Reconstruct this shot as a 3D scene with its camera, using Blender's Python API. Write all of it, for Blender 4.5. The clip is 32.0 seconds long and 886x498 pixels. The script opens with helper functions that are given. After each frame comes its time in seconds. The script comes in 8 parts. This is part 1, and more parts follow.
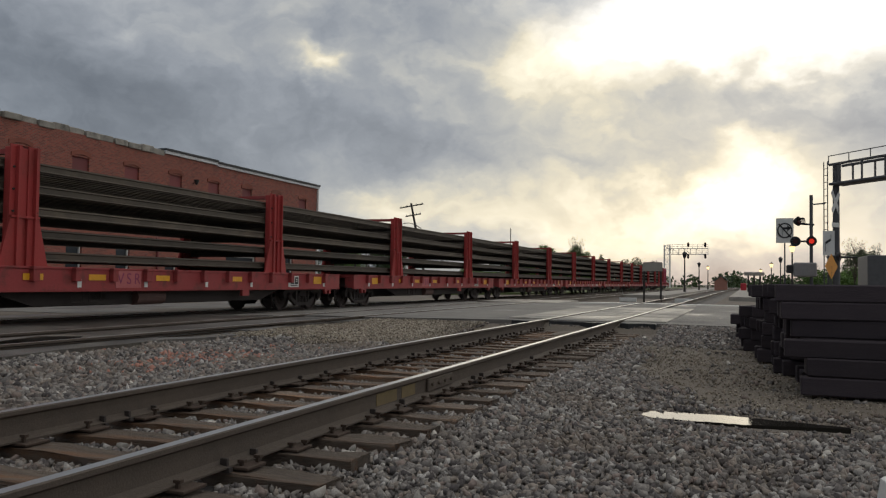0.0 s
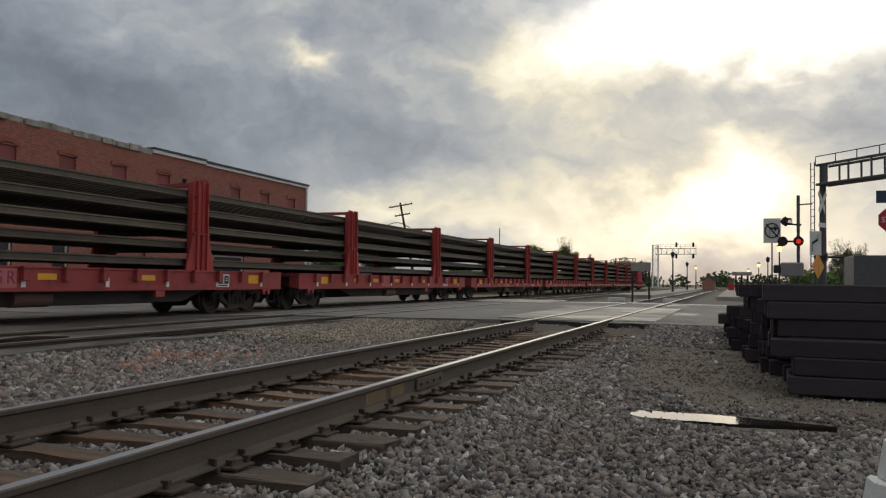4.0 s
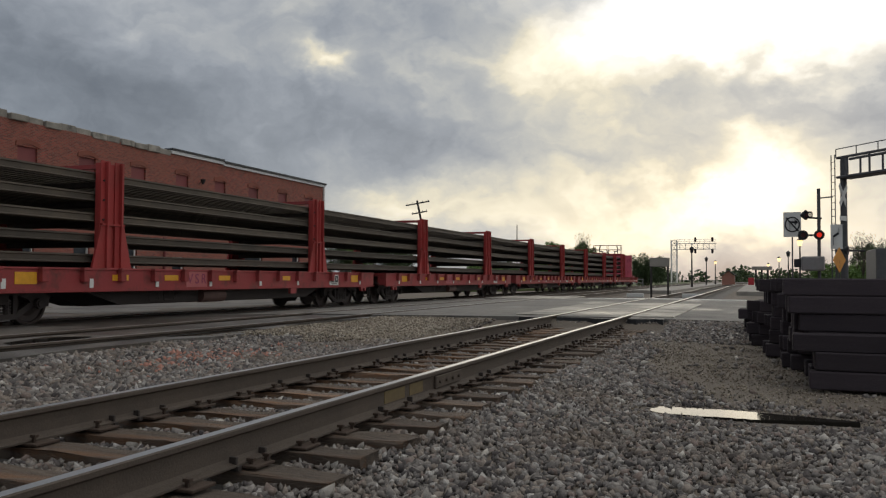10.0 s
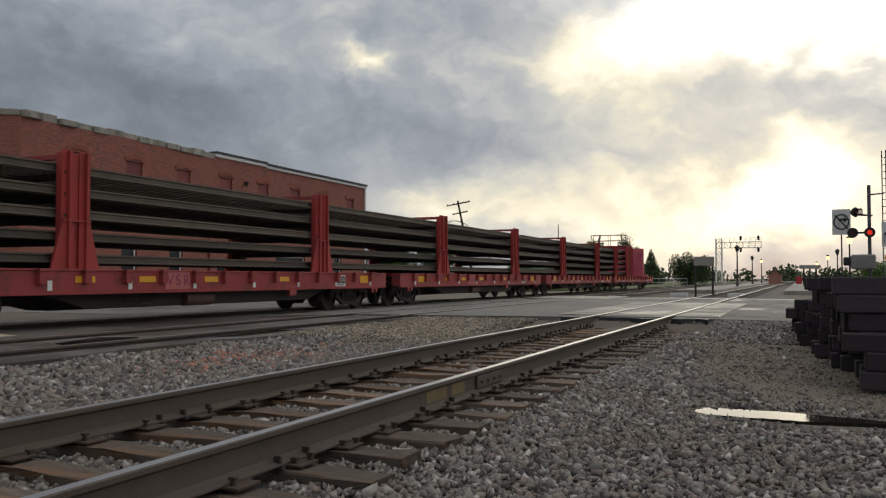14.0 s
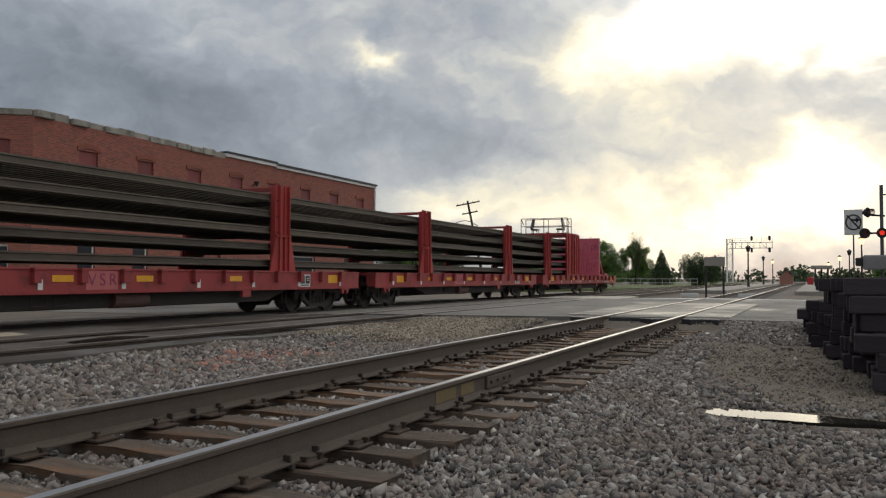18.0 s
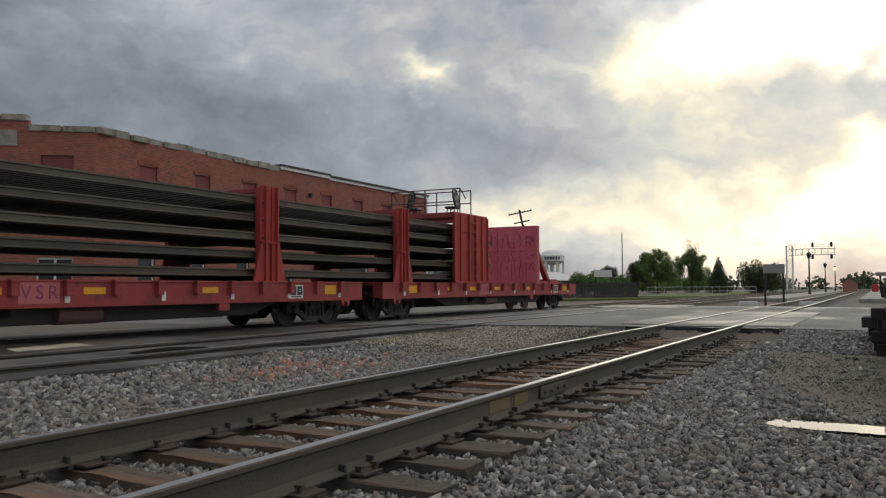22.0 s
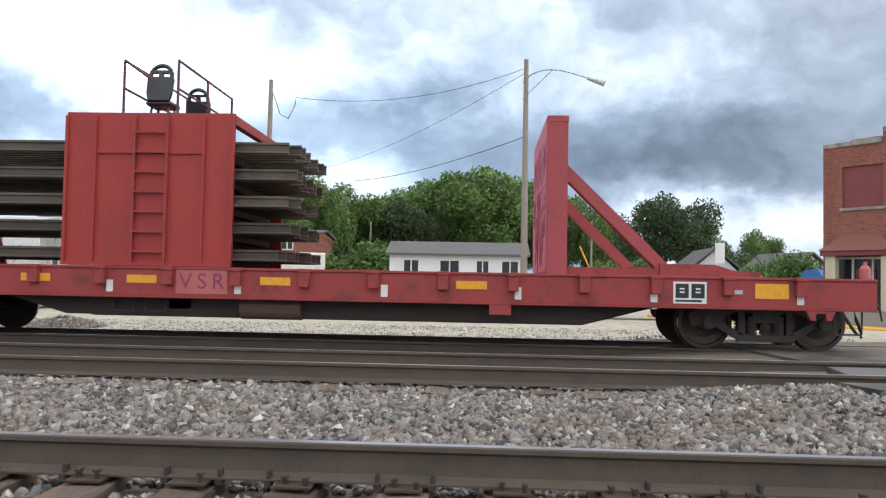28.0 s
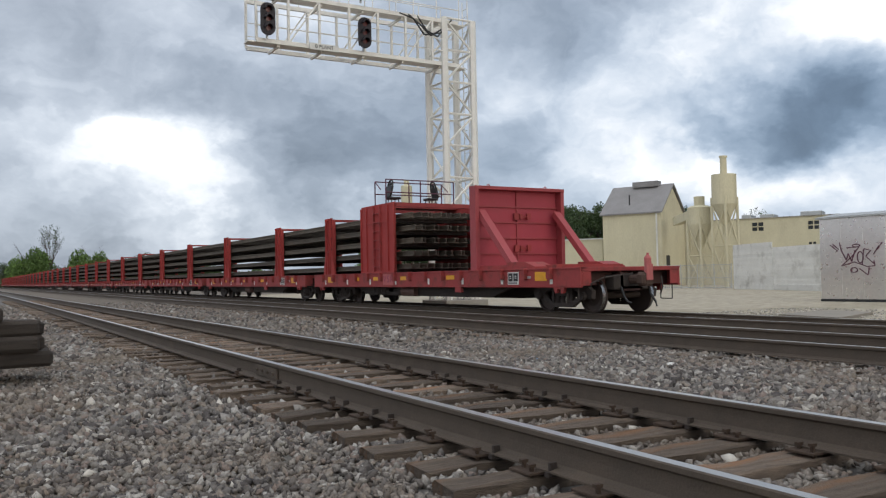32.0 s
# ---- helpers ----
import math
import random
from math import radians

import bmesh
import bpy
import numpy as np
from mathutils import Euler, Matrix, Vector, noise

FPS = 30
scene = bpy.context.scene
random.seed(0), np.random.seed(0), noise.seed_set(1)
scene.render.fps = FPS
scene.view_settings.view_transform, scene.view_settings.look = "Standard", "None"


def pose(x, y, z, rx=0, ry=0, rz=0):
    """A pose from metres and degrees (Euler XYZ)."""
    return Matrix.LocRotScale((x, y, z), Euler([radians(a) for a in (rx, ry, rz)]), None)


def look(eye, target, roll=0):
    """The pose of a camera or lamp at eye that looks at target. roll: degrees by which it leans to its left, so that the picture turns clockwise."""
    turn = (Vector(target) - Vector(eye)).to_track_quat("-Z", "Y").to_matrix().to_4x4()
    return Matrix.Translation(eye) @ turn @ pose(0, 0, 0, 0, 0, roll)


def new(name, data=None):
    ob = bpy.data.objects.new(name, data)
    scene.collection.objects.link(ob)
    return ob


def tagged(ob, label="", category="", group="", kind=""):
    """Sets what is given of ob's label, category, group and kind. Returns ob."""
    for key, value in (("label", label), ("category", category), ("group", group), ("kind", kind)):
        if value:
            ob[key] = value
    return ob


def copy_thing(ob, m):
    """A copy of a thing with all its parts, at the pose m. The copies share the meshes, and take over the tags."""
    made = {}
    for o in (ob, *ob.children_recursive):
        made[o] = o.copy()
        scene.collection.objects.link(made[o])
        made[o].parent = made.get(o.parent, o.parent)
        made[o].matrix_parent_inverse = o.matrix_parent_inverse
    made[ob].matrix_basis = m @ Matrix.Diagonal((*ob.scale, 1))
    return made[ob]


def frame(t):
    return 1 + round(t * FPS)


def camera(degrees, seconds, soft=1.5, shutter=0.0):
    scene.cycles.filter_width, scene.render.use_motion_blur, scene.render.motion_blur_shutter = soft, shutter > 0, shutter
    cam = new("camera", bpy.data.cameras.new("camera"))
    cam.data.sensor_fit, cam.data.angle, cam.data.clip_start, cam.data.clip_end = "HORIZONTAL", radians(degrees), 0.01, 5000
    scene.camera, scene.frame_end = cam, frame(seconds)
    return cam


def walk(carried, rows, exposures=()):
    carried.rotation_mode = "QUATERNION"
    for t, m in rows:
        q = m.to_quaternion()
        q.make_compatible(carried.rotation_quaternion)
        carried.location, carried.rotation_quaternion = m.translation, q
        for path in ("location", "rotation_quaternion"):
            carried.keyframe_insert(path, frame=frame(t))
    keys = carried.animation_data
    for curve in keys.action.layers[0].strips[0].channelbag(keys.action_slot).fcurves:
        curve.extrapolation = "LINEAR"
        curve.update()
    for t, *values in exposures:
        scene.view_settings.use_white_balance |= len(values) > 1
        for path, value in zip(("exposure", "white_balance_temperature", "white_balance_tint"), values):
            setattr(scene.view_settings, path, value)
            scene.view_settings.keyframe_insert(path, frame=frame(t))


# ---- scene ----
# Camera on a low tripod beside the near track; z = 0 is the top of that track's rails.
cam = camera(56.5, 32.0, soft=1.25)
PATH = [
    (0, pose(0, 0, 0.8, 92.21, -0.80, 20.15)),
    (1, pose(0, 0, 0.8, 92.22, -0.87, 20.07)),
    (1.5, pose(0, 0, 0.8, 92.21, -0.99, 19.83)),
    (2, pose(0, 0, 0.8, 92.17, -0.93, 19.40)),
    (3, pose(0, 0, 0.8, 92.26, -0.77, 19.38)),
    (3.5, pose(0, 0, 0.8, 92.21, -0.82, 19.33)),
    (5.5, pose(0, 0, 0.8, 92.20, -0.77, 19.66)),
    (6, pose(0, 0, 0.8, 92.10, -0.74, 19.63)),
    (7, pose(0, 0, 0.8, 92.16, -0.73, 19.83)),
    (8, pose(0, 0, 0.8, 92.15, -0.54, 20.20)),
    (9, pose(0, 0, 0.8, 92.08, -0.51, 20.21)),
    (10, pose(0, 0, 0.8, 92.01, -0.29, 20.62)),
    (10.5, pose(0, 0, 0.8, 92.01, -0.21, 20.75)),
    (11, pose(0, 0, 0.8, 91.97, -0.13, 21.07)),
    (11.5, pose(0, 0, 0.8, 91.96, -0.11, 21.44)),
    (12, pose(0, 0, 0.8, 91.93, -0.15, 21.72)),
    (12.5, pose(0, 0, 0.8, 92.01, -0.08, 22.25)),
    (13, pose(0, 0, 0.8, 92.00, -0.00, 22.94)),
    (13.5, pose(0, 0, 0.8, 92.06, 0.02, 23.41)),
    (14, pose(0, 0, 0.8, 92.02, -0.05, 23.47)),
    (14.5, pose(0, 0, 0.8, 92.08, 0.04, 23.51)),
    (16.5, pose(0, 0, 0.8, 92.05, -0.00, 24.61)),
    (17, pose(0, 0, 0.8, 92.08, 0.02, 24.52)),
    (18, pose(0, 0, 0.8, 92.01, -0.16, 24.14)),
    (19, pose(0, 0, 0.8, 92.17, -0.19, 24.11)),
    (20, pose(0, 0, 0.8, 92.25, -0.24, 24.25)),
    (20.5, pose(0, 0, 0.8, 92.24, -0.09, 24.55)),
    (21, pose(0, 0, 0.8, 92.26, 0.03, 25.19)),
    (21.5, pose(0, 0, 0.8, 92.43, -0.03, 26.17)),
    (22, pose(0, 0, 0.8, 92.69, 0.23, 27.78)),
    (22.5, pose(0, 0, 0.8, 93.06, 0.11, 31.02)),
    (23, pose(0, 0, 0.8, 93.46, 0.03, 34.69)),
    (23.5, pose(0, 0, 0.8, 93.58, -0.26, 37.76)),
    (24, pose(0, 0, 0.8, 93.76, -0.33, 41.04)),
    (24.5, pose(0, 0, 0.8, 94.15, -0.76, 45.09)),
    (26.5, pose(0, 0, 0.8, 93.92, -1.27, 69.90)),
    (27, pose(0, 0, 0.8, 93.22, -1.14, 75.77)),
    (27.5, pose(0, 0, 0.8, 92.94, -1.06, 83.33)),
    (28, pose(0, 0, 0.8, 92.33, -1.09, 92.87)),
    (28.5, pose(0, 0, 0.8, 90.68, -0.27, 102.21)),
    (29, pose(0, 0, 0.8, 89.52, -1.04, 106.13)),
    (29.5, pose(0, 0, 0.8, 89.74, -0.32, 109.86)),
    (30, pose(0, 0, 0.8, 91.03, 0.63, 124.08)),
    (30.5, pose(0, 0, 0.8, 91.63, 0.80, 134.77)),
    (31, pose(0, 0, 0.8, 91.79, 0.67, 141.47)),
    (31.5, pose(0, 0, 0.8, 91.83, 1.01, 146.70)),
    (32, pose(0, 0, 0.8, 91.92, 1.09, 149.88)),
]
EXPOSURES = [(0, -0.37, 6550, 10), (12, -0.31, 6550, 10), (17, -0.1, 6550, 10), (20, -0.1, 6550, 10), (22, -0.14, 6550, 10), (23, 0.14, 6750, 10), (24, 0.55, 6850, 10), (24.5, 0.74, 6850, 10), (26.5, 1.22, 6350, 10), (28, 1.08, 6250, 10),
             (29, 1.06, 6250, 10), (30, 0.82, 6250, 10), (31, 0.4, 6250, 10), (32, 0.3, 6250, 10)]
walk(cam, PATH, EXPOSURES)

# ---- sky, sun ----
SUN_AZ, SUN_EL = -0.3, 9.3          # degrees; azimuth counts from +Y towards -X


def heading(az, el=0.0):
    a, e = radians(az), radians(el)
    return Vector((-math.sin(a) * math.cos(e), math.cos(a) * math.cos(e), math.sin(e)))


def at_polar(az, dist, z=0.0):
    a = radians(az)
    return Vector((-math.sin(a) * dist, math.cos(a) * dist, z))


def build_world():
    w = bpy.data.worlds.new("overcast_sky")
    scene.world = w
    w.use_nodes = True
    nt = w.node_tree
    nt.nodes.clear()
    N, L = nt.nodes.new, nt.links.new
    out, bg = N("ShaderNodeOutputWorld"), N("ShaderNodeBackground")
    L(bg.outputs[0], out.inputs[0])
    tc = N("ShaderNodeTexCoord")

    def m(op, a, b=None, c=None):
        n = N("ShaderNodeMath")
        n.operation = op
        for i, v in enumerate((a, b, c)):
            if v is None:
                continue
            if isinstance(v, (int, float)):
                n.inputs[i].default_value = v
            else:
                L(v, n.inputs[i])
        return n.outputs[0]

    def vec(op, a, b=None, k=None):
        n = N("ShaderNodeVectorMath")
        n.operation = op
        for i, v in enumerate((a, b)):
            if v is None:
                continue
            if isinstance(v, tuple):
                n.inputs[i].default_value = v
            else:
                L(v, n.inputs[i])
        if k is not None:
            n.inputs["Scale"].default_value = k
        return n.outputs[0]

    def fbm(src, scale, zs, detail, rough, seed, dist=0.0, color=False):
        mp = N("ShaderNodeMapping")
        mp.inputs["Scale"].default_value = (scale, scale, scale * zs)
        mp.inputs["Location"].default_value = (seed, seed * 0.7, seed * 1.3)
        L(src, mp.inputs["Vector"])
        n = N("ShaderNodeTexNoise")
        n.inputs["Scale"].default_value = 1.0
        n.inputs["Detail"].default_value = detail
        n.inputs["Roughness"].default_value = rough
        n.inputs["Distortion"].default_value = dist
        L(mp.outputs[0], n.inputs["Vector"])
        return n.outputs["Color" if color else "Fac"]

    sky = N("ShaderNodeTexSky")
    sky.sky_type = "NISHITA"
    sky.sun_disc = False
    sky.sun_elevation = radians(SUN_EL)
    sky.sun_rotation = radians(-SUN_AZ)
    d0 = tc.outputs["Generated"]
    # billowing: the direction is stirred at two scales before the cloud banks are laid out
    w1 = vec("SCALE", vec("SUBTRACT", fbm(d0, 5.0, 1.6, 5.0, 0.55, 2.0, color=True), (0.5, 0.5, 0.5)), None, 0.20)
    w2 = vec("SCALE", vec("SUBTRACT", fbm(d0, 17.0, 1.5, 6.0, 0.6, 6.0, color=True), (0.5, 0.5, 0.5)), None, 0.055)
    d = vec("NORMALIZE", vec("ADD", vec("ADD", d0, w1), w2))
    sp = N("ShaderNodeSeparateXYZ")
    L(d, sp.inputs[0])
    az = m("MULTIPLY", m("ARCTAN2", m("MULTIPLY", sp.outputs["X"], -1.0), sp.outputs["Y"]), 57.29578)
    el = m("MULTIPLY", m("ARCSINE", sp.outputs["Z"]), 57.29578)

    def bank(a0, e0, sa, se):
        u = m("DIVIDE", m("SUBTRACT", az, a0), sa)
        v = m("DIVIDE", m("SUBTRACT", el, e0), se)
        return m("EXPONENT", m("MULTIPLY", m("ADD", m("MULTIPLY", u, u), m("MULTIPLY", v, v)), -1.0))

    ev = m("ADD", -2.0, m("MULTIPLY", m("SUBTRACT", fbm(d0, 4.2, 1.7, 5.0, 0.5, 3.1, 0.2), 0.5), 2.3))
    ev = m("ADD", ev, m("MULTIPLY", m("SUBTRACT", fbm(d, 12.0, 1.5, 6.0, 0.5, 9.1, 0.2), 0.5), 1.35))
    ev = m("ADD", ev, m("MULTIPLY", m("SUBTRACT", fbm(d, 34.0, 1.3, 5.0, 0.5, 4.1), 0.5), 0.42))
    for a0, e0, sa, se, amp in CLOUD_BANKS:
        ev = m("ADD", ev, m("MULTIPLY", bank(a0, e0, sa, se), amp))
    lum = m("POWER", 2.0, m("MINIMUM", ev, 0.9))
    ramp = N("ShaderNodeValToRGB")
    cr = ramp.color_ramp
    cr.elements[0].position, cr.elements[0].color = 0.10, (0.84, 0.975, 1.20, 1)
    cr.elements[1].position, cr.elements[1].color = 0.95, (1.0, 1.0, 0.99, 1)
    for p, c in ((0.25, (0.88, 0.985, 1.15, 1)), (0.6, (0.94, 0.995, 1.07, 1))):
        cr.elements.new(p).color = c
    L(lum, ramp.inputs[0])
    warm = N("ShaderNodeMix")
    warm.data_type, warm.blend_type = "RGBA", "MULTIPLY"
    lit = m("MINIMUM", m("MAXIMUM", m("MULTIPLY", m("SUBTRACT", lum, 0.42), 2.2), 0.0), 1.0)
    L(m("MULTIPLY", lit, m("MINIMUM", m("ADD", m("ADD", bank(6, 7, 26, 8), bank(28, 13, 14, 8)), m("MULTIPLY", bank(17, 12, 8, 5), 0.9)), 1.0)), warm.inputs["Factor"])
    L(ramp.outputs[0], warm.inputs["A"])
    warm.inputs["B"].default_value = (1.075, 0.995, 0.80, 1)
    tint = N("ShaderNodeVectorMath")
    tint.operation = "SCALE"
    cool = N("ShaderNodeMix")
    cool.data_type, cool.blend_type = "RGBA", "MULTIPLY"
    dim = m("MINIMUM", m("MAXIMUM", m("MULTIPLY", m("SUBTRACT", 0.75, lum), 1.9), 0.0), 1.0)
    L(m("MULTIPLY", dim, bank(112, 9, 42, 12)), cool.inputs["Factor"])
    L(warm.outputs["Result"], cool.inputs["A"])
    cool.inputs["B"].default_value = (0.79, 0.97, 1.13, 1)
    L(cool.outputs["Result"], tint.inputs[0])
    L(lum, tint.inputs["Scale"])
    addsky = N("ShaderNodeMix")
    addsky.data_type, addsky.blend_type = "RGBA", "ADD"
    addsky.inputs["Factor"].default_value = 0.004
    L(tint.outputs[0], addsky.inputs["A"])
    L(sky.outputs[0], addsky.inputs["B"])
    L(addsky.outputs["Result"], bg.inputs["Color"])
    bg.inputs["Strength"].default_value = 1.0


# cloud banks and breaks: azimuth, elevation, their spreads in degrees, and stops of brightness
CLOUD_BANKS = (
    # towards the sun
    (2.9, 17.4, 11, 5, 2.3), (-9.1, 15.4, 10, 7, 1.6), (6.8, 4.4, 30, 4.0, 1.75), (0.3, 7.4, 3.4, 3.0, 1.3), (8.8, 7.8, 6, 2.2, -0.35), (-2.5, 11.5, 5, 1.8, -0.5), (14.8, 13.0, 11, 6, 0.95), (28.1, 13.4, 1.7, 1.0, 1.1), (34.8, 15.6, 13, 7, 1.05),
    (9.8, 9.9, 6, 4, 0.7), (23.8, 9.3, 9, 3.2, -0.4), (27, 6.5, 12, 4, 0.35), (-12.1, 9, 5, 3.5, -0.5),
    # over the brick building and the houses
    (40.8, 9.1, 12, 5, -0.3), (58.8, 12.8, 13, 6, -0.15), (64.7, 15.8, 7, 4, -0.2), (43.0, 18.0, 6, 3, 0.15), (47.5, 12.0, 7, 4, 0.15), (75.7, 8.3, 9, 2.8, -1.3), (75.7, 3.7, 10, 2.0, 1.3), (98.7, 6, 15, 2.3, 0.8), (94.7, 10.2, 9, 3, -0.5), (93.6, 16.7, 13, 4, 0.6), (80.7, 13.7, 6, 3.5, 0.5),
    (102.6, 14.7, 9, 5, 0.7), (114.6, 15.1, 8, 5, 1.4),
    # behind the factory and the signal bridge
    (124.6, 9.7, 8, 2.8, -1.2), (114.6, 7.7, 5, 1.6, 0.7), (119.7, 16.7, 6, 3, 0.9), (132.5, 6.7, 12, 2.3, 0.95), (125.6, 4.2, 9, 2.5, 1.0), (136.5, 11.4, 7, 3.6, 0.8), (125.7, 17.6, 8, 3, 0.6), (141.4, 15.6, 4, 2.4, -0.2), (131.6, 15.6, 5, 2.5, 0.5), (132.6, 13.6, 4, 2.5, 0.3),
    (154.3, 11.6, 24, 20, 0.8), (149.3, 8.6, 8, 4, -0.5), (157.3, 8.6, 7, 4.5, -0.8), (168.2, 7.6, 5, 2.6, 1.35), (171.2, 4.6, 11, 3.5, 0.8), (173.2, 13.6, 9, 5, 0.6),
    # added fill outside the view: sky brightened overhead and opposite the train
    (-90, 25, 65, 40, 1.7), (90, 90, 400, 42, 3.0),
)
build_world()
sun_data = bpy.data.lights.new("sun", "SUN")
sun_data.energy, sun_data.angle, sun_data.color = 0.7, radians(45), (1.0, 0.9, 0.72)
sun_lamp = new("sun", sun_data)
sun_lamp.matrix_world = look(heading(SUN_AZ, SUN_EL) * 200, (0, 0, 0))

# ---- materials ----
def material(name, base, rough=0.7, metal=0.0, second=None, scale=4.0, fine=60.0, bump=0.15, mix=0.5, third=None,
             detail=6.0, island=0.0, rand=0.0, stretch=(1, 1, 1), spec=0.5, tscale=1.3, tmix=0.35, wet=0.0, damp=(0.48, 0.58)):
    """A procedural surface: a base colour varied at two scales, an optional stain colour, a fine relief, and wet patches."""
    mt = bpy.data.materials.new(name)
    mt.use_nodes = True
    nt = mt.node_tree
    N, L = nt.nodes.new, nt.links.new
    b = nt.nodes["Principled BSDF"]
    b.inputs["Roughness"].default_value = rough
    b.inputs["Metallic"].default_value = metal
    b.inputs["Specular IOR Level"].default_value = spec
    tc = N("ShaderNodeTexCoord")
    mp = N("ShaderNodeMapping")
    mp.inputs["Scale"].default_value = stretch
    L(tc.outputs["Object"], mp.inputs["Vector"])

    def noise_tex(sc, det=detail, rg=0.6):
        n = N("ShaderNodeTexNoise")
        n.inputs["Scale"].default_value, n.inputs["Detail"].default_value, n.inputs["Roughness"].default_value = sc, det, rg
        L(mp.outputs[0], n.inputs["Vector"])
        return n.outputs["Fac"]

    def ramp(src, lo, hi):
        r = N("ShaderNodeMapRange")
        r.inputs["From Min"].default_value, r.inputs["From Max"].default_value = lo, hi
        L(src, r.inputs["Value"])
        return r.outputs["Result"]

    def mixc(fac, a, c, mode="MIX"):
        n = N("ShaderNodeMix")
        n.data_type, n.blend_type = "RGBA", mode
        for key, v in (("Factor", fac), ("A", a), ("B", c)):
            if isinstance(v, tuple):
                n.inputs[key].default_value = (*v, 1)
            elif isinstance(v, (int, float)):
                n.inputs[key].default_value = v
            else:
                L(v, n.inputs[key])
        return n.outputs["Result"]

    def times(src, k):
        n = N("ShaderNodeMath")
        n.operation = "MULTIPLY"
        n.inputs[1].default_value = k
        L(src, n.inputs[0])
        return n.outputs[0]

    second = second or tuple(c * 0.72 for c in base)
    col = mixc(times(ramp(noise_tex(scale), 0.35, 0.65), mix), base, second)
    fineval = noise_tex(fine, 4.0)
    col = mixc(times(ramp(fineval, 0.3, 0.7), 0.35), col, mixc(1.0, col, (0.62, 0.62, 0.62), "MULTIPLY"))
    if third:
        col = mixc(times(ramp(noise_tex(tscale, 8.0, 0.7), 0.52, 0.68), tmix), col, third)
    if island or rand:
        if island:
            src = N("ShaderNodeNewGeometry").outputs["Random Per Island"]
        else:
            src = N("ShaderNodeObjectInfo").outputs["Random"]
        k = island or rand
        hsv = N("ShaderNodeHueSaturation")
        r = N("ShaderNodeMapRange")
        r.inputs["To Min"].default_value, r.inputs["To Max"].default_value = 1 - k, 1 + k
        L(src, r.inputs["Value"])
        L(r.outputs["Result"], hsv.inputs["Value"])
        L(col, hsv.inputs["Color"])
        col = hsv.outputs["Color"]
    if wet:
        soaked = ramp(noise_tex(wet, 7.0, 0.62), *damp)
        col = mixc(soaked, col, mixc(1.0, col, (0.42, 0.40, 0.38), "MULTIPLY"))
    L(col, b.inputs["Base Color"])
    if bump:
        bp = N("ShaderNodeBump")
        bp.inputs["Strength"].default_value = bump
        bp.inputs["Distance"].default_value = 0.02
        L(fineval, bp.inputs["Height"])
        L(bp.outputs[0], b.inputs["Normal"])
    rr = N("ShaderNodeMapRange")
    rr.inputs["To Min"].default_value, rr.inputs["To Max"].default_value = max(rough - 0.12, 0.02), min(rough + 0.12, 1.0)
    L(fineval, rr.inputs["Value"])
    if wet:
        gloss = N("ShaderNodeMix")
        L(soaked, gloss.inputs["Factor"])
        L(rr.outputs["Result"], gloss.inputs["A"])
        gloss.inputs["B"].default_value = 0.42
        L(gloss.outputs["Result"], b.inputs["Roughness"])
    else:
        L(rr.outputs["Result"], b.inputs["Roughness"])
    return mt


def glow(name, col, strength):
    mt = bpy.data.materials.new(name)
    mt.use_nodes = True
    b = mt.node_tree.nodes["Principled BSDF"]
    b.inputs["Base Color"].default_value = (*col, 1)
    b.inputs["Emission Color"].default_value = (*col, 1)
    b.inputs["Emission Strength"].default_value = strength
    return mt


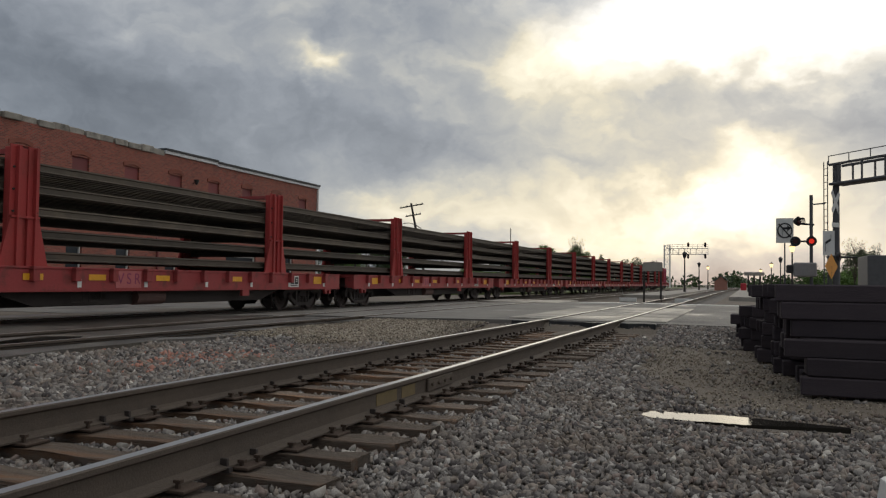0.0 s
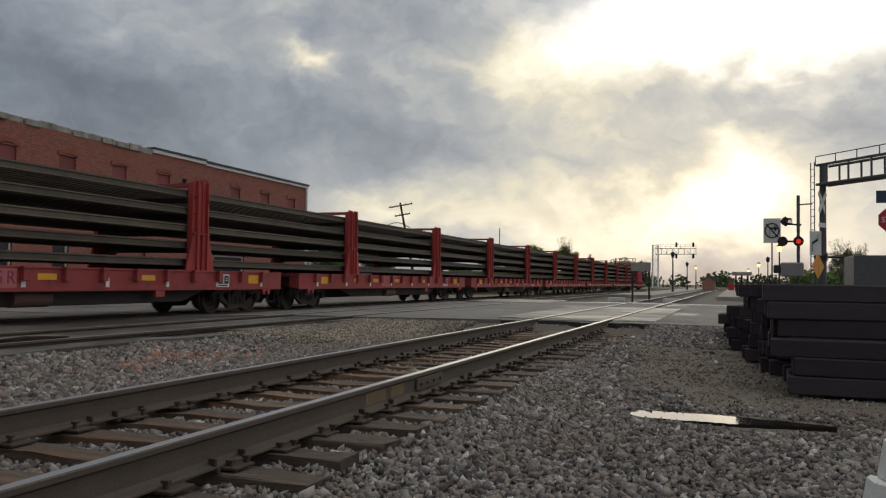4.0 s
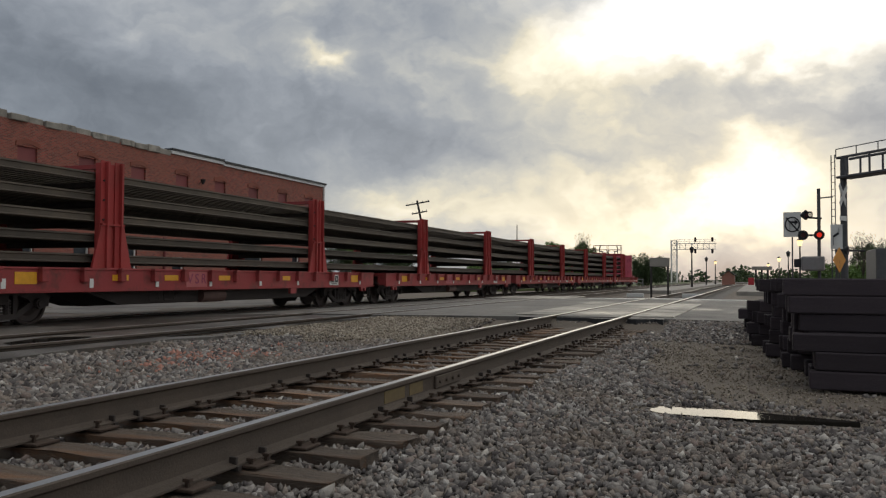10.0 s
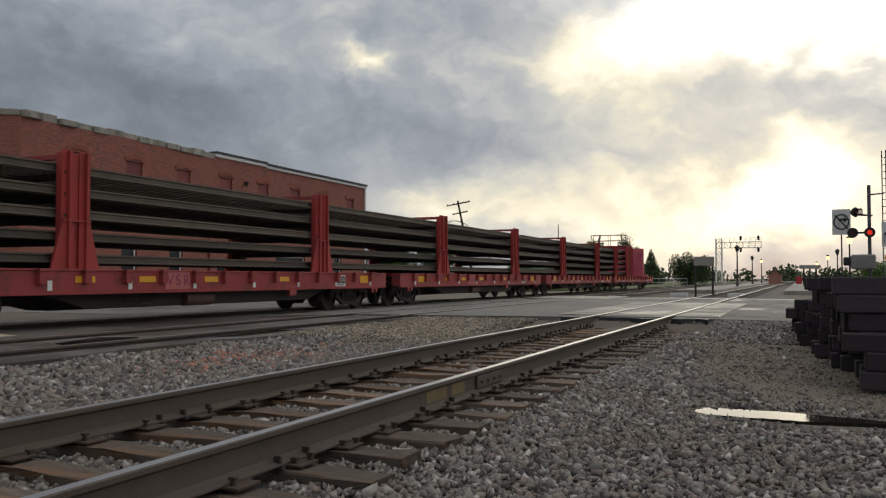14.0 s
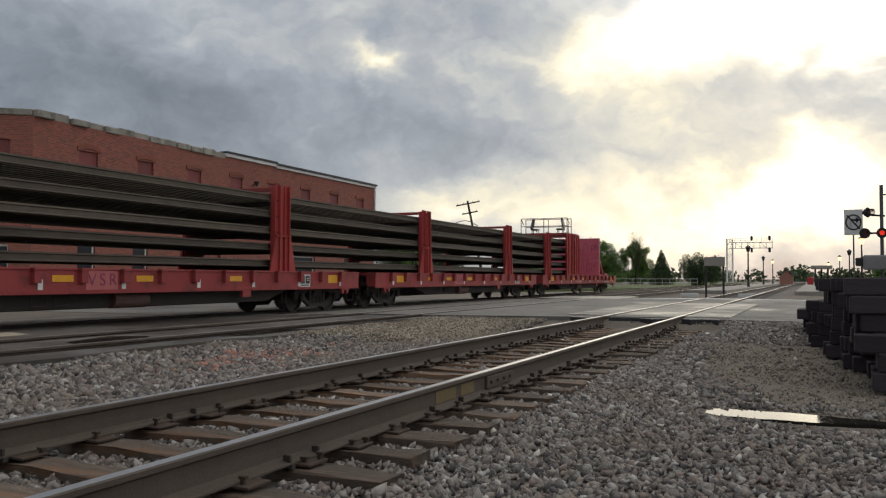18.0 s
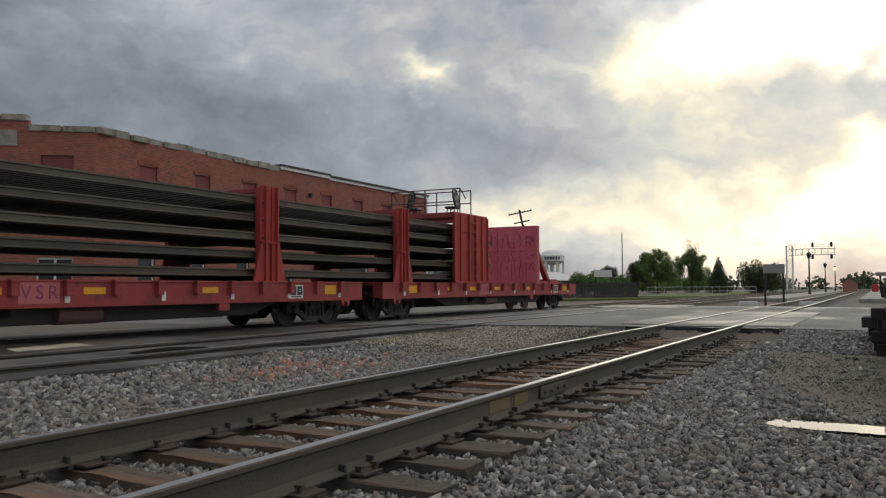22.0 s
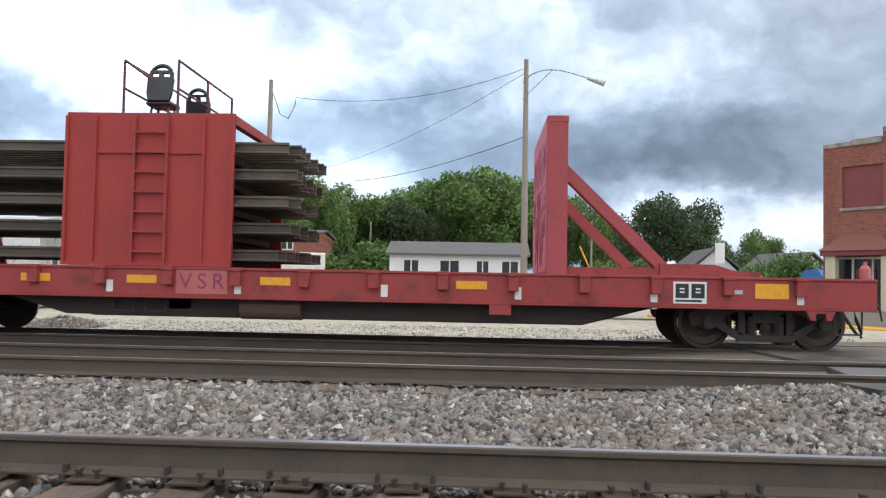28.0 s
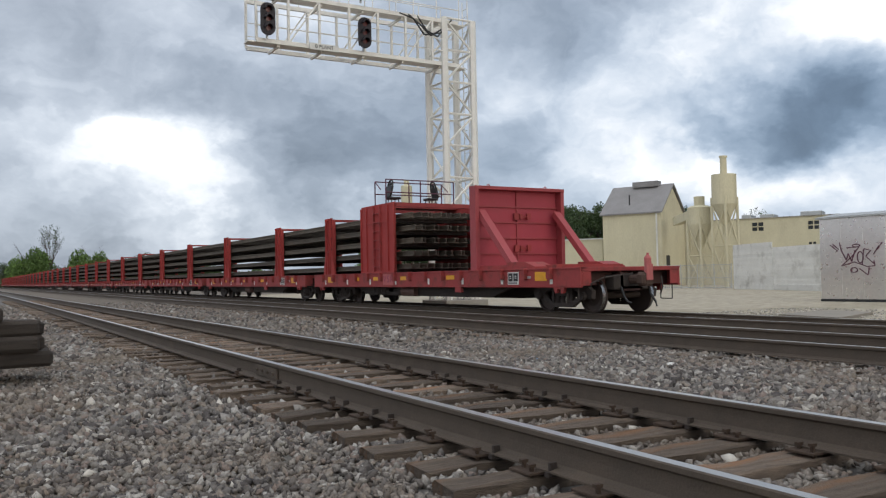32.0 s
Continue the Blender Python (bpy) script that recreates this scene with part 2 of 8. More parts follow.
M = {
    "gravel": material("gravel_ground", (0.155, 0.127, 0.099), 0.95, second=(0.105, 0.087, 0.068), scale=0.8, fine=26, bump=0.8, third=(0.13, 0.12, 0.10), tscale=0.25),
    "lot": material("pale_gravel_lot", (0.49, 0.43, 0.33), 0.95, second=(0.26, 0.23, 0.175), scale=2.2, mix=0.85, fine=7, bump=1.0, third=(0.20, 0.18, 0.115), tscale=0.14, tmix=0.75),
    "grass": material("rough_grass", (0.075, 0.11, 0.03), 0.9, second=(0.16, 0.15, 0.07), scale=0.6, fine=15, bump=0.8),
    "ballast": material("ballast_bed", (0.15, 0.137, 0.122), 0.95, second=(0.12, 0.11, 0.10), scale=18, fine=55, bump=1.0, mix=0.8),
    "stone": material("ballast_stone", (0.245, 0.217, 0.190), 0.9, second=(0.135, 0.118, 0.104), scale=9, fine=90, bump=0.5, island=0.48, third=(0.27, 0.185, 0.135), tscale=0.7, tmix=0.6),
    "pale_stone": material("pale_stone", (0.43, 0.40, 0.355), 0.9, second=(0.29, 0.265, 0.23), scale=9, fine=90, bump=0.4, island=0.45),
    "asphalt": material("worn_asphalt", (0.155, 0.144, 0.130), 0.8, second=(0.215, 0.20, 0.178), scale=0.9, fine=70, bump=0.4, third=(0.055, 0.052, 0.05), tscale=0.35, tmix=0.8, wet=0.28, damp=(0.54, 0.62)),
    "wet_asphalt": material("wet_asphalt", (0.115, 0.106, 0.096), 0.5, second=(0.165, 0.15, 0.132), scale=1.0, fine=60, bump=0.25, third=(0.22, 0.19, 0.145), tscale=0.7, tmix=0.6, wet=0.55, damp=(0.44, 0.54)),
    "concrete": material("concrete", (0.34, 0.315, 0.275), 0.85, second=(0.25, 0.23, 0.20), scale=1.6, fine=50, bump=0.3, third=(0.12, 0.11, 0.10), tscale=0.9, tmix=0.7),
    "crossing": material("worn_crossing_concrete", (0.42, 0.39, 0.335), 0.8, second=(0.27, 0.25, 0.215), scale=1.3, mix=0.8, fine=40, bump=0.3, third=(0.10, 0.09, 0.08), tscale=0.6, tmix=0.8, rand=0.2, wet=0.5, damp=(0.50, 0.58)),
    "grit": material("tan_grit", (0.37, 0.315, 0.24), 0.95, second=(0.20, 0.165, 0.125), scale=2.5, mix=0.8, fine=38, bump=1.0, third=(0.14, 0.12, 0.10), tscale=1.1, tmix=0.6),
    "plate_grey": material("dull_steel_plate", (0.27, 0.24, 0.20), 0.7, second=(0.20, 0.175, 0.145), scale=1.5, fine=30, bump=0.15),
    "frame_red": material("faded_frame_red", (0.36, 0.058, 0.066), 0.62, second=(0.29, 0.046, 0.054), scale=1.4, fine=40, bump=0.06, third=(0.20, 0.045, 0.05), tscale=1.0),
    "rail_side": material("rail_rust", (0.098, 0.075, 0.057), 0.78, 0.1, second=(0.068, 0.053, 0.042), scale=5, fine=80, bump=0.25, third=(0.135, 0.10, 0.072), tscale=2.0),
    "rail_top": material("polished_rail_head", (0.52, 0.51, 0.50), 0.33, 1.0, second=(0.60, 0.59, 0.58), scale=12, fine=120, bump=0.03),
    "load_rail": material("rail_load", (0.098, 0.080, 0.060), 0.75, 0.1, second=(0.055, 0.044, 0.035), scale=2.5, fine=70, bump=0.15, rand=0.3, third=(0.17, 0.125, 0.08), tscale=0.8),
    "tie": material("weathered_tie", (0.215, 0.163, 0.122), 0.92, second=(0.075, 0.057, 0.046), scale=3, mix=0.75, fine=26, bump=1.0, stretch=(1.2, 9, 9), rand=0.45, third=(0.36, 0.165, 0.065), tscale=0.38, tmix=0.85),
    "new_tie": material("creosoted_tie", (0.046, 0.037, 0.043), 0.85, second=(0.062, 0.050, 0.054), scale=3, fine=30, bump=0.5, stretch=(1.2, 8, 8), rand=0.3, spec=0.25),
    "old_tie": material("grey_old_tie", (0.062, 0.048, 0.038), 0.9, second=(0.03, 0.025, 0.022), scale=3, fine=40, bump=0.9, stretch=(1.2, 9, 9), rand=0.3),
    "plate": material("tie_plate_steel", (0.075, 0.05, 0.036), 0.8, 0.3, scale=8, fine=90, bump=0.2),
    "red": material("red_car_paint", (0.325, 0.050, 0.049), 0.62, spec=0.35, second=(0.25, 0.040, 0.038), scale=1.2, fine=45, bump=0.08, third=(0.12, 0.04, 0.033), tscale=2.4, tmix=0.85),
    "red2": material("faded_red_panel", (0.385, 0.050, 0.046), 0.62, spec=0.3, second=(0.30, 0.040, 0.038), scale=0.9, fine=45, bump=0.08, third=(0.20, 0.045, 0.035), tscale=1.6, tmix=0.6, stretch=(1, 1, 0.45)),
    "pink": material("sun_bleached_panel", (0.58, 0.12, 0.165), 0.6, second=(0.50, 0.09, 0.13), scale=1.6, fine=40, bump=0.05, third=(0.58, 0.19, 0.22), tscale=1.0),
    "bulk_red": material("bulkhead_red", (0.40, 0.048, 0.07), 0.6, second=(0.33, 0.04, 0.06), scale=1.4, fine=40, bump=0.05, third=(0.24, 0.05, 0.06), tscale=1.0),
    "worn_red": material("worn_red_patch", (0.47, 0.135, 0.13), 0.7, second=(0.40, 0.095, 0.095), scale=3, fine=40, bump=0.05),
    "brown_tank": material("brown_tank_paint", (0.12, 0.062, 0.05), 0.7, second=(0.08, 0.045, 0.038), scale=4, fine=40, bump=0.1),
    "scrawl": material("faded_purple_paint", (0.27, 0.042, 0.10), 0.6, scale=8),
    "graf": material("graffiti_paint", (0.10, 0.025, 0.05), 0.6, scale=8),
    "grime_red": material("grimy_dark_red", (0.075, 0.030, 0.026), 0.8, second=(0.045, 0.028, 0.024), scale=4, fine=50, bump=0.15),
    "coupler_rust": material("rusty_casting", (0.085, 0.050, 0.038), 0.85, 0.1, second=(0.055, 0.038, 0.032), scale=5, fine=60, bump=0.3),
    "under": material("grimy_underframe", (0.042, 0.032, 0.028), 0.8, 0.1, second=(0.05, 0.04, 0.034), scale=4, fine=60, bump=0.2),
    "truck": material("cast_truck_steel", (0.055, 0.045, 0.042), 0.75, 0.2, second=(0.085, 0.065, 0.055), scale=5, fine=70, bump=0.25),
    "wheel": material("wheel_steel", (0.075, 0.055, 0.047), 0.6, 0.5, second=(0.05, 0.04, 0.037), scale=5, fine=60, bump=0.15),
    "tread": material("bright_wheel_tread", (0.5, 0.5, 0.5), 0.25, 1.0, scale=9, bump=0.02),
    "yellow": material("yellow_reflector", (0.78, 0.37, 0.015), 0.4, scale=12, bump=0.02),
    "white": material("white_paint", (0.74, 0.74, 0.71), 0.55, second=(0.60, 0.59, 0.55), scale=3, fine=40, bump=0.05),
    "black": material("black_paint", (0.018, 0.018, 0.02), 0.5, scale=5, bump=0.05),
    "signal_black": material("weathered_signal_black", (0.016, 0.013, 0.018), 0.6, second=(0.028, 0.018, 0.026), scale=3, bump=0.05),
    "seat": material("black_seat_plastic", (0.02, 0.02, 0.022), 0.4, scale=6, bump=0.04),
    "brick": material("red_brick", (0.27, 0.085, 0.055), 0.9, second=(0.20, 0.07, 0.05), scale=1.1, fine=30, bump=0.4, rand=0.18, third=(0.32, 0.16, 0.11), tscale=0.5, tmix=0.4),
    "stone_cap": material("weathered_limestone", (0.37, 0.345, 0.295), 0.9, second=(0.20, 0.185, 0.16), scale=1.7, mix=0.8, fine=25, bump=0.4, third=(0.09, 0.085, 0.08), tscale=1.4, tmix=0.8, rand=0.15),
    "tar": material("tar_flashing", (0.025, 0.026, 0.028), 0.6, scale=4),
    "maroon": material("maroon_board", (0.21, 0.050, 0.048), 0.65, second=(0.165, 0.040, 0.040), scale=2, bump=0.05, rand=0.15),
    "awning": material("dark_red_shingle", (0.21, 0.075, 0.055), 0.85, scale=6, bump=0.4),
    "glass": material("dark_window_glass", (0.03, 0.035, 0.04), 0.12, 0.0, scale=2, bump=0.0, spec=0.45),
    "galv": material("galvanised_steel", (0.48, 0.49, 0.49), 0.5, 0.6, second=(0.38, 0.39, 0.40), scale=3, fine=40, bump=0.05),
    "silver": material("aluminium_paint", (0.84, 0.82, 0.77), 0.5, 0.05, second=(0.72, 0.70, 0.65), scale=2.5, fine=40, bump=0.05),
    "shed": material("shed_sheet_metal", (0.84, 0.82, 0.79), 0.30, 0.88, second=(0.74, 0.72, 0.695), scale=0.5, fine=5, bump=0.0, rand=0.06),
    "sheet": material("weathered_white_sheet", (0.74, 0.73, 0.69), 0.7, second=(0.60, 0.585, 0.545), scale=1.2, fine=15, bump=0.1, rand=0.08, third=(0.28, 0.26, 0.22), tscale=0.7, tmix=0.6),
    "wood_pole": material("weathered_pole", (0.30, 0.26, 0.22), 0.9, second=(0.19, 0.16, 0.13), scale=3, fine=30, bump=0.4, stretch=(6, 6, 0.7)),
    # steel seen against the sun; the backlit shade is put into its colour
    "dark_steel": material("weathered_dark_steel", (0.11, 0.11, 0.115), 0.65, 0.3, second=(0.07, 0.07, 0.072), scale=3, fine=40, bump=0.08),
    "mossy_wall": material("mossy_boards", (0.16, 0.175, 0.13), 0.9, second=(0.10, 0.11, 0.085), scale=1.5, fine=20, bump=0.4, third=(0.24, 0.22, 0.17), tscale=0.8, rand=0.2, stretch=(1, 1, 0.4)),
    "dark_pole": material("dark_pole", (0.05, 0.045, 0.04), 0.85, scale=4, bump=0.2),
    "cream": material("cream_siding", (0.63, 0.58, 0.41), 0.8, second=(0.53, 0.48, 0.33), scale=0.8, fine=12, bump=0.1, stretch=(1, 1, 0.35), third=(0.36, 0.32, 0.22), tscale=0.5),
    "roof": material("grey_metal_roof", (0.27, 0.26, 0.26), 0.6, 0.2, second=(0.19, 0.18, 0.18), scale=0.7, fine=14, bump=0.1),
    "shingle": material("asphalt_shingle", (0.10, 0.095, 0.09), 0.9, second=(0.15, 0.14, 0.13), scale=1.5, fine=12, bump=0.3),
    "white_wall": material("white_siding", (0.70, 0.71, 0.70), 0.7, second=(0.60, 0.61, 0.6), scale=1, fine=12, bump=0.06, rand=0.05),
    "blue_wall": material("pale_blue_gable", (0.25, 0.42, 0.50), 0.7, scale=2, bump=0.05),
    "bark": material("bark", (0.085, 0.065, 0.05), 0.95, second=(0.05, 0.04, 0.03), scale=6, fine=30, bump=0.7, stretch=(3, 3, 0.6)),
    "car_white": material("white_car_paint", (0.75, 0.75, 0.75), 0.25, scale=2, bump=0.0),
    "car_red": material("dark_red_car_paint", (0.25, 0.015, 0.02), 0.25, scale=2, bump=0.0),
    "rubber": material("tyre_rubber", (0.02, 0.02, 0.02), 0.85, scale=8, bump=0.1),
    "rust_orange": material("orange_mark", (0.40, 0.19, 0.14), 0.9, scale=9, bump=0.4),
    "stain": material("faded_yellow_mark", (0.20, 0.145, 0.065), 0.85, second=(0.11, 0.085, 0.05), scale=12, bump=0.1),
    "board": material("bleached_board", (0.55, 0.50, 0.36), 0.85, second=(0.42, 0.38, 0.27), scale=4, fine=40, bump=0.4, stretch=(8, 1, 8)),
    "sign_blue": material("dark_blue_sign", (0.03, 0.05, 0.09), 0.5, scale=4, bump=0.02),
    "sign_red": material("red_sign", (0.45, 0.02, 0.03), 0.45, scale=4, bump=0.02),
    "sign_orange": material("orange_sign", (0.72, 0.30, 0.03), 0.5, scale=4, bump=0.02),
    "red_lens": glow("lit_red_lens", (1.0, 0.04, 0.02), 0.7),
    "dark_lens": material("unlit_red_lens", (0.10, 0.008, 0.008), 0.3, scale=4, bump=0.0),
    "lamp": glow("lit_street_lamp", (1.0, 0.72, 0.35), 2.0),
    "blue_tarp": material("blue_awning", (0.06, 0.2, 0.5), 0.6, scale=4, bump=0.05),
}


def stone_mix(name, tones, bump=0.5):
    """Crushed stone: each stone takes one of several tones, with dust and a fine grain on it."""
    mt = bpy.data.materials.new(name)
    mt.use_nodes = True
    nt = mt.node_tree
    N, L = nt.nodes.new, nt.links.new
    b = nt.nodes["Principled BSDF"]
    b.inputs["Roughness"].default_value = 0.9
    b.inputs["Specular IOR Level"].default_value = 0.3
    g, rp, tc = N("ShaderNodeNewGeometry"), N("ShaderNodeValToRGB"), N("ShaderNodeTexCoord")
    rp.color_ramp.interpolation = "CONSTANT"
    rp.color_ramp.elements[0].color = (*tones[0][1], 1)
    rp.color_ramp.elements[1].position, rp.color_ramp.elements[1].color = tones[1][0], (*tones[1][1], 1)
    for p, c in tones[2:]:
        rp.color_ramp.elements.new(p).color = (*c, 1)
    L(g.outputs["Random Per Island"], rp.inputs[0])
    big, fine, mr = N("ShaderNodeTexNoise"), N("ShaderNodeTexNoise"), N("ShaderNodeMapRange")
    big.inputs["Scale"].default_value, big.inputs["Detail"].default_value = 0.7, 6
    fine.inputs["Scale"].default_value, fine.inputs["Detail"].default_value = 70, 4
    for n in (big, fine):
        L(tc.outputs["Object"], n.inputs["Vector"])
    mr.inputs["From Min"].default_value, mr.inputs["From Max"].default_value, mr.inputs["To Max"].default_value = 0.5, 0.7, 0.55
    L(big.outputs["Fac"], mr.inputs["Value"])
    dust, grain = N("ShaderNodeMix"), N("ShaderNodeMix")
    dust.data_type = grain.data_type = "RGBA"
    grain.blend_type = "MULTIPLY"
    L(mr.outputs["Result"], dust.inputs["Factor"])
    L(rp.outputs[0], dust.inputs["A"])
    dust.inputs["B"].default_value = (0.21, 0.165, 0.125, 1)
    gr = N("ShaderNodeMapRange")
    gr.inputs["From Min"].default_value, gr.inputs["From Max"].default_value = 0.35, 0.65
    L(fine.outputs["Fac"], gr.inputs["Value"])
    L(gr.outputs["Result"], grain.inputs["Factor"])
    L(dust.outputs["Result"], grain.inputs["A"])
    grain.inputs["B"].default_value = (0.68, 0.67, 0.66, 1)
    L(grain.outputs["Result"], b.inputs["Base Color"])
    bp = N("ShaderNodeBump")
    bp.inputs["Strength"].default_value, bp.inputs["Distance"].default_value = bump, 0.01
    L(fine.outputs["Fac"], bp.inputs["Height"])
    L(bp.outputs[0], b.inputs["Normal"])
    return mt


M["stone"] = stone_mix("ballast_stone_mix", ((0.0, (0.095, 0.085, 0.082)), (0.20, (0.17, 0.155, 0.145)), (0.42, (0.245, 0.225, 0.205)), (0.62, (0.27, 0.232, 0.197)), (0.78, (0.245, 0.195, 0.17)), (0.87, (0.34, 0.32, 0.295)), (0.96, (0.44, 0.42, 0.39))))


M["grit_stone"] = stone_mix("tan_pebbles", ((0.0, (0.15, 0.125, 0.098)), (0.3, (0.26, 0.22, 0.17)), (0.6, (0.35, 0.30, 0.23)), (0.85, (0.44, 0.395, 0.32))))


def water():
    mt = bpy.data.materials.new("puddle_water")
    mt.use_nodes = True
    b = mt.node_tree.nodes["Principled BSDF"]
    b.inputs["Base Color"].default_value = (0.02, 0.018, 0.015, 1)
    b.inputs["Roughness"].default_value = 0.06
    b.inputs["IOR"].default_value = 1.25
    b.inputs["Specular IOR Level"].default_value = 0.25
    n = mt.node_tree.nodes.new("ShaderNodeTexNoise")
    n.inputs["Scale"].default_value = 6
    bp = mt.node_tree.nodes.new("ShaderNodeBump")
    bp.inputs["Strength"].default_value = 0.02
    mt.node_tree.links.new(n.outputs["Fac"], bp.inputs["Height"])
    mt.node_tree.links.new(bp.outputs[0], b.inputs["Normal"])
    return mt


M["water"] = water()


def leaves(name, base, second):
    """Leaf surface that lets some light through, varied clump by clump."""
    mt = bpy.data.materials.new(name)
    mt.use_nodes = True
    nt = mt.node_tree
    N, L = nt.nodes.new, nt.links.new
    b, out = nt.nodes["Principled BSDF"], nt.nodes["Material Output"]
    b.inputs["Roughness"].default_value = 0.6
    g = N("ShaderNodeNewGeometry")
    mx = N("ShaderNodeMix")
    mx.data_type = "RGBA"
    L(g.outputs["Random Per Island"], mx.inputs["Factor"])
    mx.inputs["A"].default_value, mx.inputs["B"].default_value = (*base, 1), (*second, 1)
    tc, n = N("ShaderNodeTexCoord"), N("ShaderNodeTexNoise")
    n.inputs["Scale"].default_value = 0.6
    L(tc.outputs["Object"], n.inputs["Vector"])
    hs, mr = N("ShaderNodeHueSaturation"), N("ShaderNodeMapRange")
    mr.inputs["From Min"].default_value, mr.inputs["From Max"].default_value, mr.inputs["To Min"].default_value, mr.inputs["To Max"].default_value = 0.3, 0.7, 0.7, 1.35
    L(n.outputs["Fac"], mr.inputs["Value"])
    L(mr.outputs["Result"], hs.inputs["Value"])
    L(mx.outputs["Result"], hs.inputs["Color"])
    L(hs.outputs["Color"], b.inputs["Base Color"])
    tr, ms = N("ShaderNodeBsdfTranslucent"), N("ShaderNodeMixShader")
    L(hs.outputs["Color"], tr.inputs["Color"])
    ms.inputs[0].default_value = 0.25
    L(b.outputs[0], ms.inputs[1])
    L(tr.outputs[0], ms.inputs[2])
    L(ms.outputs[0], out.inputs["Surface"])
    return mt


M["leaf"] = leaves("leaves", (0.155, 0.25, 0.06), (0.06, 0.11, 0.027))
M["leaf_dark"] = leaves("dark_leaves", (0.075, 0.115, 0.042), (0.034, 0.056, 0.02))


# ---- mesh helpers ----
def box(bm, x0, x1, y0, y1, z0, z1, bev=0.0):
    r = bmesh.ops.create_cube(bm, size=1.0)
    vs = r["verts"]
    for v in vs:
        v.co = Vector(((x0 + x1) / 2 + v.co.x * (x1 - x0), (y0 + y1) / 2 + v.co.y * (y1 - y0), (z0 + z1) / 2 + v.co.z * (z1 - z0)))
    if bev:
        es = list({e for v in vs for e in v.link_edges})
        bmesh.ops.bevel(bm, geom=es, offset=bev, segments=1, affect="EDGES")


def rod(bm, a, b, r, n=8, r2=None):
    a, b = Vector(a), Vector(b)
    d = b - a
    q = d.to_track_quat("Z", "Y").to_matrix().to_4x4()
    bmesh.ops.create_cone(bm, cap_ends=True, segments=n, radius1=r, radius2=r if r2 is None else r2, depth=d.length,
                          matrix=Matrix.Translation((a + b) / 2) @ q)


def beam(bm, a, b, w, h):
    """A square bar from a to b, w wide and h high."""
    a, b = Vector(a), Vector(b)
    d = b - a
    q = d.to_track_quat("Y", "Z").to_matrix().to_4x4()
    r = bmesh.ops.create_cube(bm, size=1.0, matrix=Matrix.Translation((a + b) / 2) @ q @ Matrix.Diagonal((w, d.length, h, 1)))
    return r


def tube(bm, pts, r, n=6):
    """One continuous round tube through a list of points."""
    pts = [Vector(p) for p in pts]
    rings = []
    for i, p in enumerate(pts):
        d = (pts[min(i + 1, len(pts) - 1)] - pts[max(i - 1, 0)]).normalized()
        u = d.orthogonal().normalized() if abs(d.z) > 0.95 else d.cross(Vector((0, 0, 1))).normalized()
        v = d.cross(u)
        rings.append([bm.verts.new(p + (u * math.cos(2 * math.pi * k / n) + v * math.sin(2 * math.pi * k / n)) * r) for k in range(n)])
    for a, b in zip(rings, rings[1:]):
        for k in range(n):
            bm.faces.new((a[k], a[(k + 1) % n], b[(k + 1) % n], b[k]))
    bm.faces.new(rings[0][::-1])
    bm.faces.new(rings[-1])


def prism(bm, outline, axis, lo, hi):
    """Extrudes a closed outline of pairs along an axis (0, 1, 2) from lo to hi."""
    def place(p, s):
        return Vector((s, p[0], p[1])) if axis == 0 else Vector((p[0], s, p[1])) if axis == 1 else Vector((p[0], p[1], s))
    a = [bm.verts.new(place(p, lo)) for p in outline]
    b = [bm.verts.new(place(p, hi)) for p in outline]
    n = len(outline)
    for i in range(n):
        bm.faces.new((a[i], a[(i + 1) % n], b[(i + 1) % n], b[i]))
    bm.faces.new(a[::-1])
    bm.faces.new(b)


def mesh_of(name, bm, mat):
    bmesh.ops.recalc_face_normals(bm, faces=bm.faces)
    me = bpy.data.meshes.new(name)
    bm.to_mesh(me)
    bm.free()
    for k in (mat if isinstance(mat, (list, tuple)) else [mat]):
        me.materials.append(M[k])
    return me


def part(name, bm, mat, parent, label="", at=None):
    ob = new(name, mesh_of(name, bm, mat))
    ob.parent = parent
    if at is not None:
        ob.matrix_basis = at
    if label:
        tagged(ob, label)
    return ob


def clone(ob, at, parent=None):
    """Another object on the same mesh."""
    c = new(ob.name, ob.data)
    c.parent = parent if parent is not None else ob.parent
    c.matrix_basis = at
    return c


def thing(name, label, category, group="", kind="", at=None):
    ob = new(name)
    tagged(ob, label, category, group, kind)
    if at is not None:
        ob.matrix_basis = at
    return ob


def solid(name, bm, mat, label, category="", group="", kind="", at=None):
    ob = new(name, mesh_of(name, bm, mat))
    tagged(ob, label, category, group, kind)
    if at is not None:
        ob.matrix_basis = at
    return ob


def boxes(*specs):
    bm = bmesh.new()
    for s in specs:
        box(bm, *s)
    return bm


def words(name, text, size, mat, parent, at, depth=0.004):
    cu = bpy.data.curves.new(name, "FONT")
    cu.body, cu.size, cu.extrude, cu.align_x, cu.align_y = text, size, depth, "CENTER", "CENTER"
    tmp = bpy.data.objects.new(name, cu)
    scene.collection.objects.link(tmp)
    me = bpy.data.meshes.new_from_object(tmp.evaluated_get(bpy.context.evaluated_depsgraph_get()))
    bpy.data.objects.remove(tmp)
    me.materials.clear()
    me.materials.append(M[mat])
    ob = new(name, me)
    ob.parent = parent
    ob.matrix_basis = at
    return ob

# ---- ground, tracks, road ----
A_X, B_X, C_X = -3.34, -9.22, -13.85      # track centre lines
A_Z, B_Z, C_Z = 0.0, -0.045, -0.15         # tops of the rails
ROAD_Y0, ROAD_Y1 = 17.7, 36.5
GAUGE = 1.505


SKEW = 0.05                               # the street crosses the tracks at a slight slant


def road_y(x, y):
    return y + SKEW * (x - A_X)


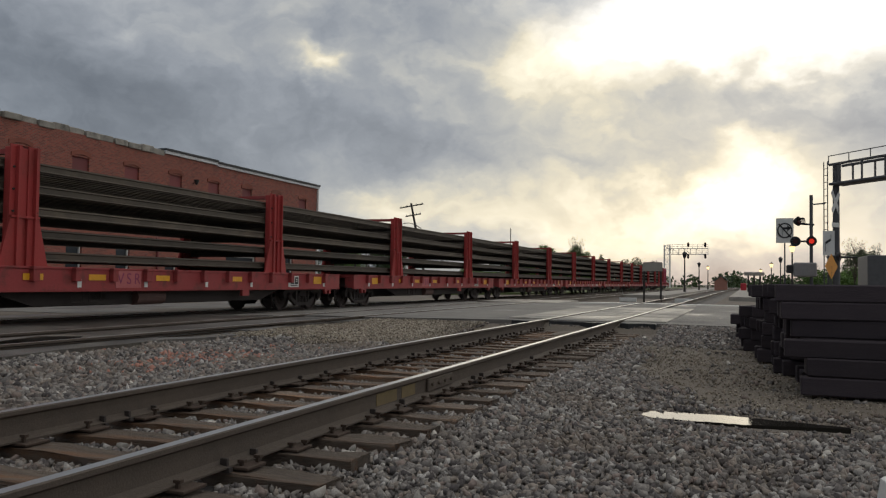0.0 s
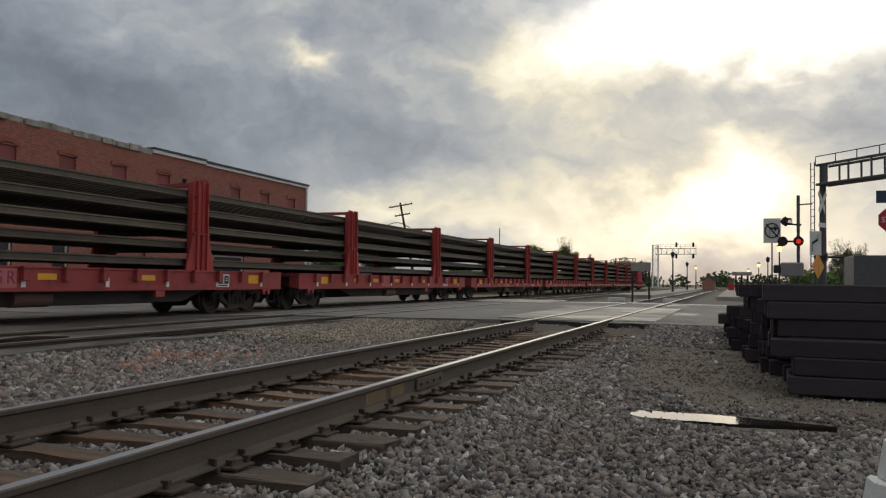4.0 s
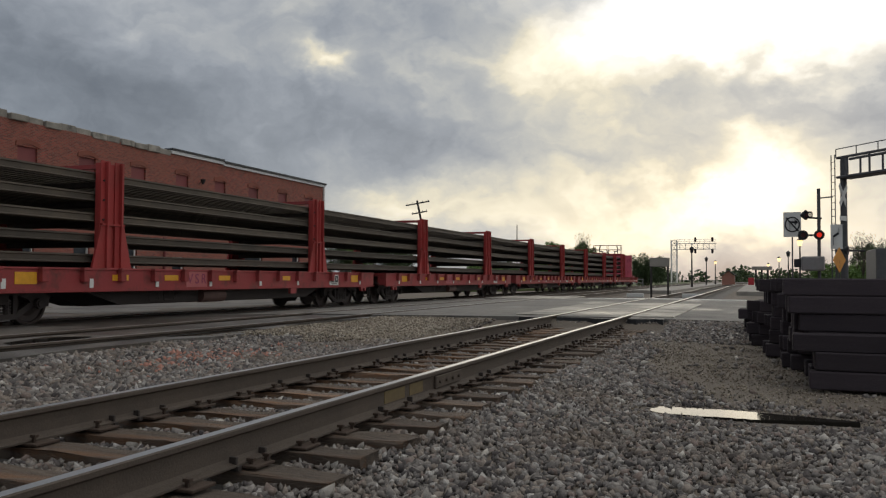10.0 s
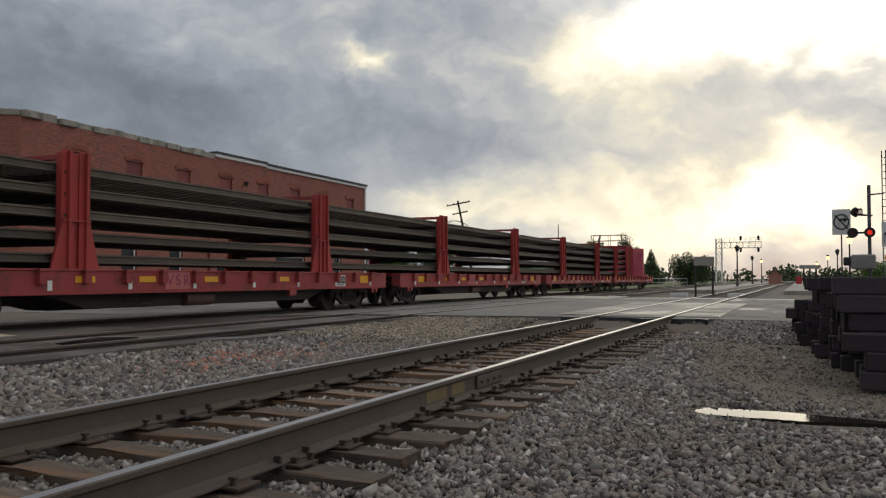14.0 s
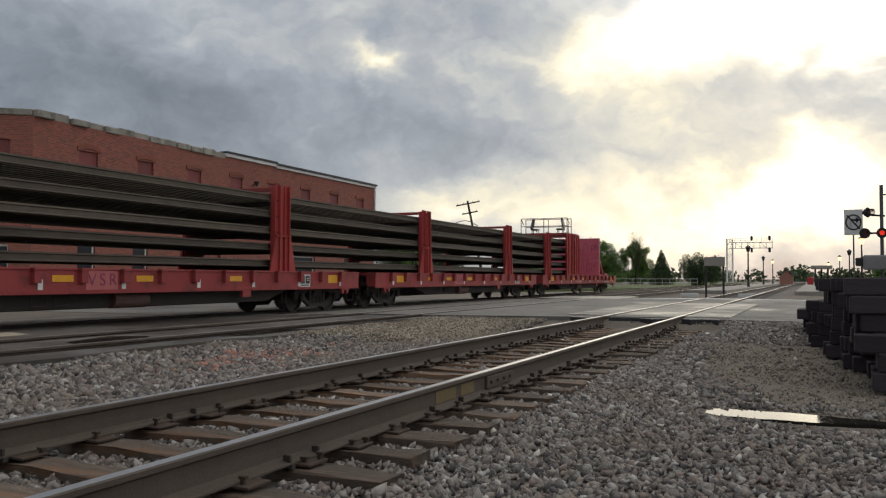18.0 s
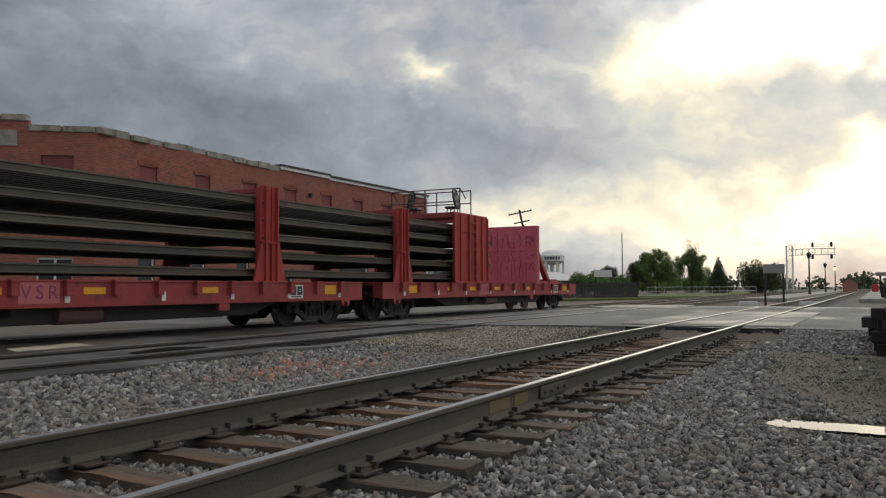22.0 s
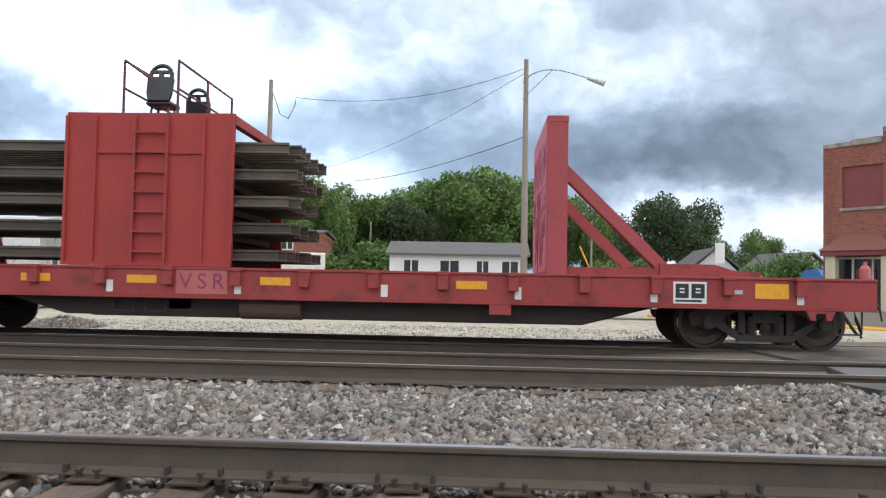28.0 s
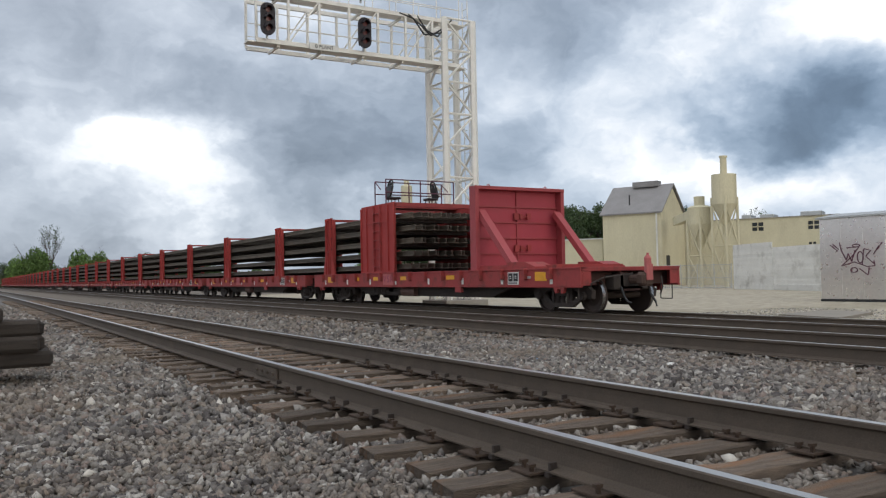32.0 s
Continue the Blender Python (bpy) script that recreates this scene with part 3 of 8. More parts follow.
def yard_z(x):
    """The gravel yard beyond the far track falls away gently."""
    return -0.44 - 0.0040 * min(max(-16.0 - x, 0.0), 100.0)


def ground_z(x, y):
    """Height of the ground: flush with the street, lower along the ballast and in the yard."""
    if x < -15.8:
        z = yard_z(x) - 0.03
    elif x < -5.6:
        z = -0.30
    elif x < -1.3:
        z = -0.30
    else:
        z = -0.30 - 0.04 * min(1.0, (x + 1.3) / 2.5)
    d = max(road_y(x, ROAD_Y0) - y, y - road_y(x, ROAD_Y1), 0.0)
    k = max(0.0, 1.0 - d / (0.5 if -5.3 < x < -1.6 else 3.2))
    top = -0.19 if x < -11.8 else -0.125 if x < -5 else -0.075
    z = z + (top - z) * k * k * (3 - 2 * k)
    if -16.6 < x < -6.0 and y < ROAD_Y1:
        # built up with fines along the asphalt
        r = min(max((y - 0.8) / 3.0, 0.0), 1.0) * min(1.0, max(0.0, (-6.0 - x) / 2.0))
        z = max(z, z + (-0.165 - z) * r * r * (3 - 2 * r))
    if -30 < x < 8 and -40 < y < 60:
        z += 0.018 * noise.noise(Vector((x * 0.5, y * 0.5, 0))) + 0.012 * noise.noise(Vector((x * 1.7, y * 1.7, 3)))
    return z


def build_ground():
    bm = bmesh.new()
    xs = [-2500, -800, -300, -120, -80, -60, -45, -36, -30, -25, -21, -18.2, -16.6] + [-15.8 + 0.6 * k for k in range(34)] + [5.5, 8, 12, 20, 40, 80, 300, 800, 2500]
    ys = [-2500, -800, -300, -120, -70, -45, -30] + [-24 + 0.8 * k for k in range(70)] + [34, 40, 50, 60, 80, 120, 200, 300, 800, 2500]
    grid = {(i, j): bm.verts.new((x, y, ground_z(x, y))) for i, x in enumerate(xs) for j, y in enumerate(ys)}
    for i in range(len(xs) - 1):
        for j in range(len(ys) - 1):
            bm.faces.new((grid[i, j], grid[i + 1, j], grid[i + 1, j + 1], grid[i, j + 1]))
    solid("ground", bm, "gravel", "grey-brown gravel ground beside the railway tracks", "ground", kind="structure")
    bm = bmesh.new()
    for k in range(11):
        x0, x1 = -75 + k * 5.4, -75 + (k + 1) * 5.4
        vs = [bm.verts.new((x, y, yard_z(x))) for x, y in ((x0, -70), (x1, -70), (x1, road_y(x1, ROAD_Y0) - 0.4), (x0, road_y(x0, ROAD_Y0) - 0.4))]
        bm.faces.new(vs)
    bmesh.ops.remove_doubles(bm, verts=bm.verts, dist=1e-4)
    solid("gravel_yard", bm, "lot", "pale tan gravel yard beyond the far track", "ground", kind="structure")
    bm = bmesh.new()
    box(bm, -160, -75.1, -200, -12, -1.0, -0.66)
    solid("grass_verge", bm, "grass", "rough green grass verge behind the yard", "grass", kind="structure")
    bm = bmesh.new()
    prism(bm, [(-33, 63), (-19.5, 92), (-17.5, 91), (-30.5, 60)], 2, -0.5, -0.28)
    box(bm, -30, -17.5, 95, 300, -0.5, -0.28)
    solid("grass_verge", bm, "grass", "weedy grass strip beside the far fence", "grass", kind="structure")


def bed(bm, cx, z, y0, y1):
    """A ballast bed with sloped shoulders."""
    prism(bm, [(cx - 2.35, z - 0.40), (cx - 1.6, z - 0.285), (cx + 1.6, z - 0.285), (cx + 2.35, z - 0.40)], 1, y0, y1)


def slab(bm, x0, x1, za, zb, ya, yb, depth=0.4):
    """A slanted road strip between two lines across the tracks."""
    n = max(1, int((x1 - x0) / 8))
    for k in range(n):
        a, b = x0 + (x1 - x0) * k / n, x0 + (x1 - x0) * (k + 1) / n
        p, q = za + (zb - za) * k / n, za + (zb - za) * (k + 1) / n
        co = [(a, road_y(a, ya), p), (b, road_y(b, ya), q), (b, road_y(b, yb), q), (a, road_y(a, yb), p)]
        t = [bm.verts.new(c) for c in co]
        u = [bm.verts.new((c[0], c[1], c[2] - depth)) for c in co]
        bm.faces.new(t)
        bm.faces.new(u[::-1])
        for i in range(4):
            bm.faces.new((t[i], u[i], u[(i + 1) % 4], t[(i + 1) % 4]))


def build_road():
    bm = bmesh.new()
    strips = [(-75, C_X - 0.86, -0.22, -0.18), (C_X - 0.66, C_X + 0.66, -0.165, -0.165), (C_X + 0.86, B_X - 0.86, -0.165, -0.07),
              (B_X - 0.66, B_X + 0.66, -0.06, -0.06), (B_X + 0.86, A_X - 0.86, -0.06, -0.03), (A_X - 0.66, A_X + 0.66, -0.015, -0.015),
              (A_X + 0.86, 1.0, -0.03, -0.06), (1.0, 60, -0.06, -0.16)]
    for x0, x1, za, zb in strips:
        slab(bm, x0, x1, za, zb, ROAD_Y0, ROAD_Y1)
    solid("road", bm, "asphalt", "worn patched asphalt road across the tracks", "road", kind="structure")
    # ragged asphalt apron along the middle and far tracks before the street
    def ragged(pts, z, name, label, mat="wet_asphalt", d=0.12):
        bm = bmesh.new()
        vs = [bm.verts.new((x, y, z)) for x, y in pts]
        f = bm.faces.new(vs)
        r = bmesh.ops.extrude_face_region(bm, geom=[f])
        for v in r["geom"]:
            if isinstance(v, bmesh.types.BMVert):
                v.co.z -= d
        return solid(name, bm, mat, label, "road", kind="structure")

    edge = [(-8.0, 17.8), (-8.2, 16.6), (-8.5, 15.1), (-8.3, 13.6), (-8.0, 13.0), (-8.05, 12.0), (-7.65, 11.3), (-7.7, 10.5), (-7.95, 9.9), (-7.85, 8.9), (-7.9, 7.9), (-7.7, 6.9), (-7.8, 5.8), (-7.65, 4.7), (-7.8, 3.65), (-8.38, 3.5), (-8.38, 17.8)]
    ragged(edge, -0.11, "asphalt_apron", "dark broken-edged asphalt apron beside the tracks")
    ragged([(-10.09, 4.2), (-12.98, 4.0), (-12.98, 17.5), (-10.09, 17.6)], -0.125, "asphalt_apron", "dark asphalt strip between the two far tracks")
    ragged([(-8.57, 3.8), (-9.87, 4.0), (-9.87, 17.5), (-8.57, 17.6)], -0.095, "asphalt_apron", "dark asphalt between the middle track's rails")
    ragged([(-14.72, 4.6), (-16.4, 4.2), (-17.2, 17.3), (-14.72, 17.4)], -0.20, "asphalt_apron", "dark asphalt beyond the far track")
    for pts in ([(-8.7, 7.9), (-9.3, 8.2), (-9.7, 9.3), (-9.15, 9.6), (-8.75, 9.0)], [(-11.3, 7.9), (-12.0, 8.2), (-12.2, 9.6), (-11.5, 9.4)], [(-8.0, 10.6), (-8.3, 10.2), (-8.35, 12.1), (-8.1, 12.4)]):
        bm = bmesh.new()
        prism(bm, pts, 2, -0.13, -0.106 if pts[0][0] > -8.5 else -0.089 if pts[0][0] > -11 else -0.119)
        if pts[0][0] > -9:
            solid("puddle", bm, "water", "shallow puddle on the asphalt", "puddle", "puddles", kind="structure")
        else:
            solid("sand_patch", bm, "lot", "tan patch of dried grit on the wet asphalt", "sand", kind="structure")
    # concrete crossing panels beside and between the near rails
    panel = thing("crossing_panels", "pale worn concrete crossing panels between the near rails", "crossing", kind="structure")
    for k in range(4):
        y0 = ROAD_Y0 + 0.55 + k * 2.5
        for x0, x1 in ((A_X - 1.75, A_X - 0.84), (A_X - 0.64, A_X + 0.64), (A_X + 0.84, A_X + 1.75)):
            bm = boxes((x0, x1, y0, y0 + 2.42, -0.2, -0.004, 0.012))
            part("panel", bm, "crossing", panel)
    panel = thing("crossing_panels", "pale worn concrete crossing panels at the middle track", "crossing", kind="structure")
    for x0, x1 in ((B_X - 1.75, B_X - 0.84), (B_X - 0.64, B_X + 0.64), (B_X + 0.84, B_X + 1.75)):
        for k in range(2):
            part("panel", boxes((x0, x1, 34.2 + k * 2.5, 36.62 + k * 2.5, -0.3, -0.046, 0.012)), "crossing", panel)
    bm = bmesh.new()
    slab(bm, A_X - 3.2, A_X - 0.9, -0.02, -0.012, 34.6, 35.2, 0.05)
    slab(bm, A_X - 0.62, A_X + 0.62, -0.008, -0.008, 34.6, 35.2, 0.05)
    slab(bm, A_X + 0.9, A_X + 4.6, -0.018, -0.035, 34.6, 35.2, 0.05)
    solid("stop_line", bm, "white", "worn white painted stripe on the asphalt", "road marking", kind="structure")


def rail_mesh(name, path, mats=("rail_side", "rail_top")):
    """A rail swept along a list of (x, y, z) places of the middle of its head."""
    prof = [(-0.030, 0.0), (0.030, 0.0), (0.037, -0.007), (0.0365, -0.030), (0.012, -0.046), (0.009, -0.090), (0.011, -0.150), (0.030, -0.166), (0.076, -0.176), (0.076, -0.186),
            (-0.076, -0.186), (-0.076, -0.176), (-0.030, -0.166), (-0.011, -0.150), (-0.009, -0.090), (-0.012, -0.046), (-0.0365, -0.030), (-0.037, -0.007)]
    bm = bmesh.new()
    rings = []
    for i, p in enumerate(path):
        a, b = Vector(path[max(i - 1, 0)]), Vector(path[min(i + 1, len(path) - 1)])
        d = (b - a).normalized()
        side = Vector((d.y, -d.x, 0)).normalized()
        rings.append([bm.verts.new(Vector(p) + side * x + Vector((0, 0, z))) for x, z in prof])
    n = len(prof)
    for ra, rb in zip(rings, rings[1:]):
        for i in range(n):
            f = bm.faces.new((ra[i], ra[(i + 1) % n], rb[(i + 1) % n], rb[i]))
            f.material_index = 1 if i == 0 else 0
    bm.faces.new(rings[0][::-1])
    bm.faces.new(rings[-1])
    return mesh_of(name, bm, list(mats))


def track_line(cx, z):
    """Straight past the camera and the road, bending gently to the right far beyond."""
    pts = []
    for y in [-400, -250, -160] + list(range(-120, 60, 6)) + list(range(60, 330, 10)):
        bend = 0.00055 * max(0, y - 95) ** 2
        pts.append((cx + bend, y, z))
    return pts


def build_track(name, cx, z, label):
    tr = thing(name, label, "railway track", kind="structure")
    for s in (-1, 1):
        ob = new("rail", rail_mesh("rail", [(x + s * GAUGE / 2, y, zz) for x, y, zz in track_line(cx, z)]))
        ob.parent = tr
        tagged(ob, "rust-brown steel rail with a polished head")
    return tr


def tie_mesh(seed, mat="tie", worn=0.016):
    rnd = random.Random(seed)
    bm = bmesh.new()
    box(bm, -1.3, 1.3, -0.115, 0.115, -0.178, 0.0, 0.008)
    bmesh.ops.subdivide_edges(bm, edges=[e for e in bm.edges if abs(e.verts[0].co.x - e.verts[1].co.x) > 1], cuts=9)
    for v in bm.verts:
        v.co += Vector((rnd.uniform(-0.02, 0.02) if abs(v.co.x) > 1.2 else 0, rnd.uniform(-worn, worn), rnd.uniform(-worn, worn * 0.3)))
    return mesh_of("tie", bm, mat)


def build_broken_edge():
    """Ragged black asphalt lip where the street ends at the near track, and a sandy heap before it."""
    rnd = random.Random(44)
    lip = thing("broken_asphalt_edge", "ragged black asphalt lip where the street meets the ties", "road", kind="structure")
    for x0, x1 in ((A_X - 1.45, A_X - 0.86), (A_X - 0.64, A_X + 0.64), (A_X + 0.86, A_X + 1.6)):
        n = max(3, int((x1 - x0) / 0.16))
        front = [(x0 + (x1 - x0) * k / n, road_y(x0, ROAD_Y0) - 0.08 - rnd.uniform(0, 0.28)) for k in range(n + 1)]
        bm = bmesh.new()
        prism(bm, front + [(x1, road_y(x1, ROAD_Y0) + 0.52), (x0, road_y(x0, ROAD_Y0) + 0.52)], 2, -0.36, -0.035)
        part("asphalt_lip", bm, "tar", lip)
    bm = bmesh.new()
    n, m_ = 14, 10
    g = {}
    for i in range(n + 1):
        for j in range(m_ + 1):
            u, v = i / n * 2 - 1, j / m_ * 2 - 1
            h = max(0.0, 1 - u * u) * max(0.0, 1 - v * v)
            g[i, j] = bm.verts.new((A_X + 0.05 + u * 0.6, 16.2 + v * 0.85, -0.32 + 0.16 * h + rnd.uniform(-0.008, 0.008)))
    for i in range(n):
        for j in range(m_):
            bm.faces.new((g[i, j], g[i + 1, j], g[i + 1, j + 1], g[i, j + 1]))
    solid("sand_heap", bm, "gravel", "low heap of tan grit between the near rails", "sand", kind="structure")


build_ground()
build_road()
build_broken_edge()
for cx, cz, stop in ((A_X, A_Z, ROAD_Y0), (B_X, B_Z, 4.0), (C_X, C_Z, 4.4)):
    bm = bmesh.new()
    bed(bm, cx, cz, -400, stop)
    solid("ballast_bed", bm, "ballast", "grey crushed-stone ballast bed under a track", "ballast", kind="structure")
    bm = bmesh.new()
    bed(bm, cx, cz, road_y(cx, ROAD_Y1), 330)
    solid("ballast_bed", bm, "ballast", "grey crushed-stone ballast bed under a track", "ballast", kind="structure")
TRACK_A = build_track("track_near", A_X, A_Z, "near railway track with brown timber ties")
TRACK_B = build_track("track_middle", B_X, B_Z, "middle railway track, empty")
TRACK_C = build_track("track_far", C_X, C_Z, "far railway track that carries the train")

# ---- the rail train ----
CAR_LEN, PITCH = 16.2, 17.22
DECK, SILL = 1.10, 0.66        # heights over the rails


def add_truck(car, y):
    """A two-axle truck: side frames, bolster, springs, wheels and axles."""
    tr = part("truck", boxes((-1.05, 1.05, y - 0.2, y + 0.2, 0.42, 0.62)), "truck", car)
    for s in (-1, 1):
        x = s * 0.98
        bm = bmesh.new()
        prism(bm, [(y + a, z) for a, z in [(-1.12, 0.36), (-1.15, 0.55), (-0.98, 0.64), (-0.40, 0.72), (0.40, 0.72), (0.98, 0.64), (1.15, 0.55), (1.12, 0.36), (0.72, 0.36), (0.66, 0.50), (0.45, 0.58), (-0.45, 0.58), (-0.66, 0.50), (-0.72, 0.36)]], 0, x - 0.06, x + 0.06)
        for q in (-1, 1):
            beam(bm, (x, y + q * 0.82, 0.46), (x, y + q * 0.36, 0.19), 0.10, 0.11)
        box(bm, x - 0.06, x + 0.06, y - 0.42, y + 0.42, 0.14, 0.24)
        for q in (-1, 1):
            box(bm, x - 0.05, x + 0.05, y + q * 0.36 - 0.05, y + q * 0.36 + 0.05, 0.2, 0.62)
        part("side_frame", bm, "truck", tr)
        for k in (-0.2, 0.0, 0.2):
            bm = bmesh.new()
            for j in range(5):
                rod(bm, (x, y + k, 0.25 + j * 0.055), (x, y + k, 0.285 + j * 0.055), 0.085, 10)
            rod(bm, (x, y + k, 0.24), (x, y + k, 0.52), 0.055, 8)
            part("spring", bm, "truck", tr)
        for q in (-1, 1):
            bm = bmesh.new()
            rod(bm, (x + s * 0.05, y + q * 0.86, 0.42), (x + s * 0.14, y + q * 0.86, 0.42), 0.10, 12)
            rod(bm, (x + s * 0.14, y + q * 0.86, 0.42), (x + s * 0.16, y + q * 0.86, 0.42), 0.07, 8)
            part("axle_box", bm, "truck", tr)
    for q in (-1, 1):
        add_wheelset(car, y + q * 0.865)


WHEEL_MESH = {}


def wheel_mesh():
    if "w" in WHEEL_MESH:
        return WHEEL_MESH["w"]
    bm = bmesh.new()
    R = 0.419
    rod(bm, (-0.08, 0, 0), (0.80, 0, 0), 0.075, 10)
    prof = [(0.69, 0.0), (0.69, R - 0.07), (0.685, R - 0.02), (0.69, R + 0.026), (0.715, R + 0.026), (0.735, R), (0.815, R - 0.006), (0.82, R - 0.06), (0.78, R - 0.075), (0.765, R - 0.18), (0.80, 0.13), (0.85, 0.12), (0.85, 0.0)]
    for sx in (-1, 1):
        rings = []
        n = 28
        for k in range(n):
            a = 2 * math.pi * k / n
            rings.append([bm.verts.new((sx * x, r * math.cos(a), r * math.sin(a))) for x, r in prof])
        for k in range(n):
            ra, rb = rings[k], rings[(k + 1) % n]
            for i in range(len(prof) - 1):
                try:
                    f = bm.faces.new((ra[i], ra[i + 1], rb[i + 1], rb[i]))
                    f.material_index = 1 if i == 5 else 0
                except ValueError:
                    pass
    bmesh.ops.remove_doubles(bm, verts=bm.verts, dist=1e-4)
    rod(bm, (-0.75, 0, 0), (0.75, 0, 0), 0.08, 10)
    WHEEL_MESH["w"] = mesh_of("wheelset", bm, ["wheel", "tread"])
    return WHEEL_MESH["w"]


def add_wheelset(car, y):
    ob = new("wheelset", wheel_mesh())
    ob.parent = car
    ob.matrix_basis = pose(0, y, 0.419)
    return ob


def add_deck(car, y1=-0.5):
    """The deck of a car, from the end at y1; fittings are set out along it by the fraction of its length."""
    y0 = -16.68
    k_ = (y1 - y0) / 16.68

    def at_y(y):
        return y1 + y * k_

    part("deck", boxes((-1.48, 1.48, y0 + 0.02, y1 - 0.02, DECK - 0.09, DECK - 0.03)), "red", car)
    for s in (-1, 1):
        x = s * 1.55
        sill = part("side_sill", boxes((x - 0.035, x + 0.035, y0, y1, SILL, DECK - 0.026, 0.006)), "red", car)
        part("top_flange", boxes((min(x - s * 0.16, x + s * 0.055), max(x - s * 0.16, x + s * 0.055), y0, y1, DECK - 0.025, DECK + 0.012, 0.004)), "red", sill)
        part("bottom_flange", boxes((min(x - s * 0.03, x + s * 0.055), max(x - s * 0.03, x + s * 0.055), y0, y1, SILL - 0.022, SILL - 0.001, 0.004)), "red", sill)
        first = None
        for k in range(15):
            yy = at_y(-1.1 - k * 1.04)
            if first is None:
                bm = boxes((-0.06, 0.06, -0.075, 0.075, -0.24, 0.03, 0.008), (-0.075, 0.075, -0.09, 0.09, -0.02, 0.035, 0.006))
                first = part("stake_pocket", bm, "red", sill, at=pose(x + s * 0.085, yy, DECK - 0.02))
            else:
                clone(first, pose(x + s * 0.085, yy, DECK - 0.02))
        face = x + s * 0.038
        for yy in (-15.47, -13.35, -11.37, -9.4, -7.18, -5.19, -3.2, -1.09):
            yy = at_y(yy)
            bm = boxes((face - 0.004, face + 0.006, yy - 0.05, yy + 0.05, SILL + 0.06, SILL + 0.24))
            part("reflector", bm, "white", sill, "white reflective tag")
        for yy, w in ((-14.98, 0.24), (-12.53, 0.23), (-10.88, 0.23), (-8.83, 0.23), (-5.88, 0.23), (-1.5, 0.24)):
            big = yy < -14 or yy > -2
            yy = at_y(yy)
            bm = boxes((face - 0.004, face + 0.006, yy - w, yy + w, SILL + (0.14 if big else 0.20), SILL + (0.36 if big else 0.32)))
            part("yellow_stripe", bm, "yellow", sill, "yellow reflective stripe")
        # stencilled data block
        q = -2.68 if y1 > -0.1 else -3.33
        bm = boxes((face - 0.004, face + 0.007, q - 0.24, q + 0.24, SILL + 0.05, SILL + 0.37))
        d = part("data_panel", bm, "white", sill, "white-framed black data panel")
        f8 = face + s * 0.008
        for a in (q - 0.21, q + 0.02):
            part("black_field", boxes((f8 - 0.003, f8 + 0.003, a, a + 0.19, SILL + 0.13, SILL + 0.34)), "black", d)
            for z in (0.205, 0.255):
                part("stencil_bar", boxes((f8 + s * 0.005 - 0.002, f8 + s * 0.005 + 0.002, a + 0.06, a + 0.13, SILL + z, SILL + z + 0.022)), "white", d)
        part("black_field", boxes((f8 - 0.003, f8 + 0.003, q - 0.21, q + 0.17, SILL + 0.075, SILL + 0.105)), "black", d)
        part("small_plate", boxes((face - 0.004, face + 0.005, at_y(-2.12), at_y(-1.92), SILL + 0.2, SILL + 0.26)), "galv", sill)
        # paler patch with the reporting letters
        bm = boxes((face - 0.004, face + 0.005, at_y(-10.35), at_y(-9.56), SILL + 0.05, DECK - 0.03))
        pt = part("letter_patch", bm, "worn_red", sill, "paler red patch with worn stencilled letters")
        for q, ch in enumerate("VSR"):
            words("letter", ch, 0.33, "scrawl", pt, Matrix.Translation((face + s * 0.009, at_y(-9.95) + s * (q - 1) * 0.25, SILL + 0.23)) @ Euler((radians(90), 0, radians(90 * s))).to_matrix().to_4x4(), 0.002)
        # jacking brackets near the ends, drop bracket near the middle
        for yy in (at_y(-15.9), at_y(-0.80)):
            bm = bmesh.new()
            prism(bm, [(yy - 0.22, SILL), (yy + 0.22, SILL), (yy + 0.15, SILL - 0.16), (yy + 0.08, SILL - 0.16), (yy + 0.07, SILL - 0.06), (yy - 0.07, SILL - 0.06), (yy - 0.08, SILL - 0.16), (yy - 0.15, SILL - 0.16)], 0, x - 0.04, x + 0.045)
            part("jack_pad", bm, "red", sill)
        bm = boxes((x - 0.04, x + 0.045, at_y(-5.61), at_y(-5.29), SILL - 0.17, SILL))
        part("drop_bracket", bm, "red", sill)
    for yy, name in ((y0, "end_sill"), (y1, "end_sill")):
        s = -1 if yy < -1 else 1
        bm = bmesh.new()
        box(bm, -1.50, 1.50, min(yy - s * 0.34, yy - s * 0.46), max(yy - s * 0.34, yy - s * 0.46), SILL + 0.02, DECK - 0.1, 0.01)
        for q in (-0.30, 0.30):
            box(bm, q - 0.04, q + 0.04, min(yy - s * 0.33, yy - s * 0.02), max(yy - s * 0.33, yy - s * 0.02), SILL - 0.12, DECK - 0.12)
        box(bm, -0.34, 0.34, min(yy - s * 0.1, yy - s * 0.02), max(yy - s * 0.1, yy - s * 0.02), SILL - 0.13, SILL - 0.02)
        es = part(name, bm, "grime_red", car, "grimy dark red end sill")
        part("end_plate", boxes((-1.56, 1.56, min(yy, yy - s * 0.2), max(yy, yy - s * 0.2), DECK - 0.09, DECK + 0.01, 0.01)), "red", es)
        for q in (-1, 1):
            part("corner_plate", boxes((min(q * 1.51, q * 1.26), max(q * 1.51, q * 1.26), min(yy, yy - s * 0.03), max(yy, yy - s * 0.03), SILL + 0.02, DECK - 0.092)), "red", es)
        for q in (-0.95,):
            bm = bmesh.new()
            tube(bm, [(q, yy, 0.86), (q + 0.05, yy + s * 0.1, 0.6), (q + 0.1, yy + s * 0.06, 0.42)], 0.02, 6)
            part("hanging_chain", bm, "under", es)
        bm = bmesh.new()
        rod(bm, (0, yy - s * 0.2, 0.80), (0, yy + s * 0.34, 0.80), 0.11, 10)
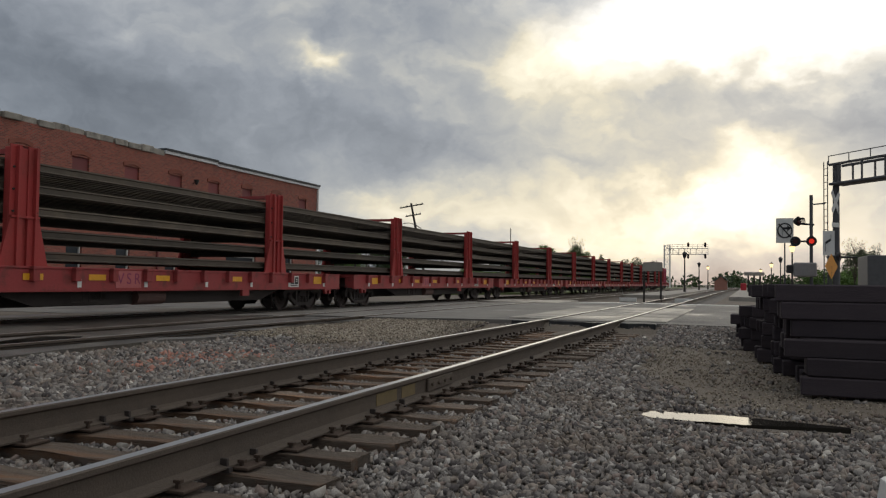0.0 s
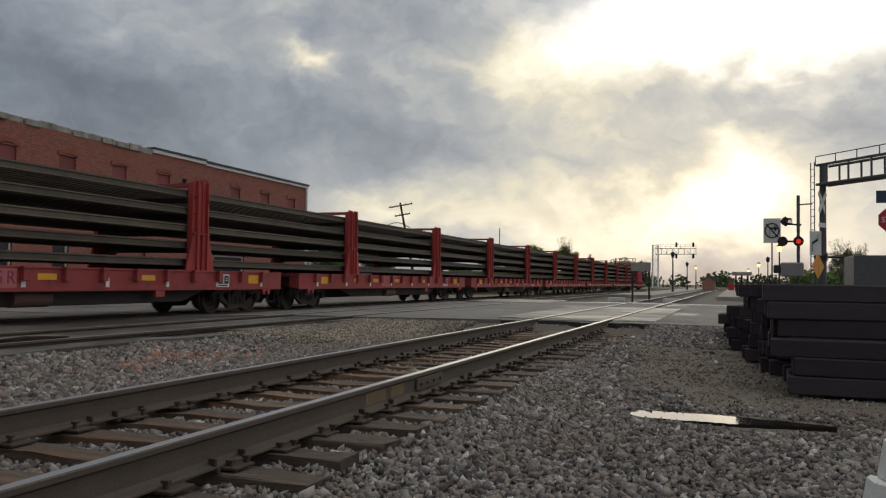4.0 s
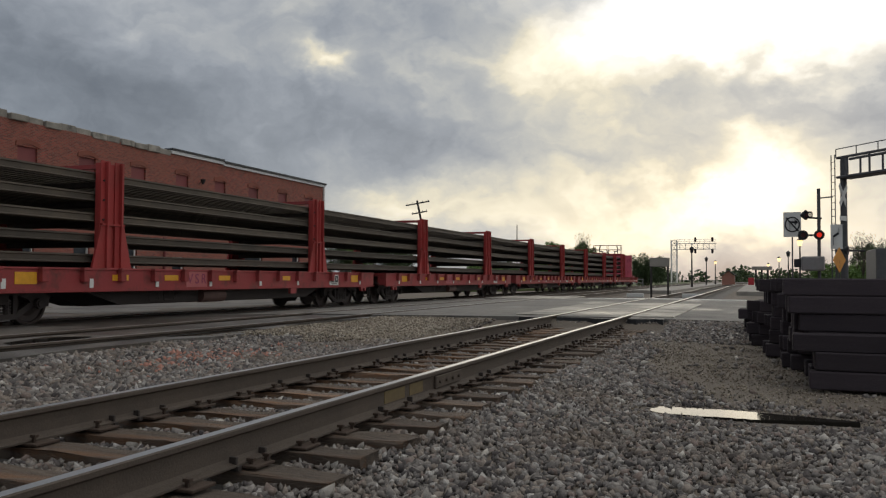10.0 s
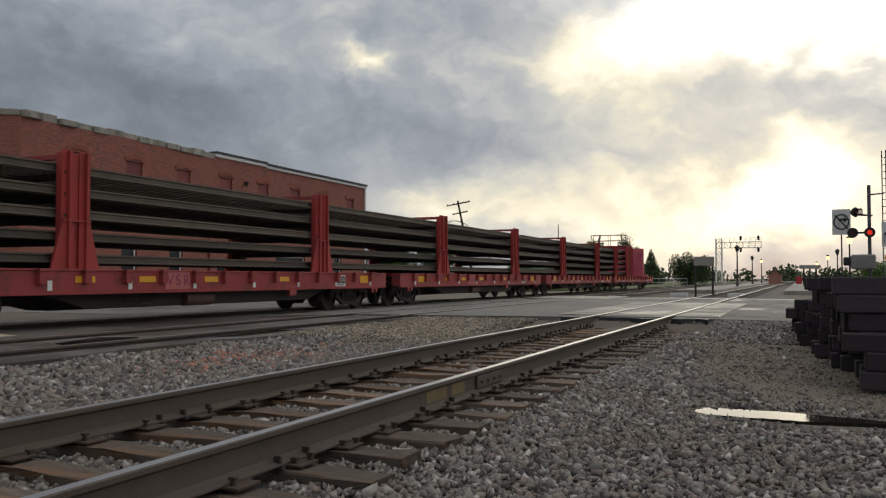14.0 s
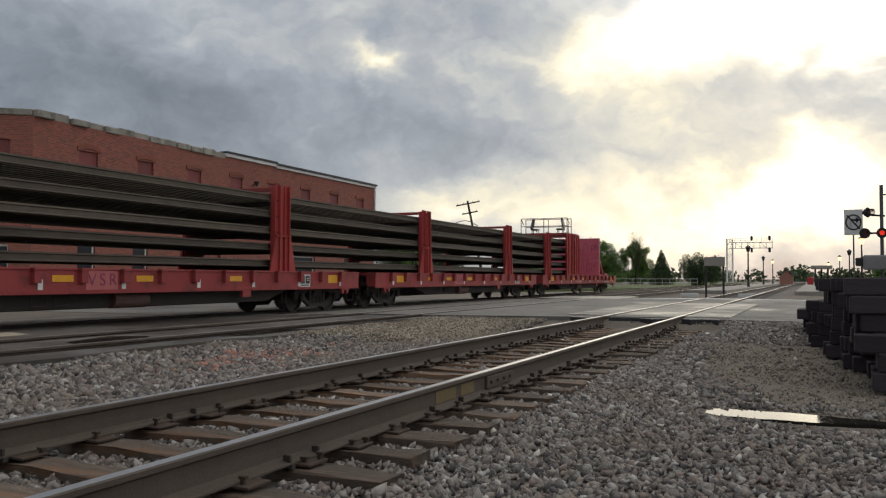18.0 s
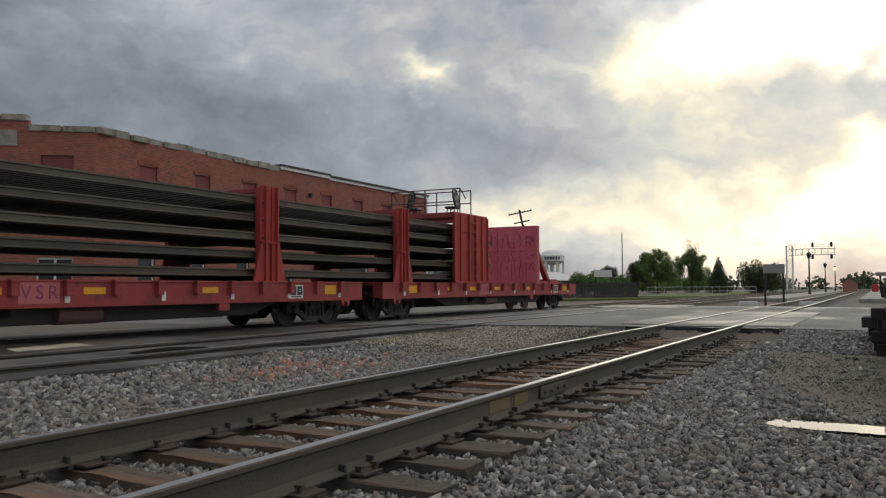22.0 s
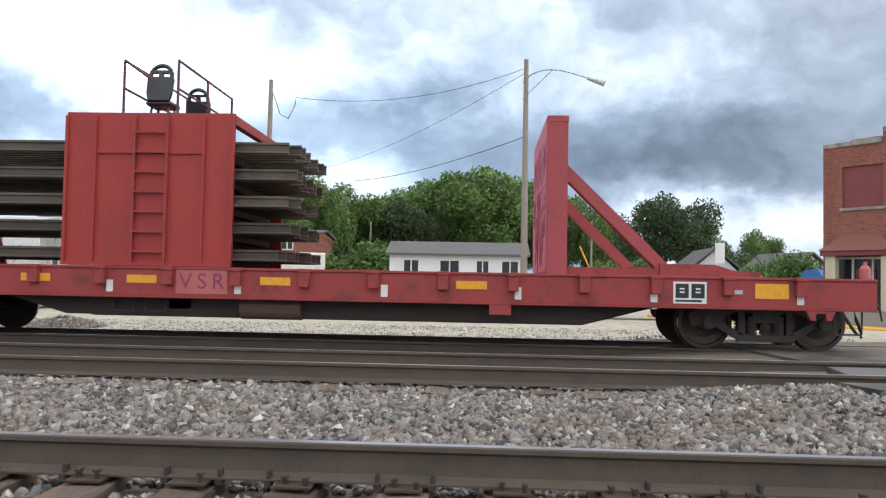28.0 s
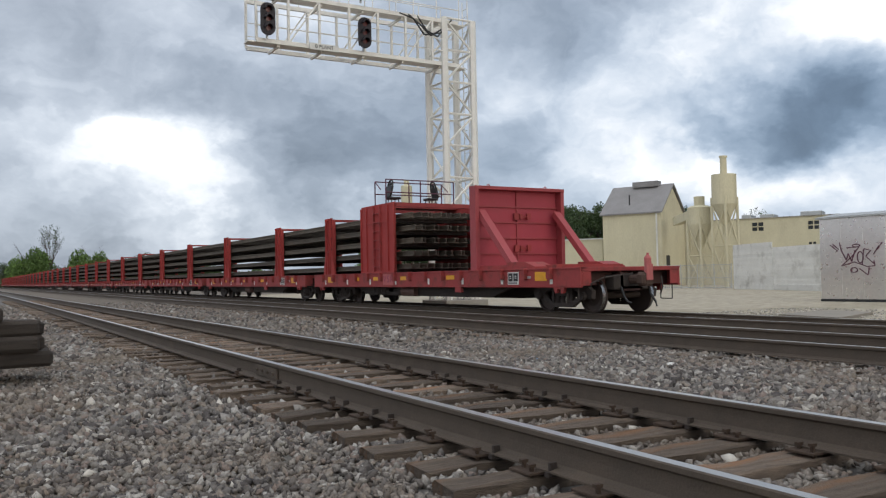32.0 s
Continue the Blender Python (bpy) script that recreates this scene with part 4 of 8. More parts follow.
        box(bm, -0.17, 0.13, min(yy + s * 0.26, yy + s * 0.58), max(yy + s * 0.26, yy + s * 0.58), 0.64, 0.97, 0.05)
        box(bm, 0.06, 0.21, min(yy + s * 0.34, yy + s * 0.58), max(yy + s * 0.34, yy + s * 0.58), 0.67, 0.94, 0.04)
        part("coupler", bm, "coupler_rust", car, "rusty knuckle coupler")
        part("draft_pocket", boxes((-0.55, 0.55, min(yy - s * 0.9, yy - s * 0.02), max(yy - s * 0.9, yy - s * 0.02), SILL - 0.1, SILL + 0.26, 0.02)), "under", car)
        bm = bmesh.new()
        tube(bm, [(0.15, yy + s * 0.2, 0.95), (0.3, yy + s * 0.14, 0.92), (1.0, yy + s * 0.14, 0.86), (1.38, yy + s * 0.12, 0.72), (1.38, yy + s * 0.16, 0.5)], 0.016, 5)
        part("cut_lever", bm, "under", car)
        for q in (-1, 1):
            bm = bmesh.new()
            tube(bm, [(q * 1.5, yy - s * 0.18, 0.68), (q * 1.5, yy - s * 0.185, 0.31), (q * 1.5, yy - s * 0.2, 0.3), (q * 1.5, yy - s * 0.56, 0.3), (q * 1.5, yy - s * 0.575, 0.31), (q * 1.5, yy - s * 0.58, 0.68)], 0.014, 5)
            part("stirrup_step", bm, "under", car)
        bm = bmesh.new()
        pts = [(0.35, yy, 0.62), (0.38, yy + s * 0.12, 0.42), (0.36, yy + s * 0.22, 0.28), (0.30, yy + s * 0.28, 0.25)]
        tube(bm, pts, 0.028, 7)
        part("air_hose", bm, "black", car)
        bm = bmesh.new()
        tube(bm, [(-0.12, yy + s * 0.40, 0.68), (-0.14, yy + s * 0.46, 0.46), (-0.20, yy + s * 0.56, 0.27), (-0.22, yy + s * 0.57, 0.16)], 0.03, 7)
        part("air_hose", bm, "black", car)
    # centre sill with a deeper fish-belly between the trucks, cross bearers, brake gear
    bm = bmesh.new()
    prism(bm, [(at_y(a), z) for a, z in ((-16.4, 0.95), (-16.4, 0.62), (-13.6, 0.62), (-12.2, 0.30), (-4.1, 0.30), (-2.9, 0.62), (-0.25, 0.62), (-0.25, 0.95))], 0, -0.33, 0.33)
    part("centre_sill", bm, "under", car)
    for s in (-1, 1):
        bm = bmesh.new()
        prism(bm, [(at_y(a), z) for a, z in ((-13.4, 0.70), (-12.2, 0.36), (-4.2, 0.36), (-3.0, 0.70))], 0, s * 1.2 - 0.05, s * 1.2 + 0.05)
        part("belly_plate", bm, "under", car)
    for k in range(9):
        yy = at_y(-14.3 + k * 1.5)
        part("cross_bearer", boxes((-1.5, 1.5, yy - 0.06, yy + 0.06, 0.72, 1.0)), "under", car)
    bm = bmesh.new()
    rod(bm, (1.25, at_y(-9.42), 0.50), (1.25, at_y(-8.48), 0.50), 0.17, 16)
    part("air_tank", bm, "brown_tank", car, "brown cylindrical air tank")
    for a in (at_y(-11.4), at_y(-10.9)):
        bm = bmesh.new()
        tube(bm, [(1.4, a, 0.66), (1.4, a + 0.005, 0.43), (1.4, a + 0.02, 0.42), (1.4, a + 0.31, 0.42), (1.4, a + 0.325, 0.43), (1.4, a + 0.33, 0.66)], 0.014, 5)
        part("step", bm, "under", car)
    bm = bmesh.new()
    box(bm, 0.9, 1.25, at_y(-10.6), at_y(-10.2), 0.44, 0.66, 0.03)
    part("brake_valve", bm, "truck", car)
    add_truck(car, at_y(-1.40))
    add_truck(car, at_y(-15.05))


def add_upright(car, y, far_beam=True):
    """A pair of stanchions with flared feet and a beam across, which hold the rails."""
    for s in (-1, 1):
        x = s * 1.42
        up = part("stanchion", boxes((x - 0.10, x + 0.02, y - 0.33, y + 0.33, 1.10, 3.26, 0.006)), "red2", car, "red steel stanchion with a flared foot")
        for q in (-1, 1):
            c = q * 0.20
            bm = bmesh.new()
            prism(bm, [(y + c - 0.13, 2.03), (y + c + 0.13, 2.03), (y + c + 0.13, 3.31), (y + c - 0.13, 3.31)], 0, x + s * 0.035 - 0.012, x + s * 0.035 + 0.012)
            part("face_plate", bm, "red2", up)
            bm = bmesh.new()
            prism(bm, [(y + q * 0.06, 1.12), (y + q * 0.55, 1.12), (y + q * 0.32, 1.98), (y + q * 0.06, 1.98)], 0, x + s * 0.05 - 0.025, x + s * 0.05 + 0.025)
            part("foot_plate", bm, "red2", up)
            part("web", boxes((min(x + s * 0.05, x + s * 0.13), max(x + s * 0.05, x + s * 0.13), y + c - 0.015, y + c + 0.015, 1.12, 3.29)), "red2", up)
            for zz in (2.1, 2.5, 2.9):
                bm = bmesh.new()
                rod(bm, (x + s * 0.045, y + c + q * 0.06, zz), (x + s * 0.075, y + c + q * 0.06, zz), 0.022, 6)
                part("bolt", bm, "under", up)
        part("clamp_bar", boxes((x - 0.05, x + 0.10, y - 0.32, y + 0.32, 1.985, 2.025)) if s > 0 else boxes((x - 0.10, x + 0.05, y - 0.32, y + 0.32, 1.985, 2.025)), "red2", up)
        part("base_plate", boxes((x - 0.12, x + 0.12, y - 0.6, y + 0.6, 1.08, 1.118)), "red2", up)
    bm = boxes((-1.42, 1.42, y - 0.07, y + 0.07, 3.18, 3.27))
    part("cross_beam", bm, "red", car)
    for k in range(5):
        part("roller_bar", boxes((-1.31, 1.31, y - 0.10, y + 0.10, 1.228 + k * 0.418 - 0.10, 1.228 + k * 0.418)), "under", car)


def build_car():
    car = thing("rail_flat_car", "red rail-carrying flat car loaded with long steel rails", "railway car", "rail train cars")
    add_deck(car)
    add_upright(car, -4.18)
    add_upright(car, -12.79)
    return car


def add_seat(car, x, y, z, turn, name="operator_seat"):
    m = pose(x, y, z, 0, 0, turn)
    bm = bmesh.new()
    box(bm, -0.21, 0.21, -0.22, 0.22, 0.26, 0.35, 0.035)
    for a in (-0.16, 0.16):
        for b in (-0.16, 0.16):
            rod(bm, (a, b, 0.0), (a * 0.8, b * 0.8, 0.28), 0.02, 6)
    box(bm, -0.20, 0.20, -0.20, 0.20, 0.0, 0.03)
    st = part(name, bm, "seat", car, "black plastic operator seat", at=m)
    bm = bmesh.new()
    prism(bm, [(-0.17, 0.0), (-0.2, 0.12), (-0.21, 0.38), (-0.19, 0.40), (0.19, 0.40), (0.21, 0.38), (0.2, 0.12), (0.17, 0.0)], 1, -0.035, 0.035)
    for z0, z1 in ((0.13, 0.16), (0.25, 0.28)):
        box(bm, -0.09, 0.09, -0.05, -0.036, z0, z1)
    n = 12
    arc = [(-0.17 * math.cos(math.pi * k / n), 0, 0.44 + 0.17 * math.sin(math.pi * k / n)) for k in range(n + 1)]
    tube(bm, [(-0.17, 0, 0.38)] + arc + [(0.17, 0, 0.38)], 0.034, 7)
    box(bm, -0.17, 0.17, -0.025, 0.025, 0.475, 0.52)
    box(bm, -0.035, 0.035, -0.025, 0.025, 0.40, 0.475)
    part("backrest", bm, "seat", st, at=pose(0, 0.2, 0.34, 12, 0, 0))
    return st


def build_end_car():
    car = thing("rail_end_car", "red end car with ladder tower, operator seats and graffitied bulkhead", "railway car", "rail train cars")
    add_deck(car, 0.0)
    add_upright(car, -15.36)
    y0, y1, top = -12.16, -9.53, 3.47
    for s in (-1, 1):
        x = s * 1.50
        wallp = part("tower_wall", boxes((x - 0.02, x + 0.02, y0, y1, DECK + 0.02, top)), "red2", car, "tall red steel tower wall with ribs")
        for yy in (y0 + 0.02, y0 + 0.47, y1 - 0.47, y1 - 0.02):
            bm = boxes((x, x + s * 0.075, yy - 0.02, yy + 0.02, DECK + 0.02, top - 0.06)) if s > 0 else boxes((x - 0.075, x, yy - 0.02, yy + 0.02, DECK + 0.02, top - 0.06))
            part("rib", bm, "red2", wallp)
        part("band", boxes((min(x, x + s * 0.05), max(x, x + s * 0.05), y0 + 0.47, y1 - 0.47, 2.84, 2.88)), "red2", wallp)
        part("foot_flange", boxes((min(x, x + s * 0.08), max(x, x + s * 0.08), y0, y1, DECK + 0.02, DECK + 0.07)), "red2", wallp)
        lad = part("ladder_rail", boxes((min(x, x + s * 0.1), max(x, x + s * 0.1), y0 + 1.07, y0 + 1.11, DECK, top - 0.03), (min(x, x + s * 0.1), max(x, x + s * 0.1), y0 + 1.58, y0 + 1.62, DECK, top - 0.03)), "red", wallp)
        for k in range(7):
            bm = boxes((x + s * 0.06 - 0.015, x + s * 0.06 + 0.03, y0 + 1.11, y0 + 1.58, DECK + 0.22 + k * 0.305, DECK + 0.25 + k * 0.305))
            part("rung", bm, "red", lad)
    # roof beams and the operator platform
    bm = boxes((-1.5, 1.5, y1 - 0.12, y1, top - 0.16, top - 0.02), (-1.5, 1.5, y0, y0 + 0.12, top - 0.16, top - 0.02), (-1.5, 1.5, -11.35, -10.5, top - 0.12, top - 0.05))
    part("platform", bm, "red", car)
    bm = bmesh.new()
    px, py0, py1 = 1.35, -11.36, -10.5
    for x in (-px, 0, px):
        for yy in (py0, py1):
            rod(bm, (x, yy, top - 0.1), (x, yy, top + 0.86), 0.022, 6)
    for zz in (0.86, 0.42):
        for yy in (py0, py1):
            rod(bm, (-px, yy, top + zz), (px, yy, top + zz), 0.02, 6)
    for x in (-px, px):
        rod(bm, (x, py0, top + 0.86), (x, py0 + 0.45, top + 0.55), 0.02, 6)
    part("guard_rail", bm, "graf", car, "thin dark red tubular guard rail")
    add_seat(car, 0.85, -10.93, top - 0.05, -90)
    add_seat(car, -0.65, -10.93, top - 0.05, 90)
    for k in range(5):
        for yy in (y0 + 0.3, y1 - 0.3):
            part("roller_bar", boxes((-1.42, 1.42, yy - 0.10, yy + 0.10, 1.228 + k * 0.418 - 0.10, 1.228 + k * 0.418)), "under", car)
    # bulkhead with graffiti, ribs and raking braces
    by = -4.73
    bh = part("bulkhead", boxes((-1.5, 1.5, by - 0.06, by, DECK + 0.03, 3.42)), "bulk_red", car, "faded red steel bulkhead with ribs on its back")
    # face sheet is a lighter pink than the bulkhead behind it
    part("face_sheet", boxes((-1.55, 1.55, by - 0.068, by - 0.056, DECK + 0.05, 3.45)), "pink", bh, "pink face sheet scrawled with graffiti")
    bm = bmesh.new()
    for x in (-1.5, 1.5):
        box(bm, x - 0.06, x + 0.06, by - 0.05, by + 0.255, DECK, 3.384)
    box(bm, -1.565, 1.565, by - 0.055, by + 0.262, 3.385, 3.475)
    for zz in (1.55, 2.0, 2.45, 2.9):
        box(bm, -1.44, 1.44, by, by + 0.06, zz, zz + 0.04)
    box(bm, -0.02, 0.02, by, by + 0.05, DECK, 3.4)
    part("bulkhead_frame", bm, "frame_red", bh)
    for x in (-1.0, 1.0):
        bm = bmesh.new()
        for k in range(8):
            a, b = math.pi * k / 8, math.pi * (k + 1) / 8
            rod(bm, (x + 0.05 * math.cos(a), by + 0.08, 3.47 + 0.07 * math.sin(a)), (x + 0.05 * math.cos(b), by + 0.08, 3.47 + 0.07 * math.sin(b)), 0.014, 5)
        part("lifting_eye", bm, "red2", bh)
    for zz in (1.7, 2.62):
        bm = boxes((-0.42, 0.12, by + 0.06, by + 0.10, zz, zz + 0.05), (-0.42, -0.30, by + 0.06, by + 0.13, zz - 0.06, zz + 0.12), (-0.15, -0.05, by + 0.06, by + 0.13, zz - 0.05, zz + 0.1), (0.0, 0.14, by + 0.06, by + 0.12, zz - 0.08, zz + 0.12))
        part("latch", bm, "red", bh)
    # scrawls: rows of looping strokes in thin paint on the face towards the load
    loops = (((0, 0), (0.03, 1), (0.1, 0.75), (0.45, 0.3), (0.6, 1), (0.7, 0)), ((0.1, 0.1), (0, 0.6), (0.3, 1), (0.65, 0.6), (0.5, 0.1), (0.1, 0.1)), ((0.6, 0.95), (0.2, 1), (0.1, 0.65), (0.55, 0.4), (0.5, 0.05), (0, 0.1)),
             ((0, -0.25), (0.05, 0.9), (0.5, 1), (0.6, 0.6), (0.1, 0.45)), ((0, 0.95), (0.1, 0.1), (0.45, 0.05), (0.6, 0.9), (0.65, -0.1)), ((0, 0), (0.3, 1), (0.6, 0), (0.5, 0.4), (0.1, 0.4)), ((0, 0), (0, 0.9), (0.35, 0.95), (0.4, 0.1), (0.45, 0.9), (0.75, 0.9), (0.8, -0.3)))
    rnd = random.Random(12)
    for zz, h, x0, x1, step, lean in ((2.62, 0.5, -1.28, 1.1, 0.34, 0.05), (1.98, 0.46, -1.36, 0.9, 0.33, 0.12), (1.30, 0.72, -0.85, 0.85, 0.36, 0.18), (2.1, 0.2, 1.05, 1.4, 0.2, 0), (2.75, 0.3, 1.15, 1.4, 0.2, 0), (1.72, 0.25, 1.02, 1.4, 0.2, 0)):
        x = x0
        while x < x1:
            flip = rnd.random() < 0.5
            keys = [Vector((x + (u * 1.1 + lean * v) * step * rnd.choice((0.8, 1.1)) + rnd.uniform(-0.05, 0.05), 0, zz + h * (v if flip else 1 - v) + rnd.uniform(-0.08, 0.08))) for u, v in rnd.choice(loops)]
            keys = [keys[0]] + keys + [keys[-1]]
            pts = []
            for a, b, c, d in zip(keys, keys[1:], keys[2:], keys[3:]):
                for q in range(6):
                    u = q / 6
                    pts.append(0.5 * (2 * b + (c - a) * u + (2 * a - 5 * b + 4 * c - d) * u * u + (3 * b - a - 3 * c + d) * u ** 3))
            bm = bmesh.new()
            w = rnd.uniform(0.012, 0.018)
            for p, q in zip(pts, pts[1:]):
                if (q - p).length > 0.004:
                    beam(bm, (p.x, by - 0.0705, p.z), (q.x, by - 0.0705, q.z), 0.004, w)
            part("graffiti_stroke", bm, "scrawl", bh, "scrawled faded purple graffiti stroke")
            x += step * rnd.uniform(0.55, 0.95)
    part("sheet_seam", boxes((-0.20, -0.18, by - 0.074, by - 0.068, DECK + 0.06, 3.44)), "bulk_red", bh)
    part("sheet_seam", boxes((-1.54, 1.54, by - 0.0735, by - 0.0685, 2.44, 2.455)), "bulk_red", bh)
    for x in (-1.32, 1.32):
        bm = bmesh.new()
        beam(bm, (x, by + 0.15, 2.75), (x, -2.92, DECK + 0.02), 0.22, 0.17)
        part("brace", bm, "frame_red", car, "raking dull red steel brace")
    bm = boxes((-1.45, 1.45, by + 0.1, -2.5, DECK, DECK + 0.12), (-1.1, 1.1, -2.6, -1.5, DECK, DECK + 0.10))
    prism(bm, [(-1.87, DECK), (-1.87, DECK + 0.06), (-2.3, DECK + 0.19), (-3.1, DECK + 0.19), (-3.1, DECK)], 0, 0.9, 1.5)
    prism(bm, [(-1.87, DECK), (-1.87, DECK + 0.06), (-2.3, DECK + 0.19), (-3.1, DECK + 0.19), (-3.1, DECK)], 0, -1.5, -0.9)
    part("brace_base", bm, "red", car)
    bm = bmesh.new()
    rod(bm, (0.0, 0.54, 0.90), (0.0, 0.54, 1.30), 0.085, 14)
    rod(bm, (0.0, 0.54, 1.30), (0.0, 0.54, 1.36), 0.085, 14, 0.05)
    rod(bm, (0.0, 0.54, 1.36), (0.0, 0.54, 1.42), 0.03, 8)
    box(bm, -0.10, 0.10, 0.575, 0.615, 0.78, 1.16, 0.01)
    part("rear_end_device", bm, "worn_red", car, "faded red end-of-train device on the coupler")
    return car


TRAIN_T = [0, 7, 12, 18, 21, 23, 24.5, 26.5, 28, 29, 30, 31, 32]
TRAIN_Y = [144.8, 109.75, 85.5, 56.2, 41.35, 31.3, 23.7, 13.43, 5.69, 0.52, -4.62, -9.72, -14.84]
N_CARS = 20
CARS = [build_end_car()]
first_car = build_car()
CARS.append(first_car)
for k in range(2, N_CARS):
    CARS.append(copy_thing(first_car, pose(0, 0, 0)))
CARS[0].matrix_basis = pose(C_X, TRAIN_Y[0], C_Z)

# the load: five tiers of long rails along the whole train
LOAD = []
rnd = random.Random(21)
PROF = [(-0.034, 0.0), (0.034, 0.0), (0.036, -0.035), (0.010, -0.045), (0.009, -0.140), (0.066, -0.158), (0.066, -0.172), (-0.066, -0.172), (-0.066, -0.158), (-0.009, -0.140), (-0.010, -0.045), (-0.036, -0.035)]
for tier in range(5):
    for k in range(11):
        bm = bmesh.new()
        x, end = -1.25 + k * 0.25, -8.72 + rnd.uniform(-0.16, 0.14)
        z = 1.228 + tier * 0.418 + 0.172
        prism(bm, [(x + a, z + b) for a, b in PROF], 1, -N_CARS * PITCH + 6, end)
        for q in (-0.14, -0.30):
            rod(bm, (x - 0.012, end + q, z - 0.09), (x + 0.012, end + q, z - 0.09), 0.016, 6)
        ob = solid("steel_rail", bm, "load_rail", "long brown steel rail lying in tiers on the train", "rail", "rails carried by the train")
        LOAD.append(ob)

# ---- buildings ----
def brick_material():
    mt = bpy.data.materials.new("old_red_brickwork")
    mt.use_nodes = True
    nt = mt.node_tree
    N, L = nt.nodes.new, nt.links.new
    b = nt.nodes["Principled BSDF"]
    b.inputs["Roughness"].default_value = 0.92
    tc, sp, cb = N("ShaderNodeTexCoord"), N("ShaderNodeSeparateXYZ"), N("ShaderNodeCombineXYZ")
    L(tc.outputs["Object"], sp.inputs[0])
    L(sp.outputs["X"], cb.inputs["X"])
    L(sp.outputs["Z"], cb.inputs["Y"])
    br = N("ShaderNodeTexBrick")
    br.inputs["Scale"].default_value = 1.0
    br.inputs["Brick Width"].default_value, br.inputs["Row Height"].default_value, br.inputs["Mortar Size"].default_value = 0.215, 0.075, 0.010
    br.inputs["Color1"].default_value, br.inputs["Color2"].default_value, br.inputs["Mortar"].default_value = (0.36, 0.088, 0.060, 1), (0.15, 0.044, 0.036, 1), (0.23, 0.15, 0.12, 1)
    L(cb.outputs[0], br.inputs["Vector"])
    n = N("ShaderNodeTexNoise")
    n.inputs["Scale"].default_value, n.inputs["Detail"].default_value = 0.45, 8
    L(tc.outputs["Object"], n.inputs["Vector"])
    r = N("ShaderNodeMapRange")
    r.inputs["From Min"].default_value, r.inputs["From Max"].default_value, r.inputs["To Min"].default_value, r.inputs["To Max"].default_value = 0.35, 0.7, 0.0, 0.55
    L(n.outputs["Fac"], r.inputs["Value"])
    mx = N("ShaderNodeMix")
    mx.data_type = "RGBA"
    L(r.outputs["Result"], mx.inputs["Factor"])
    L(br.outputs["Color"], mx.inputs["A"])
    mx.inputs["B"].default_value = (0.27, 0.105, 0.072, 1)
    L(mx.outputs["Result"], b.inputs["Base Color"])
    bp = N("ShaderNodeBump")
    bp.inputs["Strength"].default_value, bp.inputs["Distance"].default_value = 0.5, 0.01
    bp.invert = True
    L(br.outputs["Fac"], bp.inputs["Height"])
    L(bp.outputs[0], b.inputs["Normal"])
    return mt


M["brickwork"] = brick_material()


def wall_frame(a, b):
    """A wall from a to b on the plan: local x runs along it, y points out to its right-hand side."""
    d = Vector((b[0] - a[0], b[1] - a[1], 0))
    return Matrix.Translation((a[0], a[1], -0.4)) @ Matrix.Rotation(math.atan2(d.y, d.x), 4, "Z"), d.length


def wall_with_holes(length, height, holes, t=0.35):
    """A slab along x with rectangular openings (x0, x1, z0, z1) that go through it."""
    bm = bmesh.new()
    xs = sorted({0.0, length} | {v for h in holes for v in h[:2]})
    zs = sorted({0.0, height} | {v for h in holes for v in h[2:4]})
    for x0, x1 in zip(xs, xs[1:]):
        for z0, z1 in zip(zs, zs[1:]):
            cx, cz = (x0 + x1) / 2, (z0 + z1) / 2
            if not any(h[0] < cx < h[1] and h[2] < cz < h[3] for h in holes):
                box(bm, x0, x1, 0.0, t, z0, z1)
    bmesh.ops.remove_doubles(bm, verts=bm.verts, dist=1e-4)
    return bm


def arch(bm, x0, x1, z, rise, y0, y1, th=0.22, n=8):
    """A shallow brick arch over an opening."""
    for k in range(n):
        a, b = k / n, (k + 1) / n
        za, zb = z + rise * 4 * a * (1 - a), z + rise * 4 * b * (1 - b)
        xa, xb = x0 + (x1 - x0) * a, x0 + (x1 - x0) * b
        prism(bm, [(xa, za), (xb, zb), (xb, zb + th), (xa, za + th)], 1, y0, y1)
    bmesh.ops.remove_doubles(bm, verts=bm.verts, dist=1e-4)


